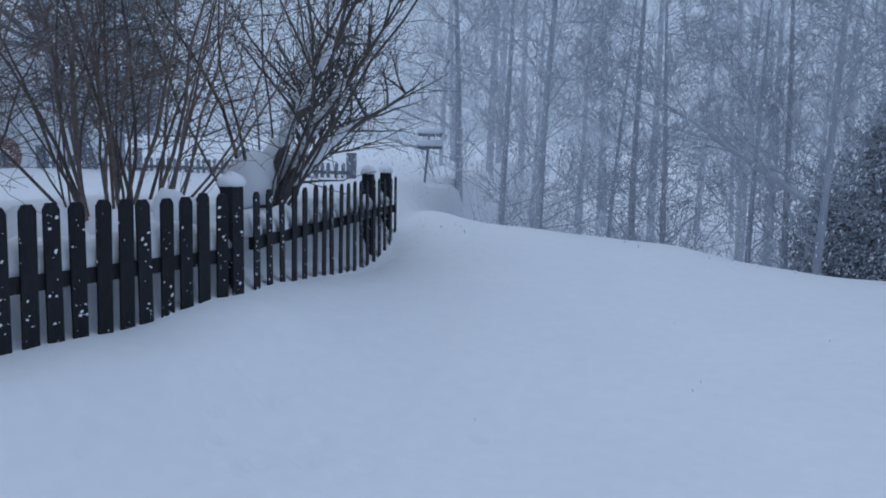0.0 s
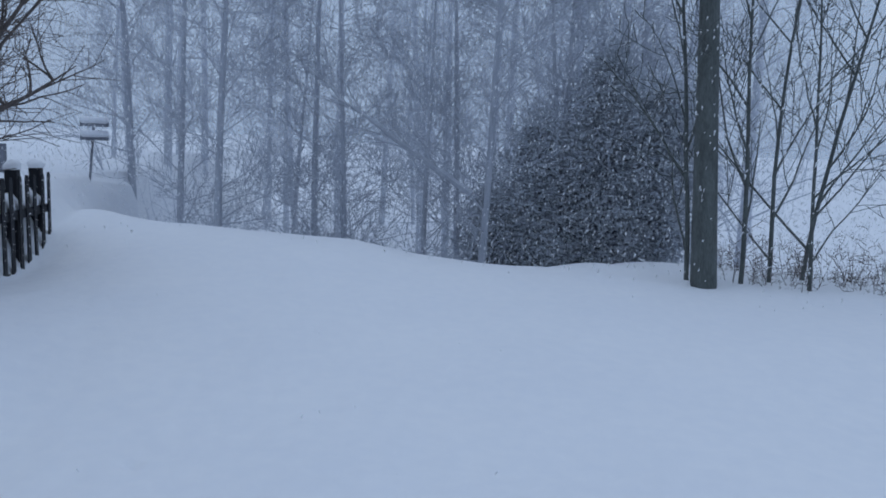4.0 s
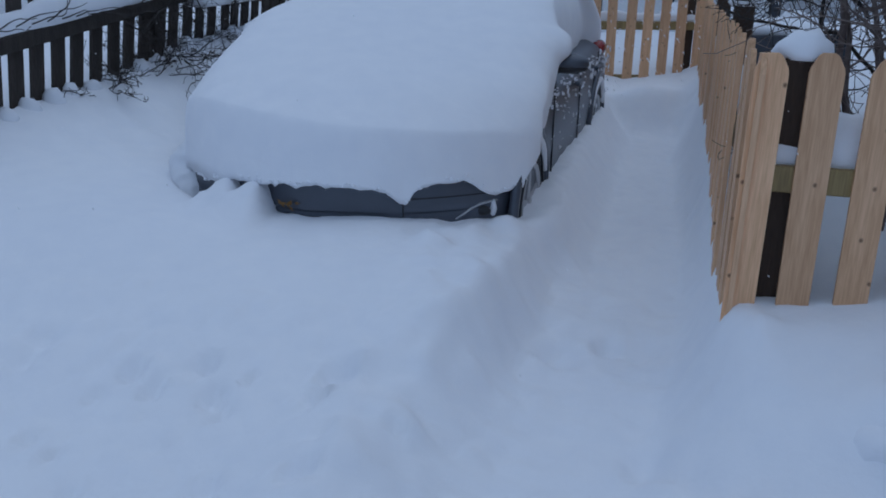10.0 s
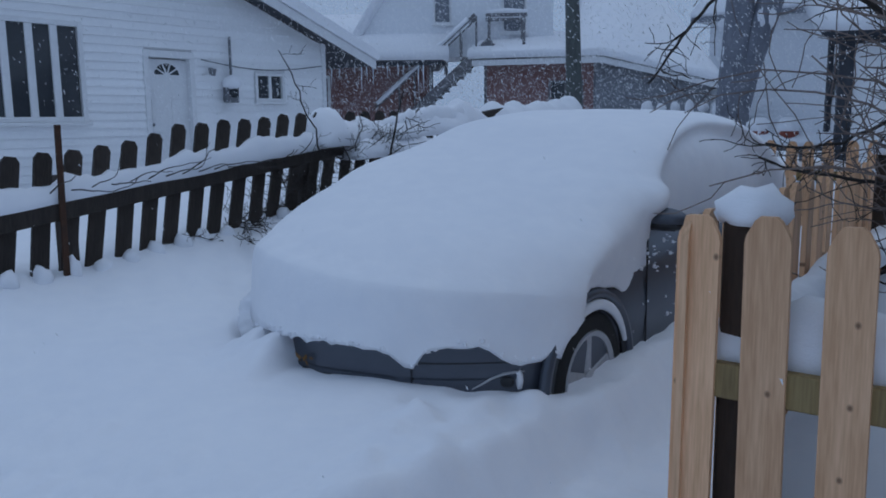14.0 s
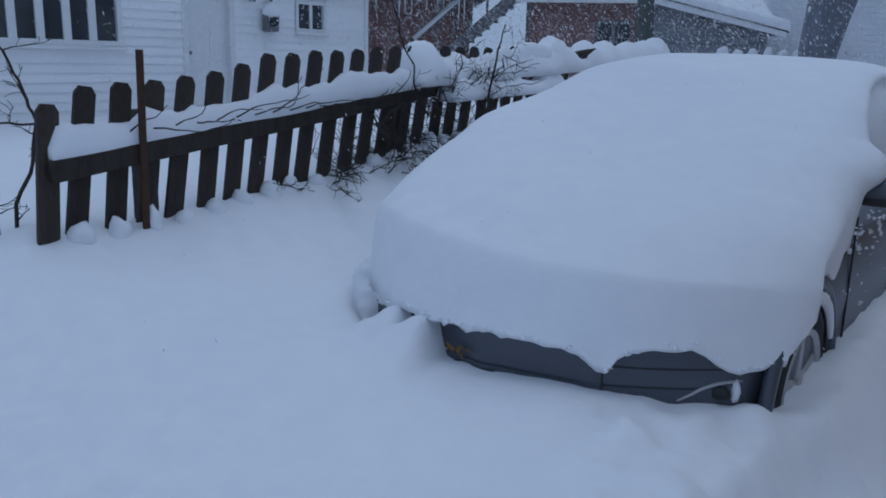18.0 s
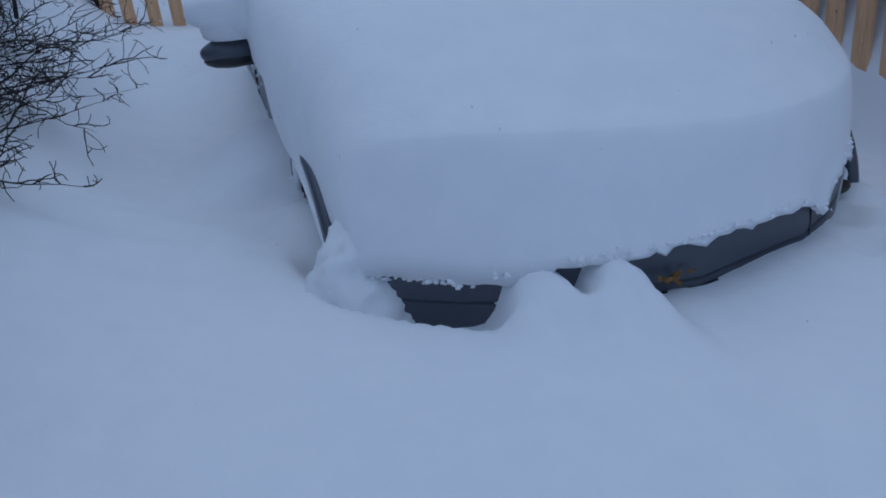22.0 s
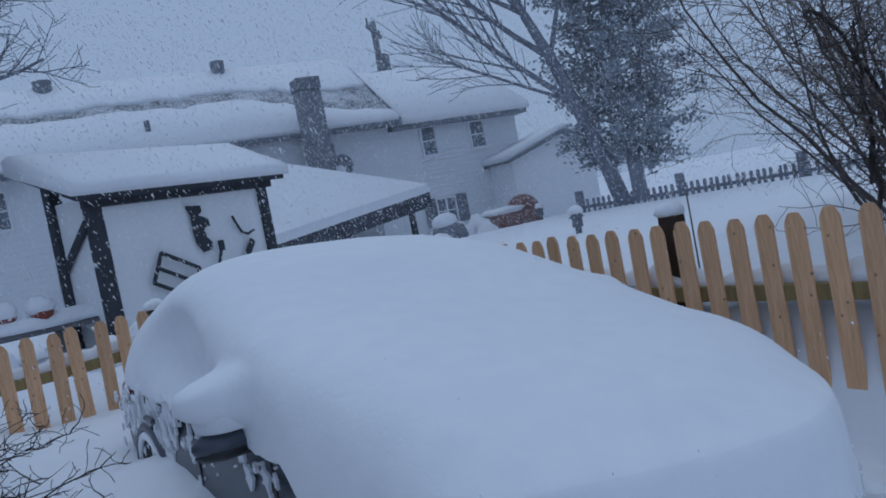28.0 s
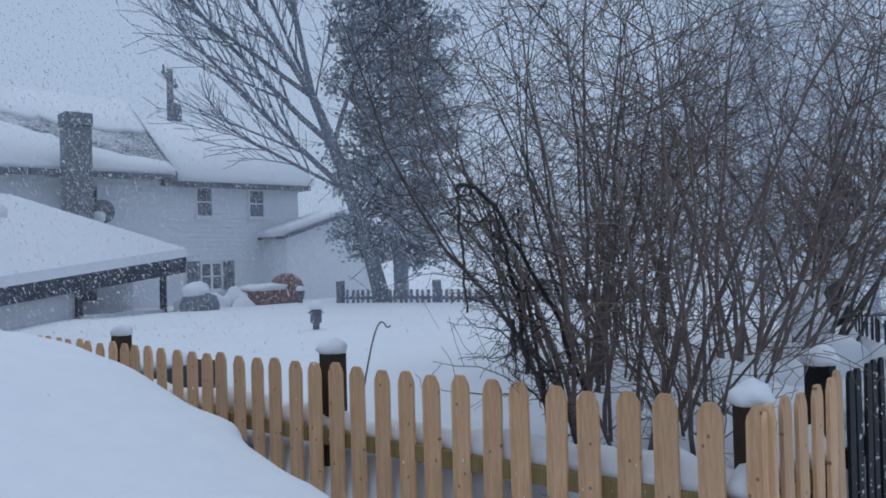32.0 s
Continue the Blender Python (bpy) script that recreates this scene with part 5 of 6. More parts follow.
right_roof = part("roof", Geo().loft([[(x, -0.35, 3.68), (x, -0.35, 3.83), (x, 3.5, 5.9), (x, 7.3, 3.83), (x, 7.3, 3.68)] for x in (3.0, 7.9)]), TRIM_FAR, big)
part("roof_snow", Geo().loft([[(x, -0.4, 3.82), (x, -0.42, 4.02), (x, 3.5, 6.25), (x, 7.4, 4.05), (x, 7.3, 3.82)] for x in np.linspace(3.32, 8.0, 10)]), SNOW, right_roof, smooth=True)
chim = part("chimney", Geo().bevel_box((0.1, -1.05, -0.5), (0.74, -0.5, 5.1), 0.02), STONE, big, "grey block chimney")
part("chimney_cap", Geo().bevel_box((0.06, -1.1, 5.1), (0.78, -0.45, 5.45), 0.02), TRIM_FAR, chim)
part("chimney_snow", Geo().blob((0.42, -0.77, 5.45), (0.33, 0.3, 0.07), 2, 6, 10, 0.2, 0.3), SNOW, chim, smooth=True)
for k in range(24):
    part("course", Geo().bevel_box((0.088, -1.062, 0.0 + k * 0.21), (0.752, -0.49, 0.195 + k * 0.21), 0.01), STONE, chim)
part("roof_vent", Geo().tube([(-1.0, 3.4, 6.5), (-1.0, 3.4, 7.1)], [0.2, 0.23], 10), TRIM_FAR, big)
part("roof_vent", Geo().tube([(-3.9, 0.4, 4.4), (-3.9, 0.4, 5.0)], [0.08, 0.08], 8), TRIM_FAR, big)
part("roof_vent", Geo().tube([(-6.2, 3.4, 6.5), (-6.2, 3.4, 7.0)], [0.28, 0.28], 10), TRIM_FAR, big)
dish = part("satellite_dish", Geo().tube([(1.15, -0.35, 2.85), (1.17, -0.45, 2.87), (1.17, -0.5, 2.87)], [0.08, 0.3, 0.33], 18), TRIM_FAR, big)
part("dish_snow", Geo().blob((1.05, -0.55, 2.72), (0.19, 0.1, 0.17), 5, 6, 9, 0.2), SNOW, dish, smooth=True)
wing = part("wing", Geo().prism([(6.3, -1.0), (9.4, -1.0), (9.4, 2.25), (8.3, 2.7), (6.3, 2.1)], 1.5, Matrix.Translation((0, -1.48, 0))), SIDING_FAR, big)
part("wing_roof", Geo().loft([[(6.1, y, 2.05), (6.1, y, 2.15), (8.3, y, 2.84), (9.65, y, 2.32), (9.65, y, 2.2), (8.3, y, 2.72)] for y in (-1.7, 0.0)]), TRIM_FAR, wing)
part("wing_snow", Geo().loft([[(6.05, y, 2.14), (6.05, y, 2.33), (8.3, y, 3.02), (9.7, y, 2.5), (9.7, y, 2.31), (8.3, y, 2.83)] for y in (-1.65, -0.8, 0.0)]), SNOW, wing, smooth=True)

porch = thing("porch", 0, 0, 0, 0, "open porch with lattice, icicles and a deep snow roof", "porch")
pr_ = part("roof", Geo().add([(0.4, 15.4, 0.62), (7.2, 15.3, 1.55), (7.6, 19.0, 1.75), (4.4, 17.6, 2.72), (0.4, 17.8, 2.9), (0.4, 15.4, 0.5), (7.2, 15.3, 1.38), (7.6, 19.0, 1.6)], [(0, 1, 3, 4), (1, 2, 3), (5, 6, 1, 0), (6, 7, 2, 1), (5, 4, 3, 2, 7, 6)]), TRIM_FAR, porch)
part("roof_snow", Geo().add([(0.35, 15.32, 0.62), (7.22, 15.22, 1.53), (7.7, 19.0, 1.75), (0.35, 15.3, 0.85), (7.2, 15.25, 1.72), (7.6, 19.0, 1.98), (4.4, 17.6, 2.98), (0.35, 17.8, 3.12)], [(0, 1, 4, 3), (1, 2, 5, 4), (3, 4, 6, 7), (4, 5, 6)]), SNOW, pr_, smooth=False)
for k in range(64):
    t = 0.3 + 0.7 * k / 64
    x = 0.4 + 6.8 * t
    l = ic.uniform(0.08, 0.34)
    part("icicle", Geo().tube([(x, 15.33, 0.56 + 0.93 * t), (x, 15.33, 0.56 + 0.93 * t - l)], [0.025, 0.004], 5), ICE, pr_)
part("eave_board", Geo().add([(0.4, 15.34, 0.28), (7.2, 15.24, 1.18), (7.2, 15.24, 1.56), (0.4, 15.34, 0.64), (0.4, 15.42, 0.28), (7.2, 15.32, 1.18), (7.2, 15.32, 1.56), (0.4, 15.42, 0.64)], [(0, 1, 2, 3), (4, 7, 6, 5), (0, 4, 5, 1), (3, 2, 6, 7)]), EAVE, pr_)
part("wall", Geo().box((0.5, 15.66, -0.5), (4.9, 15.76, 0.95)), SIDING_FAR, porch)
part("back_wall", Geo().box((4.9, 17.6, -0.5), (7.2, 17.7, 1.6)), SIDING_FAR, porch)
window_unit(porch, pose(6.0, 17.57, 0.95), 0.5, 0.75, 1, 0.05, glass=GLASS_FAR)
for x in (4.9, 6.8):
    part("post", Geo().bevel_box((x - 0.06, 15.5, -0.4), (x + 0.06, 15.62, 1.4), 0.01), EAVE, porch)
part("railing", Geo().bevel_box((4.9, 15.5, 0.3), (6.8, 15.6, 0.38), 0.01), WHITEPAINT, porch)
lat = Geo()
for k in range(13):
    for s in (-1, 1):
        x = 4.95 + k * 0.15
        lat.tube([(x, 15.55, -0.1), (x + s * 0.2, 15.55, 0.28)], [0.012, 0.012], 4)
part("lattice", lat, GREYWOOD, porch)
g = Geo()
for k, (x, y, z, r) in enumerate(((7.4, 15.6, 0.35, 0.3), (8.3, 15.8, 0.3, 0.35), (9.2, 16.2, 0.3, 0.4), (10.3, 17.0, 0.3, 0.4), (8.8, 15.4, 0.25, 0.3))):
    g.blob((x, y, z), (r, r, r), k, 8, 12, 0.4)
solo("snow_mounds", g, SNOW, "snow heaped over shrubs beside the porch", "snow", kind="stuff", smooth=True)
grill = thing("covered_grill", 7.1, 14.6, 0.3, 10, "dark covered grill topped with a snow mound", "grill")
part("cover", Geo().loft([[(x * s, y * s * 0.7, z) for x, y in [(math.cos(a), math.sin(a)) for a in np.linspace(0, 2 * math.pi, 17)[:-1]]] for z, s in ((-0.3, 0.42), (0.15, 0.5), (0.35, 0.42), (0.42, 0.2))]), TRIM_FAR, grill, smooth=True)
part("snow_top", Geo().blob((-0.1, 0, 0.48), (0.34, 0.25, 0.2), 3, 8, 12, 0.25), SNOW, grill, smooth=True)
brk = thing("brick_oven", 10.3, 16.2, 0.2, 12, "low rounded brick garden oven dusted with snow", "oven")
part("body", Geo().bevel_box((-1.0, -0.4, -0.6), (0.6, 0.4, 0.45), 0.08), BRICK, brk)
part("dome", Geo().blob((0.55, 0, 0.35), (0.5, 0.45, 0.5), 6, 10, 14, 0.05), BRICK, brk, smooth=True)
part("snow_top", Geo().blob((-0.3, 0, 0.5), (0.75, 0.42, 0.12), 8, 8, 14, 0.3), SNOW, brk, smooth=True)
for k, (x, y, h) in enumerate(((4.81, 8.09, 0.62), (9.9, 14.6, 0.9))):
    lan = thing("garden_lantern", x, y, gz(x, y), 0, "small garden lantern capped with snow", "lantern", "garden lanterns")
    part("post", Geo().tube([(0, 0, -0.2), (0, 0, 0.12)], [0.05, 0.05], 8), METAL, lan)
    part("body", Geo().tube([(0, 0, 0.1), (0, 0, 0.24)], [0.085, 0.085], 6), TRIM_FAR, lan)
    part("roof", Geo().tube([(0, 0, 0.24), (0, 0, 0.32)], [0.13, 0.03], 8), TRIM_FAR, lan)
    part("snow_top", Geo().blob((0, 0, 0.33), (0.12, 0.12, 0.09), k, 8, 10, 0.15, 0.4), SNOW, lan, smooth=True)
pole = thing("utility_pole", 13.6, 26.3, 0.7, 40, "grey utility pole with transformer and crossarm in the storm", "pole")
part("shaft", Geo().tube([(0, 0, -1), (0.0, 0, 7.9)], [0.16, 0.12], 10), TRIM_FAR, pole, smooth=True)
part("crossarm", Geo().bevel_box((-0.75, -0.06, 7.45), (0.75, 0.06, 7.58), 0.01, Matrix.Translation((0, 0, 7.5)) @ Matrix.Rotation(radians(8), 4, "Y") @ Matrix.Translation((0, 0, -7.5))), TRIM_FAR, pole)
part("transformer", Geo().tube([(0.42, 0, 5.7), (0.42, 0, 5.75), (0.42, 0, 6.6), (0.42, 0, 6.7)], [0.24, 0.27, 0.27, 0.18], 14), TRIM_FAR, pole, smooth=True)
for x in (-0.65, 0.6):
    part("insulator", Geo().tube([(x, 0, 7.5 - x * 0.2), (x, 0, 7.8 - x * 0.2)], [0.05, 0.03], 8), METAL, pole)

# dark picket fence at the far side of the garden
ff = thing("far_fence", 9.8, 13.0, -0.32, -76, "grey picket fence at the far garden edge", "fence")
ff_mesh = picket_mesh("picket", MAPLEBARK, 0.07, 1.0, 0.02, "dog")
for k in range(52):
    ob = new("picket", ff_mesh)
    ob.parent = ff
    ob.matrix_basis = pose(k * 0.14, 0, 0.0, 0, rng.uniform(-1.5, 1.5), 0)
for z in (0.35, 0.78):
    part("rail", Geo().bevel_box((-0.1, 0.02, z), (7.3, 0.06, z + 0.07), 0.005), MAPLEBARK, ff)
for x in (-0.1, 2.4, 4.9, 7.3):
    part("post", Geo().bevel_box((x - 0.08, 0.02, -0.3), (x + 0.08, 0.16, 1.2), 0.01), MAPLEBARK, ff)

# boards and canes just behind the pine fence
cf = thing("cold_frame", 0.55, 1.6, 0.1, 88, "pale green boarded cold frame behind the pine fence", "garden frame")
for k in range(3):
    part("board", Geo().bevel_box((-0.75, -0.02, -0.1 + 0.11 * k), (0.75, 0.02, 0.0 + 0.11 * k), 0.006), GREENWOOD, cf)
for x in (-0.7, 0.7):
    part("post", Geo().bevel_box((x - 0.03, 0.022, -0.2), (x + 0.03, 0.08, 0.25), 0.006), GREENWOOD, cf)
rb = thing("raised_bed", 0.6, 5.3, 0.22, 20, "dark timber raised bed heaped with snow", "garden bed")
part("board", Geo().bevel_box((-0.5, -0.3, 0.0), (0.5, -0.25, 0.3), 0.01), DARKTRIM, rb)
part("board", Geo().bevel_box((-0.5, 0.25, 0.0), (0.5, 0.3, 0.3), 0.01), DARKTRIM, rb)
part("board", Geo().bevel_box((0.45, -0.25, 0.0), (0.5, 0.25, 0.3), 0.01), DARKTRIM, rb)
part("snow_heap", Geo().blob((0, 0, 0.3), (0.46, 0.26, 0.12), 2, 8, 14, 0.2), SNOW, rb, smooth=True)
solo("bent_cane", Geo().tube([(0.35 + 1.5 * t, 2.5 + 1.2 * t, 0.45 + 0.75 * math.sin(min(1.0, t * 1.15) * 2.2) * 0.6) for t in np.linspace(0, 1, 14)], [0.006] * 14, 5), BARK, "thin bent cane arching out of the snow", "cane")

# street sign beyond the lane
sg = thing("street_sign", 11.2, 4.0, -0.5, -55, "leaning sign post with two snow-plastered blades", "sign")
part("post", Geo().tube([(-0.1, 0, -0.6), (0.1, 0, 1.75)], [0.02, 0.02], 8), TRIM_FAR, sg)
for z, a in ((1.5, 14), (1.72, -10)):
    b_ = part("blade", Geo().bevel_box((-0.2, -0.015, z), (0.24, 0.015, z + 0.1), 0.005, Matrix.Translation((0.09, 0, 0)) @ Matrix.Rotation(radians(a), 4, "Z")), TRIM_FAR, sg)
    part("blade_snow", Geo().bevel_box((-0.2, -0.05, z + 0.05), (0.24, 0.05, z + 0.16), 0.03, Matrix.Translation((0.09, 0, 0)) @ Matrix.Rotation(radians(a), 4, "Z")), SNOW, b_, smooth=True)


# ---- trees and shrubs ----
def wander(p, d, length, n, bend, rnd, lift=0.0):
    pts, step = [Vector(p)], length / n
    d = Vector(d).normalized()
    for i in range(n):
        d = (d + Vector((rnd.uniform(-1, 1), rnd.uniform(-1, 1), rnd.uniform(-1, 1) + lift)) * bend).normalized()
        pts.append(pts[-1] + d * step)
    return pts, d


def taper(r0, r1, n):
    return [r0 + (r1 - r0) * i / n for i in range(n + 1)]


def grow(g, p, d, length, r, level, rnd, kids, spread, bend=0.12, lift=0.12, min_r=0.004, first=0.25, shrink=0.55):
    n = 6 if level > 1 else (5 if level == 1 else 4)
    pts, _ = wander(p, d, length, n, bend, rnd, lift)
    end = max(min_r, r * (0.35 if level else 0.5))
    g.tube(pts, taper(r, end, n), 6 if r > 0.03 else (4 if r > 0.012 else 3), cap=False)
    if level == 0:
        return pts
    count = kids[level - 1]
    for k in range(count):
        t = first + (1 - first) * (k + rnd.random()) / count
        i = min(n - 1, int(t * n))
        q = pts[i].lerp(pts[i + 1], t * n - i)
        axis = (pts[i + 1] - pts[i]).normalized()
        side = axis.orthogonal().normalized()
        side.rotate(Matrix.Rotation(rnd.uniform(0, 2 * math.pi), 3, axis))
        nd = (axis * (1 - spread) + side * spread * rnd.uniform(0.7, 1.2) + Vector((0, 0, 0.15))).normalized()
        grow(g, q, nd, length * shrink * rnd.uniform(0.7, 1.2) * (1.15 - 0.5 * t), max(min_r, r * (1 - 0.6 * t) * 0.5), level - 1, rnd, kids, spread, bend * 1.15, lift, min_r, 0.15, shrink)
    return pts


def bare_tree(seed, height, r, mat, label, levels=(6, 7, 15), spread=0.5, lean=(0, 0), lift=0.25, category="tree", group="bare trees", first=0.3, wob=0.05, reach=1.0, thin=0.45):
    rnd = random.Random(seed)
    t = thing("bare_tree", label=label, category=category, group=group)
    n = 12
    pts, _ = wander((0, 0, -0.8), (lean[0], lean[1], 1), height, n, wob, rnd, 0.1)
    part("trunk", Geo().tube(pts, taper(r, r * 0.18, n), 9, cap=False), mat, t, smooth=True)
    g = Geo()
    count = levels[-1]
    for k in range(count):
        f = first + (1 - first) * (k + rnd.random()) / count
        i = min(n - 1, int(f * n))
        q = pts[i].lerp(pts[i + 1], f * n - i)
        a = rnd.uniform(0, 2 * math.pi)
        nd = Vector((math.cos(a) * spread, math.sin(a) * spread, rnd.uniform(0.35, 0.9) if reach == 1 else rnd.uniform(0.0, 0.7))).normalized()
        grow(g, q, nd, height * reach * rnd.uniform(0.2, 0.34) * (1.25 - 0.7 * f), r * (1 - 0.8 * f) * thin + 0.005, 2, rnd, levels, 0.55, 0.12, lift, 0.005)
    part("crown", g, mat, t, "bare branches", smooth=False)
    return t


def shrub(name, x, y, seed, stems, height, spread, r, mat, label, lean=(0.0, 0.0), kids=(4, 6), base=0.18, z=None, cat="shrub", group="", up=1.0):
    """Many stems from one root, fanning out, with twigs."""
    rnd = random.Random(seed)
    z = gz(x, y) if z is None else z
    t = thing(name, x, y, z, 0, label, cat, group)
    main, tw = Geo(), Geo()
    single = stems <= 20
    for k in range(stems):
        a = rnd.uniform(0, 2 * math.pi)
        f = spread * rnd.random() ** 0.7
        p = Vector((math.cos(a) * base * rnd.random(), math.sin(a) * base * rnd.random(), -0.25))
        d = Vector((math.cos(a) * f + lean[0], math.sin(a) * f + lean[1], up))
        h = height * rnd.uniform(0.6, 1.1)
        rr = r * rnd.uniform(0.45, 1.15)
        pts, _ = wander(p, d, h, 9, 0.2, rnd, 0.03)
        if single:
            part("stem", Geo().tube(pts, taper(rr, rr * 0.14, 9), 6, cap=False), mat, t, smooth=True)
        else:
            main.tube(pts, taper(rr, rr * 0.3, 9), 5, cap=False)
        for j in range(kids[1]):
            u = 0.25 + 0.75 * (j + rnd.random()) / kids[1]
            i = min(8, int(u * 9))
            q = pts[i].lerp(pts[i + 1], u * 9 - i)
            b = rnd.uniform(0, 2 * math.pi)
            nd = (pts[i + 1] - pts[i]).normalized() * 0.4 + Vector((math.cos(b), math.sin(b), 0.12)) * 0.85
            grow(tw, q, nd, h * rnd.uniform(0.13, 0.36), max(0.0038, rr * 0.42 * (1.1 - u)), 1, rnd, (kids[0],), 0.68, 0.36, 0.05, 0.0017, 0.12, 0.5)
    if not single:
        part("stem_mass", main, mat, t, smooth=True, kind="stuff")
    part("twig_mass", tw, mat, t, kind="stuff")
    return t


def cedar_tree(name, x, y, z0, seed, h, wide, limbs_n, fronds, size, label, mat, group="", low=0.9):
    """Evergreen: a trunk, short limbs and many small fronds in an uneven column."""
    t = thing(name, x, y, z0, 0, label, "tree", group)
    part("trunk", Geo().tube([(0, 0, -0.6), (0.0, 0.05, h * 0.11), (-0.05, 0.1, h * 0.45), (0, 0, h)], [h * 0.022, h * 0.02, h * 0.014, 0.03], 9), RIME_HAZE_BARK, t, smooth=True)
    cg, limbs, cr = Geo(), Geo(), random.Random(seed)
    for k in range(limbs_n):
        z = low + (h - low) * 1.01 * (k / limbs_n) ** 0.9
        wmax = wide * min(1.0, (h * 1.045 - z) / (h * 0.32)) * (0.6 + 0.4 * min(1, (z - 0.6 * low) / 1.2))
        a = k * 2.399
        l = wmax * cr.uniform(0.55, 1.12)
        pts, _ = wander((0, 0, z), (math.cos(a), math.sin(a), 0.1), l, 5, 0.12, cr, 0.08)
        limbs.tube(pts, taper(0.03, 0.008, 5), 4, cap=False)
        for j in range(fronds):
            f = 0.25 + 0.75 * cr.random() ** 0.7
            i = min(4, int(f * 5))
            q = pts[i].lerp(pts[i + 1], f * 5 - i) + Vector((cr.gauss(0, 0.13), cr.gauss(0, 0.13), cr.gauss(-0.03, 0.12)))
            d = Vector((cr.uniform(-1, 1), cr.uniform(-1, 1), cr.uniform(-0.7, 0.5))).normalized() * cr.uniform(1.4, 3.2) * size
            s = d.orthogonal().normalized() * cr.uniform(0.5, 1.0) * size
            s.rotate(Matrix.Rotation(cr.uniform(0, 6.28), 3, d.normalized()))
            u = d.cross(s).normalized() * 0.02
            cg.add([tuple(q), tuple(q + d * 0.5 + s), tuple(q + d), tuple(q + d * 0.5 - s), tuple(q + d * 0.5 + u)], [(0, 1, 4), (1, 2, 4), (2, 3, 4), (3, 0, 4)])
    part("limb_mass", limbs, RIME_HAZE_BARK, t, kind="stuff")
    part("crown", cg, mat, t, "dense dark needled fronds", kind="stuff")
    return t


shrub("lilac_shrub", 0.78, 1.02, 21, 19, 3.0, 0.55, 0.016, REDBARK, "bare multi-stemmed lilac shrub behind the pine fence", (0.06, 0.0), (6, 13), 0.3, group="lilac shrubs")
shrub("lilac_shrub", 1.75, 1.75, 22, 17, 3.3, 0.55, 0.017, BARK, "bare multi-stemmed lilac shrub behind the black fence", (0.0, 0.0), (6, 14), 0.32, group="lilac shrubs")
shrub("lilac_shrub", 2.75, 1.15, 23, 20, 3.3, 0.55, 0.017, REDBARK, "tall brown lilac shrub with crowded stems", (0.05, 0.0), (6, 14), 0.36, group="lilac shrubs")
shrub("lilac_shrub", 0.66, 0.52, 24, 12, 2.5, 0.55, 0.014, REDBARK, "slim young lilac shrub behind the pine fence", (0.15, 0.08), (6, 11), 0.16, group="lilac shrubs")
shrub("lilac_shrub", 3.6, 2.4, 25, 18, 3.5, 0.55, 0.018, BARK, "dense dark lilac shrub with snow at its foot", (0.05, 0.0), (5, 10), 0.4, group="lilac shrubs")
c_bush = shrub("lilac_shrub", 4.05, 1.1, 26, 13, 3.7, 0.5, 0.021, BARK, "old thick-limbed lilac leaning out with snow in its crotches", (0.18, -0.04), (6, 12), 0.25, group="lilac shrubs")
old_limbs = Geo()
snowy = Geo()
ol = random.Random(31)
for k, (dx, dy, l, r) in enumerate(((0.75, -0.1, 2.3, 0.06), (0.5, -0.25, 2.7, 0.055), (0.3, 0.1, 3.0, 0.05), (0.95, 0.0, 2.0, 0.045), (0.15, -0.1, 3.1, 0.05))):
    pts, _ = wander((0, 0, -0.2), (dx, dy, 0.75), l, 9, 0.1, ol, 0.12)
    old_limbs.tube(pts, taper(r * 0.85, r * 0.08, 9), 7, cap=False)
    for i in (2, 3, 4):
        q = pts[i].lerp(pts[i + 1], 0.5)
        d_ = (pts[i + 1] - pts[i]).normalized()
        rr = r * (1.45 - 0.2 * i)
        snowy.tube([q - d_ * 0.2 + Vector((0, 0, rr * 0.5)), q - d_ * 0.1 + Vector((0, 0, rr * 0.85)), q + d_ * 0.06 + Vector((0, 0, rr * 0.9)), q + d_ * 0.2 + Vector((0, 0, rr * 0.5))], [0.01, rr * 1.05, rr, 0.01], 8)
    for j in range(16):
        i = 3 + j % 6
        grow(old_limbs, pts[i], (ol.uniform(-0.4, 1), ol.uniform(-0.6, 0.6), ol.uniform(0.0, 0.8)), ol.uniform(0.5, 1.1), 0.014, 1, ol, (6,), 0.5, 0.13, 0.08, 0.0035)
for k, (x, y, z, rx, rz) in enumerate(((-0.1, -0.05, 0.25, 0.24, 0.22), (0.25, 0.0, 0.35, 0.16, 0.22))):
    snowy.blob((x, y, z), (rx, rx * 0.8, rz), k + 3, 8, 12, 0.4)
part("limb", old_limbs, BARK, c_bush, "thick old limbs", smooth=True)
part("snow_clumps", snowy, SNOW, c_bush, "snow packed in the crotches", smooth=True, kind="stuff")
sn2 = Geo()
for k, (x, y, z, rx, rz) in enumerate(((2.35, 0.6, 0.5, 0.24, 0.2), (2.62, 0.45, 0.6, 0.17, 0.2), (3.2, 0.9, 0.45, 0.32, 0.2), (1.5, 0.9, 0.35, 0.3, 0.2), (0.8, 0.7, 0.3, 0.25, 0.16), (2.0, 1.0, 0.45, 0.3, 0.24))):
    sn2.blob((x, y, z), (rx, rx, rz), k, 8, 12, 0.35)
solo("snow_mounds", sn2, SNOW, "soft mounds of snow under the lilac shrubs", "snow", kind="stuff", smooth=True)

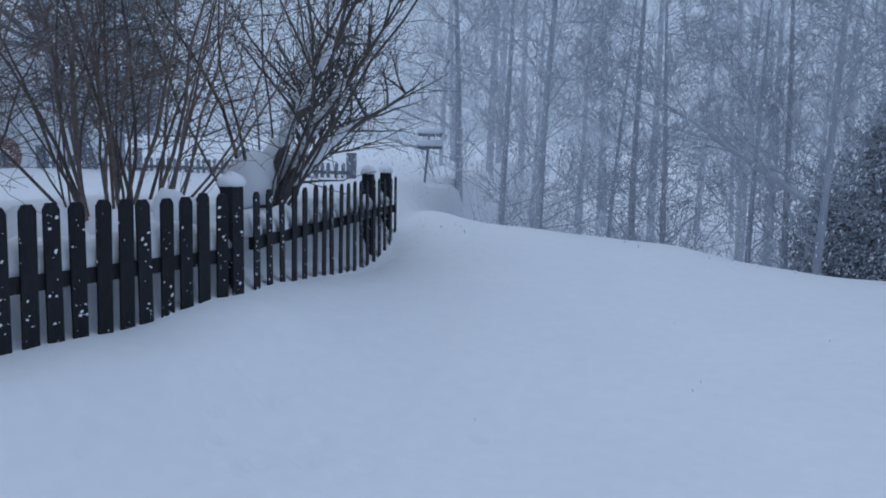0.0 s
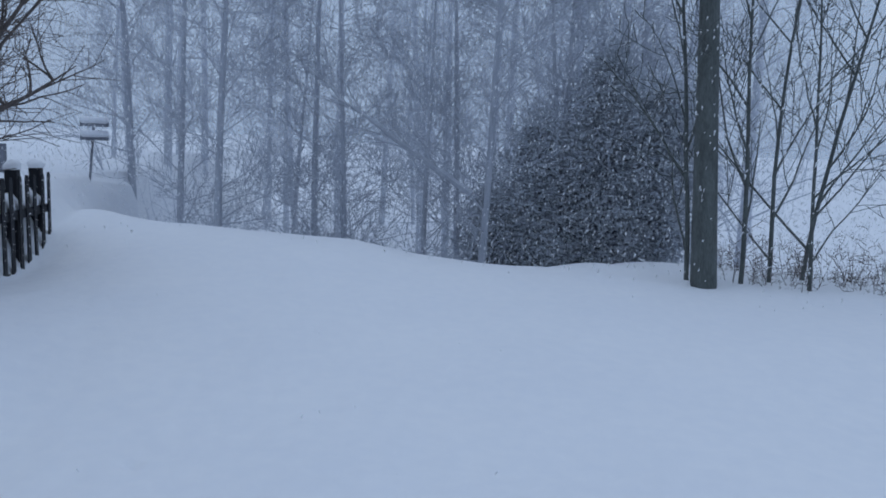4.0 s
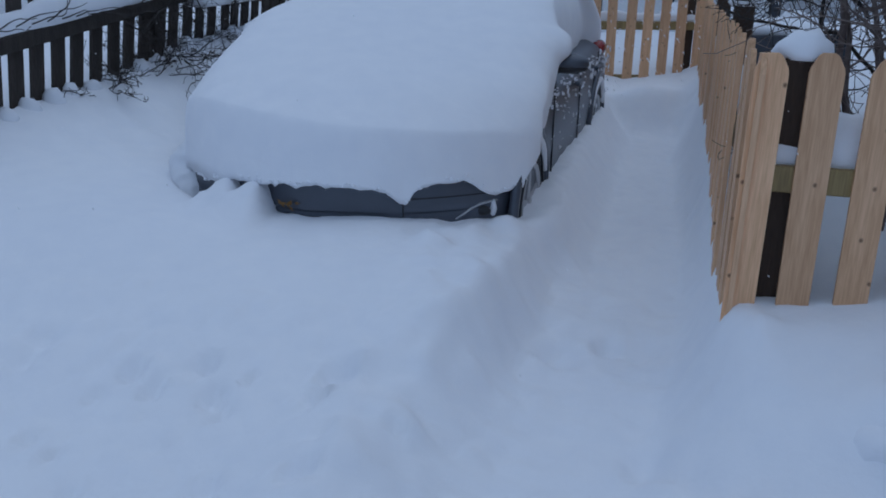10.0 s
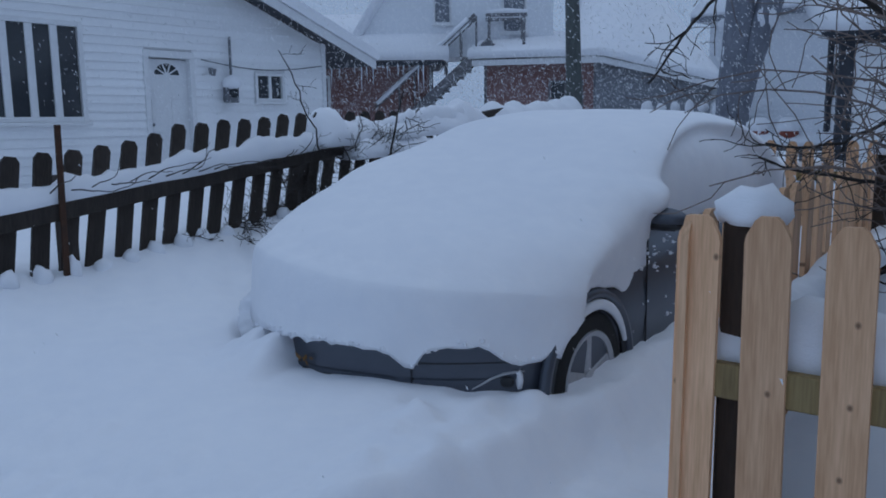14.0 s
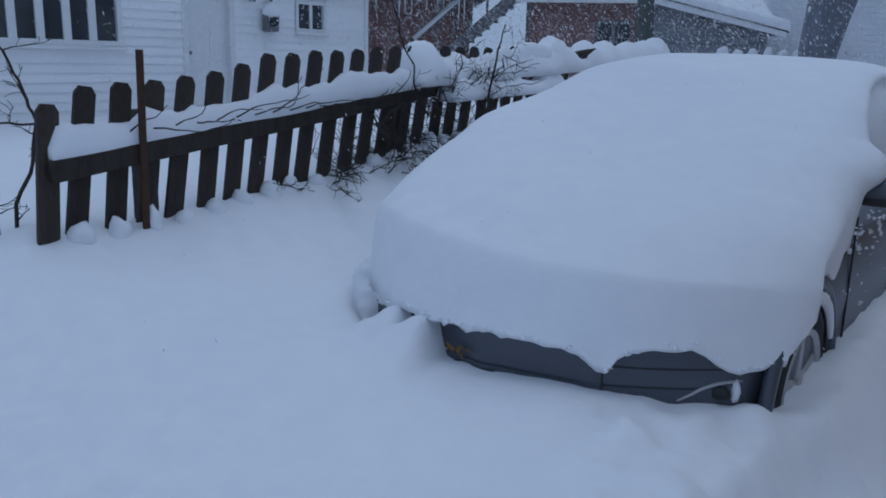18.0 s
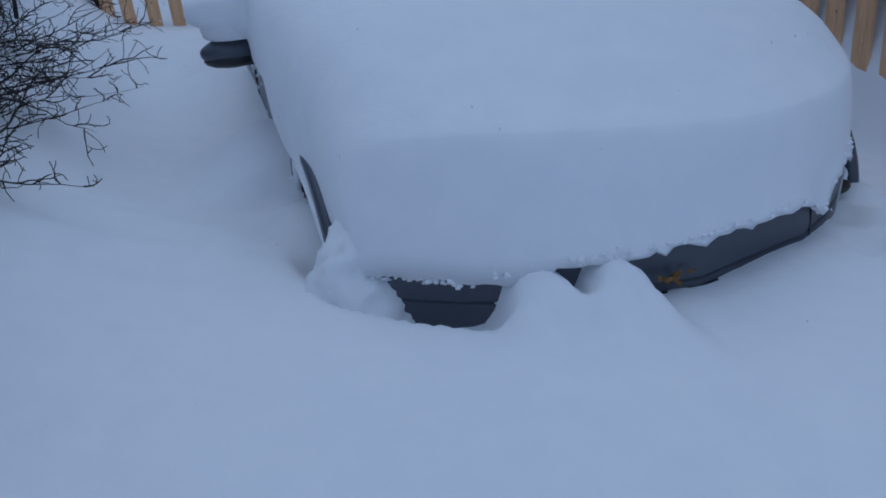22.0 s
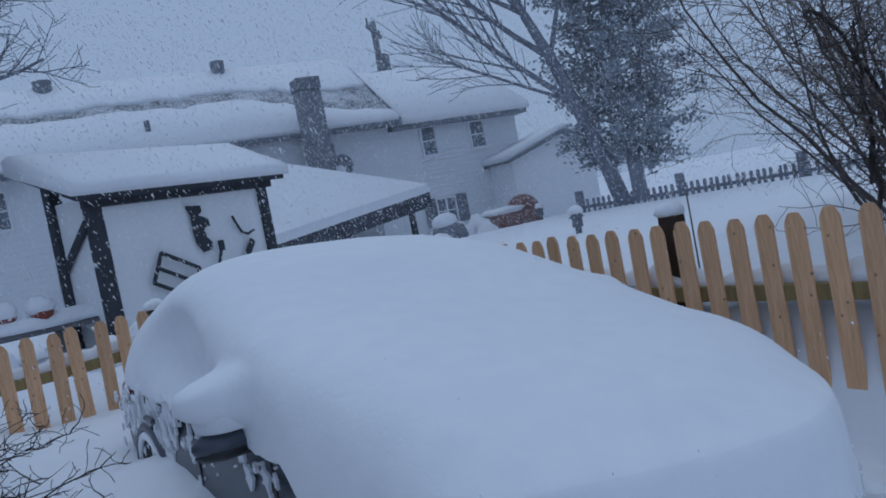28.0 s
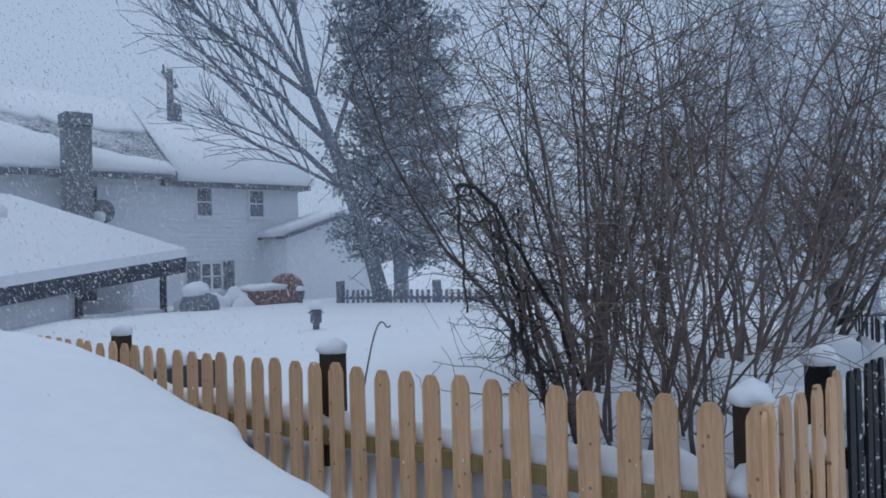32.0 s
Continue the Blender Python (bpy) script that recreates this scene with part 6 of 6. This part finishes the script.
# tangle of vine on the old fence
for k, (y, zz, n_, h) in enumerate(((1.9, 0.5, 6, 0.55), (2.3, 0.55, 9, 0.62), (2.7, 0.62, 13, 0.7), (3.1, 0.66, 13, 0.75), (3.6, 0.7, 10, 0.7))):
    shrub("vine_tangle", -3.85, y, 41 + k, n_, h, 0.85, 0.0055, VINEBARK, "dark bare vine tangle hanging over the old fence", (0.5, -0.55), (3, 5), 0.25, zz, "vine", "vines on the old fence", 0.12)
shrub("vine_tangle", -4.1, 0.02, 47, 5, 0.6, 0.35, 0.007, VINEBARK, "thin dry vine climbing the end of the old fence", (0.0, 0.0), (3, 4), 0.1, 0.15, "vine", "vines on the old fence")
vn = random.Random(8)
for k in range(26):
    y = 0.6 + k * 0.125
    z = 0.62 + 0.124 * y * 0.5
    pts, _ = wander((-3.84, y, z), (0.25, vn.uniform(0.3, 1), vn.uniform(-0.2, 0.5)), vn.uniform(0.2, 0.5), 9, 0.38, vn, 0.0)
    solo("dry_vine", Geo().tube([q + Vector((0.07, -0.1, 0)) for q in pts], taper(0.0045, 0.002, 9), 4), VINEBARK, "thin dry vine stem trailing over the rail snow", "vine", "vine stems")
solo("snow_heap", snow_ridge((-3.86, 2.6, 0.0), (-4.0, 7.2, 0.2), 0.84, 0.2, 0.27, 9), SNOW, "billowing snow piled on the vine and fence top", "snow", smooth=True)
solo("snow_heap", snow_ridge((-3.74, 2.9, 0.0), (-3.8, 4.6, 0.05), 0.74, 0.12, 0.18, 5), SNOW, "snow pillow lying on the vine tangle", "snow", smooth=True)



def limb(pts, r0, r1, seed, twigs, name, label, mat, reach=0.22, group="vine stems", cat="vine"):
    """One crooked stem through pts with fine side twigs."""
    rnd = random.Random(seed)
    t = thing(name, *pts[0], 0, label, cat, group)
    o = Vector(pts[0])
    fine = []
    for a, b in zip(pts[:-1], pts[1:]):
        a, b = Vector(a), Vector(b)
        for q in range(4):
            k = (b - a).length * 0.035
            fine.append(a.lerp(b, q / 4) - o + Vector((rnd.uniform(-k, k), rnd.uniform(-k, k), rnd.uniform(-k, k))))
    fine.append(Vector(pts[-1]) - o)
    n = len(fine)
    part("stem", Geo().tube(fine, [r0 + (r1 - r0) * i / (n - 1) for i in range(n)], 6), mat, t, smooth=True)
    g = Geo()
    for k in range(twigs):
        i = 1 + int((n - 2) * (k + rnd.random()) / twigs)
        d = (fine[i] - fine[i - 1]).normalized() * 0.5 + Vector((rnd.uniform(-1, 1), rnd.uniform(-1, 1), rnd.uniform(-0.8, 0.8)))
        grow(g, fine[i], d, reach * rnd.uniform(0.4, 1.1), max(r1, 0.5 * r0 * (1 - i / n)), 1, rnd, (4,), 0.8, 0.4, 0.0, 0.0016, 0.15, 0.55)
    part("twig_mass", g, mat, t, kind="stuff")
    return t


limb([(-4.12, 0.07, -0.02), (-4.12, 0.12, 0.32), (-4.12, 0.21, 0.5), (-4.12, 0.24, 0.69), (-4.12, 0.19, 0.83), (-4.12, 0.12, 1.01), (-4.12, 0.04, 1.09), (-4.12, -0.06, 1.04), (-4.12, -0.11, 0.94)], 0.011, 0.004, 1, 9, "dry_vine", "tall dry vine arching over the end of the old fence", VINEBARK, 0.2)
limb([(-4.12, 0.32, 0.67), (-4.12, 0.12, 0.69), (-4.12, -0.02, 0.7), (-4.12, -0.19, 0.66)], 0.006, 0.003, 2, 3, "dry_vine", "thin dry vine reaching past the end of the old fence", VINEBARK, 0.12)
limb([(-3.6, 3.2, 0.6), (-3.6, 3.32, 1.02), (-3.6, 3.43, 1.27)], 0.011, 0.004, 3, 3, "dry_vine", "dark upright vine stem above the snow heap", VINEBARK, 0.15)
limb([(-3.7, 2.6, 0.75), (-3.7, 2.38, 1.18), (-3.7, 2.25, 1.42), (-3.7, 2.17, 1.52)], 0.006, 0.003, 4, 4, "dry_vine", "thin tall vine stem bending over the fence", VINEBARK, 0.2)
tr_ = random.Random(33)
for k in range(12):
    y = 2.05 + 0.14 * k + tr_.uniform(-0.06, 0.06)
    pts = [(-3.74, y, 0.66 + 0.02 * k)]
    for _ in range(5):
        q = pts[-1]
        pts.append((q[0] + tr_.uniform(0.0, 0.05), q[1] + tr_.uniform(-0.08, 0.16), q[2] + tr_.uniform(-0.13, 0.13)))
    limb(pts, 0.006, 0.003, 50 + k, 9, "dry_vine", "tangled dark vine stem on the old fence", VINEBARK, 0.24)
limb([(0.8, 1.2, 0.55), (0.55, 1.32, 1.2), (0.25, 1.36, 1.58), (0.05, 1.35, 1.69), (-0.12, 1.32, 1.7), (-0.23, 1.23, 1.6), (-0.32, 1.15, 1.48), (-0.4, 1.07, 1.36), (-0.46, 1.02, 1.26), (-0.52, 0.96, 1.15)], 0.012, 0.004, 11, 16, "lilac_branch", "dark crooked lilac branch drooping over the fence", VINEBARK, 0.24, "lilac branches", "branch")
limb([(0.8, 1.6, 0.7), (0.46, 1.41, 1.16), (0.33, 1.35, 1.26), (0.15, 1.26, 1.39), (-0.03, 1.16, 1.5), (-0.15, 1.1, 1.59)], 0.015, 0.005, 12, 20, "lilac_branch", "long dark lilac branch rising over the fence", VINEBARK, 0.34, "lilac branches", "branch")
limb([(0.42, 1.16, 0.2), (0.38, 1.16, 0.4), (0.32, 1.18, 0.71), (0.3, 1.2, 0.89), (0.31, 1.24, 1.08), (0.33, 1.29, 1.28)], 0.013, 0.006, 13, 14, "lilac_branch", "upright dark lilac stem behind the pine fence", VINEBARK, 0.34, "lilac branches", "branch")
limb([(0.6, 1.35, 0.6), (0.38, 1.23, 0.79), (0.25, 1.15, 0.8), (0.13, 1.07, 0.83), (-0.03, 0.98, 0.86), (-0.12, 0.93, 0.9)], 0.01, 0.003, 14, 16, "lilac_branch", "low dark lilac branch full of fine twigs", VINEBARK, 0.26, "lilac branches", "branch")
limb([(0.45, 1.1, 0.3), (0.4, 1.06, 0.48), (0.29, 1.01, 0.55), (0.18, 0.92, 0.49), (0.08, 0.85, 0.4), (0.03, 0.8, 0.35)], 0.009, 0.003, 15, 12, "lilac_branch", "bent lilac branch hanging down to the snow", VINEBARK, 0.22, "lilac branches", "branch")
limb([(0.55, 1.5, 0.85), (0.36, 1.38, 1.04), (0.22, 1.29, 1.02), (0.09, 1.19, 0.94), (-0.02, 1.12, 0.92), (-0.13, 1.05, 0.94)], 0.01, 0.003, 16, 18, "lilac_branch", "dark lilac branch spreading beside the post", VINEBARK, 0.3, "lilac branches", "branch")

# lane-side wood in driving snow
near_proto = [bare_tree(100 + k, h, r, WOOD_RIME_HAZE, "tall bare tree plastered with blown snow, haze in its bark colour", (6, 8, 36), 0.6, lift=0.06, group="wood beyond the lane", first=0.1, wob=0.018, reach=0.6, thin=0.16) for k, (h, r) in enumerate(((9.5, 0.075), (8.5, 0.06), (10.5, 0.09)))]
far_proto = [bare_tree(120 + k, h, r, RIME_HAZE_FAR, "pale bare tree fading into driving snow", (5, 6, 34), 0.55, lift=0.1, group="far wood", first=0.15, wob=0.018, reach=0.6, thin=0.17) for k, (h, r) in enumerate(((13.0, 0.12), (14.0, 0.15), (12.0, 0.1)))]
wr = random.Random(17)
spots = [(9.9, 1.15), (10.6, -0.5), (12.3, 3.0), (12.0, 0.4), (11.0, -1.6), (12.8, -1.9), (13.2, -3.6), (12.6, -5.2), (13.5, 4.6), (14.0, 1.6)]
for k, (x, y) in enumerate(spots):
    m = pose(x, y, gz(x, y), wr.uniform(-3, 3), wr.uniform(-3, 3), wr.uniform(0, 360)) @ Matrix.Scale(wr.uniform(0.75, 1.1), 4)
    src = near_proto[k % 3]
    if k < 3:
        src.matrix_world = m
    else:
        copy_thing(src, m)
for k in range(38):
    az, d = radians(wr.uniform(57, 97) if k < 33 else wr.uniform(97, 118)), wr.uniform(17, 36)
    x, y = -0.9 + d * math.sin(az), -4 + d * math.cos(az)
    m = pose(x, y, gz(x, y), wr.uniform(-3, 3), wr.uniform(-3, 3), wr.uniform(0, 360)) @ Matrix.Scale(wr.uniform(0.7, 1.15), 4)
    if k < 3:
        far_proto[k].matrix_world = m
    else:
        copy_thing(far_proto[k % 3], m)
roadside = bare_tree(140, 9.0, 0.15, MOSSBARK, "straight mossy roadside tree with snow on its bark", (5, 6, 10), 0.5, group="roadside trees", first=0.45, wob=0.004)
roadside.matrix_world = pose(7.85, -5.2, gz(7.85, -5.2), -3.5, 0, 0)
for k, (x, y, s) in enumerate(((8.2, -5.1, 0.6), (8.2, -5.65, 0.55), (8.5, -6.0, 0.5), (8.9, -6.4, 0.55), (8.0, -6.3, 0.4))):
    slim = bare_tree(150 + k, 6.5, 0.033, MOSSBARK, "slim bare roadside tree with crooked stem", (4, 5, 11), 0.5, group="roadside trees", first=0.15)
    slim.matrix_world = pose(x, y, gz(x, y), 0, wr.uniform(-3, 3), 70 * k) @ Matrix.Scale(s + 0.35, 4)
for k in range(14):
    x, y = 8.3 + wr.uniform(-0.4, 1.2), -5.9 + wr.uniform(-1.4, 0.3)
    shrub("brush_clump", x, y, 160 + k, 7, wr.uniform(0.5, 0.9), 0.6, 0.006, BARK, "low reddish brush poking through the snow", (0, 0), (3, 4), 0.15, group="roadside brush")
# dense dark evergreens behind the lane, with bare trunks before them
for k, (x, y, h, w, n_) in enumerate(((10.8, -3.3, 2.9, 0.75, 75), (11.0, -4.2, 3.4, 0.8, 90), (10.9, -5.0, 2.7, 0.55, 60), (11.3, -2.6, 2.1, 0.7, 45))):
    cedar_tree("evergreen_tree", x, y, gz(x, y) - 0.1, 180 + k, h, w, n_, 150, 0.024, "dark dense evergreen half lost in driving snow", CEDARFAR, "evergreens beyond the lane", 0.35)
for k, (x, y, s) in enumerate(((11.6, -3.6, 1.2), (12.0, -4.4, 1.3), (9.9, -2.6, 0.8))):
    copy_thing(near_proto[k % 3], pose(x, y, gz(x, y), wr.uniform(-2, 2), wr.uniform(-2, 2), 50 * k) @ Matrix.Scale(s, 4))
for k in range(9):
    x, y = 11.0 + wr.uniform(-1, 5), wr.uniform(-3, 6)
    shrub("thicket_shrub", x, y, 200 + k, 16, wr.uniform(1.2, 2.2), 0.6, 0.012, RIME_HAZE_FAR, "pale low shrub half buried in drifts", (0, 0), (4, 6), 0.4, group="low shrubs")
fallen = Geo()
fr_ = random.Random(12)
pts, _ = wander((9.2, -2.55, 0.55), (0.15, 0.95, 0.55), 2.2, 9, 0.08, fr_, 0.05)
fallen.tube(pts, taper(0.05, 0.015, 9), 6)
for i in range(2, 9):
    grow(fallen, pts[i], (fr_.uniform(-0.4, 0.4), 0.7, fr_.uniform(0.0, 0.9)), 0.9, 0.014, 1, fr_, (5,), 0.5, 0.12, 0.08, 0.004)
solo("leaning_branch", fallen, RIME_HAZE_BARK, "snow-laden branch leaning down towards the lane", "branch")

# garden trees in front of the farmhouse
maple = thing("maple_tree", 10.46, 12.38, 0.1, 0, "large bare maple leaning beside a dark cedar", "tree")
mr = random.Random(61)
mp = [(0.25, -0.25, -0.6), (0.0, 0.0, 0.4), (-0.2, 0.2, 1.6), (-0.5, 0.45, 2.8), (-0.75, 0.7, 3.9), (-1.05, 1.0, 5.0)]
part("trunk", Geo().tube(mp, [0.26, 0.2, 0.17, 0.15, 0.13, 0.1], 10, cap=False), MAPLEBARK, maple, smooth=True)
mg = Geo()
for k, (i, dx, dy, l, r) in enumerate(((3, -0.95, 0.6, 5.2, 0.12), (4, -0.7, 0.8, 5.6, 0.12), (5, -0.5, 0.4, 5.4, 0.12), (5, -0.15, 0.2, 5.5, 0.12), (4, 0.25, -0.1, 5.0, 0.11), (5, -0.8, 1.0, 5.2, 0.1), (3, -1.3, 0.9, 3.8, 0.08), (4, 0.0, 0.5, 5.2, 0.1))):
    grow(mg, mp[i], (dx, dy, 0.95), l, r * 0.6, 2, mr, (8, 12), 0.42, 0.06, 0.15, 0.008, 0.2, 0.5)
part("crown", mg, MAPLEBARK, maple, "bare branches")
mid = bare_tree(78, 9, 0.16, MOSSBARK, "dark straight tree trunk behind the yard", (4, 5, 10), 0.5, group="old maples", first=0.5)
mid.matrix_world = pose(-5.4, 10.0, 0, 0, 0, 0)
cedar = cedar_tree("cedar_tree", 11.6, 12.8, 0.3, 5, 9.0, 1.75, 150, 190, 0.05, "dark dense cedar tree whitened by driven snow and painted haze", CEDAR)

# bare crown hanging in beside the shelter
side_tree = bare_tree(88, 8.5, 0.31, MAPLEBARK, "old two-stemmed maple with snow plastered on its bark", (7, 10, 20), 0.9, group="old maples", first=0.45, wob=0.03, thin=0.22)
fork = Geo().tube([(0.0, 0, 0.9), (0.16, 0.02, 1.7), (0.55, 0.1, 3.0), (0.9, 0.15, 6.0)], [0.2, 0.21, 0.18, 0.08], 10, cap=False)
part("second_stem", fork, MAPLEBARK, side_tree, smooth=True)
plaster, pk = Geo(), random.Random(9)
for k in range(26):
    z, a = pk.uniform(0.2, 4.0), math.radians(pk.uniform(190, 340))
    r = 0.25 - 0.03 * z
    o = (0.12 * z + 0.13, 0.03 * z) if k % 2 else (0.0, 0.0)
    plaster.blob((o[0] + r * math.cos(a), o[1] + r * math.sin(a), z), (pk.uniform(0.04, 0.11), 0.035, pk.uniform(0.05, 0.16)), k, 6, 9, 0.4)
part("bark_snow", plaster, SNOW, side_tree, "snow plastered on the bark", smooth=True, kind="stuff")
side_tree.matrix_world = pose(-3.2, 10.9, 0, 0, 0, 0)

# ---- falling snow ----
fl = np.random.RandomState(4)


def flakes(name, n, lo, hi, size, keep, label):
    return flake_mesh(name, fl.uniform(lo, hi, (n, 3)), size, keep, label)


def flake_mesh(name, c, size, keep, label):
    c = c[keep(c)]
    n = len(c)
    s = fl.uniform(0.6, 1.4, (n, 1)) * size
    fall = np.array([0.5, 0.15, -0.9])
    fall = fall / np.linalg.norm(fall) * (1.2 + 1.0 * fl.rand(n, 1)) + fl.normal(0, 0.25, (n, 3))
    side = fl.normal(0, 1, (n, 3))
    side = side - (side * fall).sum(1, keepdims=True) * fall / (fall * fall).sum(1, keepdims=True)
    side /= np.linalg.norm(side, axis=1, keepdims=True)
    third = np.cross(fall, side)
    third /= np.linalg.norm(third, axis=1, keepdims=True)
    v = np.stack([c + fall * s, c - fall * s * 0.8 + side * s * 0.6, c - fall * s * 0.5 - side * s * 0.5 + third * s * 0.5, c - fall * s * 0.4 - third * s * 0.6], 1).reshape(-1, 3)
    f = (np.arange(n)[:, None, None] * 4 + np.array([[0, 1, 2], [0, 2, 3]])[None]).reshape(-1, 3)
    me = bpy.data.meshes.new(name)
    me.vertices.add(len(v))
    me.vertices.foreach_set("co", v.ravel())
    me.loops.add(3 * len(f))
    me.loops.foreach_set("vertex_index", f.ravel().astype(np.int32))
    me.polygons.add(len(f))
    me.polygons.foreach_set("loop_start", np.arange(0, 3 * len(f), 3, dtype=np.int32))
    me.update(calc_edges=True)
    me.materials.append(FLAKE)
    return tagged(new(name, me), label, "snowfall", kind="stuff")


PX = np.array([e for _, e, _, _ in PATH])


def clear(c, far):
    d = np.min(np.stack([np.linalg.norm(c - p, axis=1) for p in PX[::3]]), axis=0)
    return d > far


flakes("falling_snow", 7000, (-6, -4, -0.2), (8, 8, 4.0), 0.0034, lambda c: clear(c, 0.9), "small snowflakes driven on the wind")
flakes("falling_snow", 60000, (-22, -14, -0.5), (26, 32, 4.2), 0.012, lambda c: clear(c, 6.0), "driving snow in the distance")
flakes("falling_snow", 150000, (6.5, -13, -1.5), (24, 9, 7.5), 0.013, lambda c: clear(c, 6.5), "snow driving across the wood")
flakes("falling_snow", 90000, (-20, 4.5, -0.2), (1, 17, 6.0), 0.0095, lambda c: clear(c, 6.5), "snow driving before the houses")
flakes("falling_snow", 60000, (1, 5.5, 0.0), (15, 18, 6.0), 0.0085, lambda c: clear(c, 6.5), "snow driving over the garden")
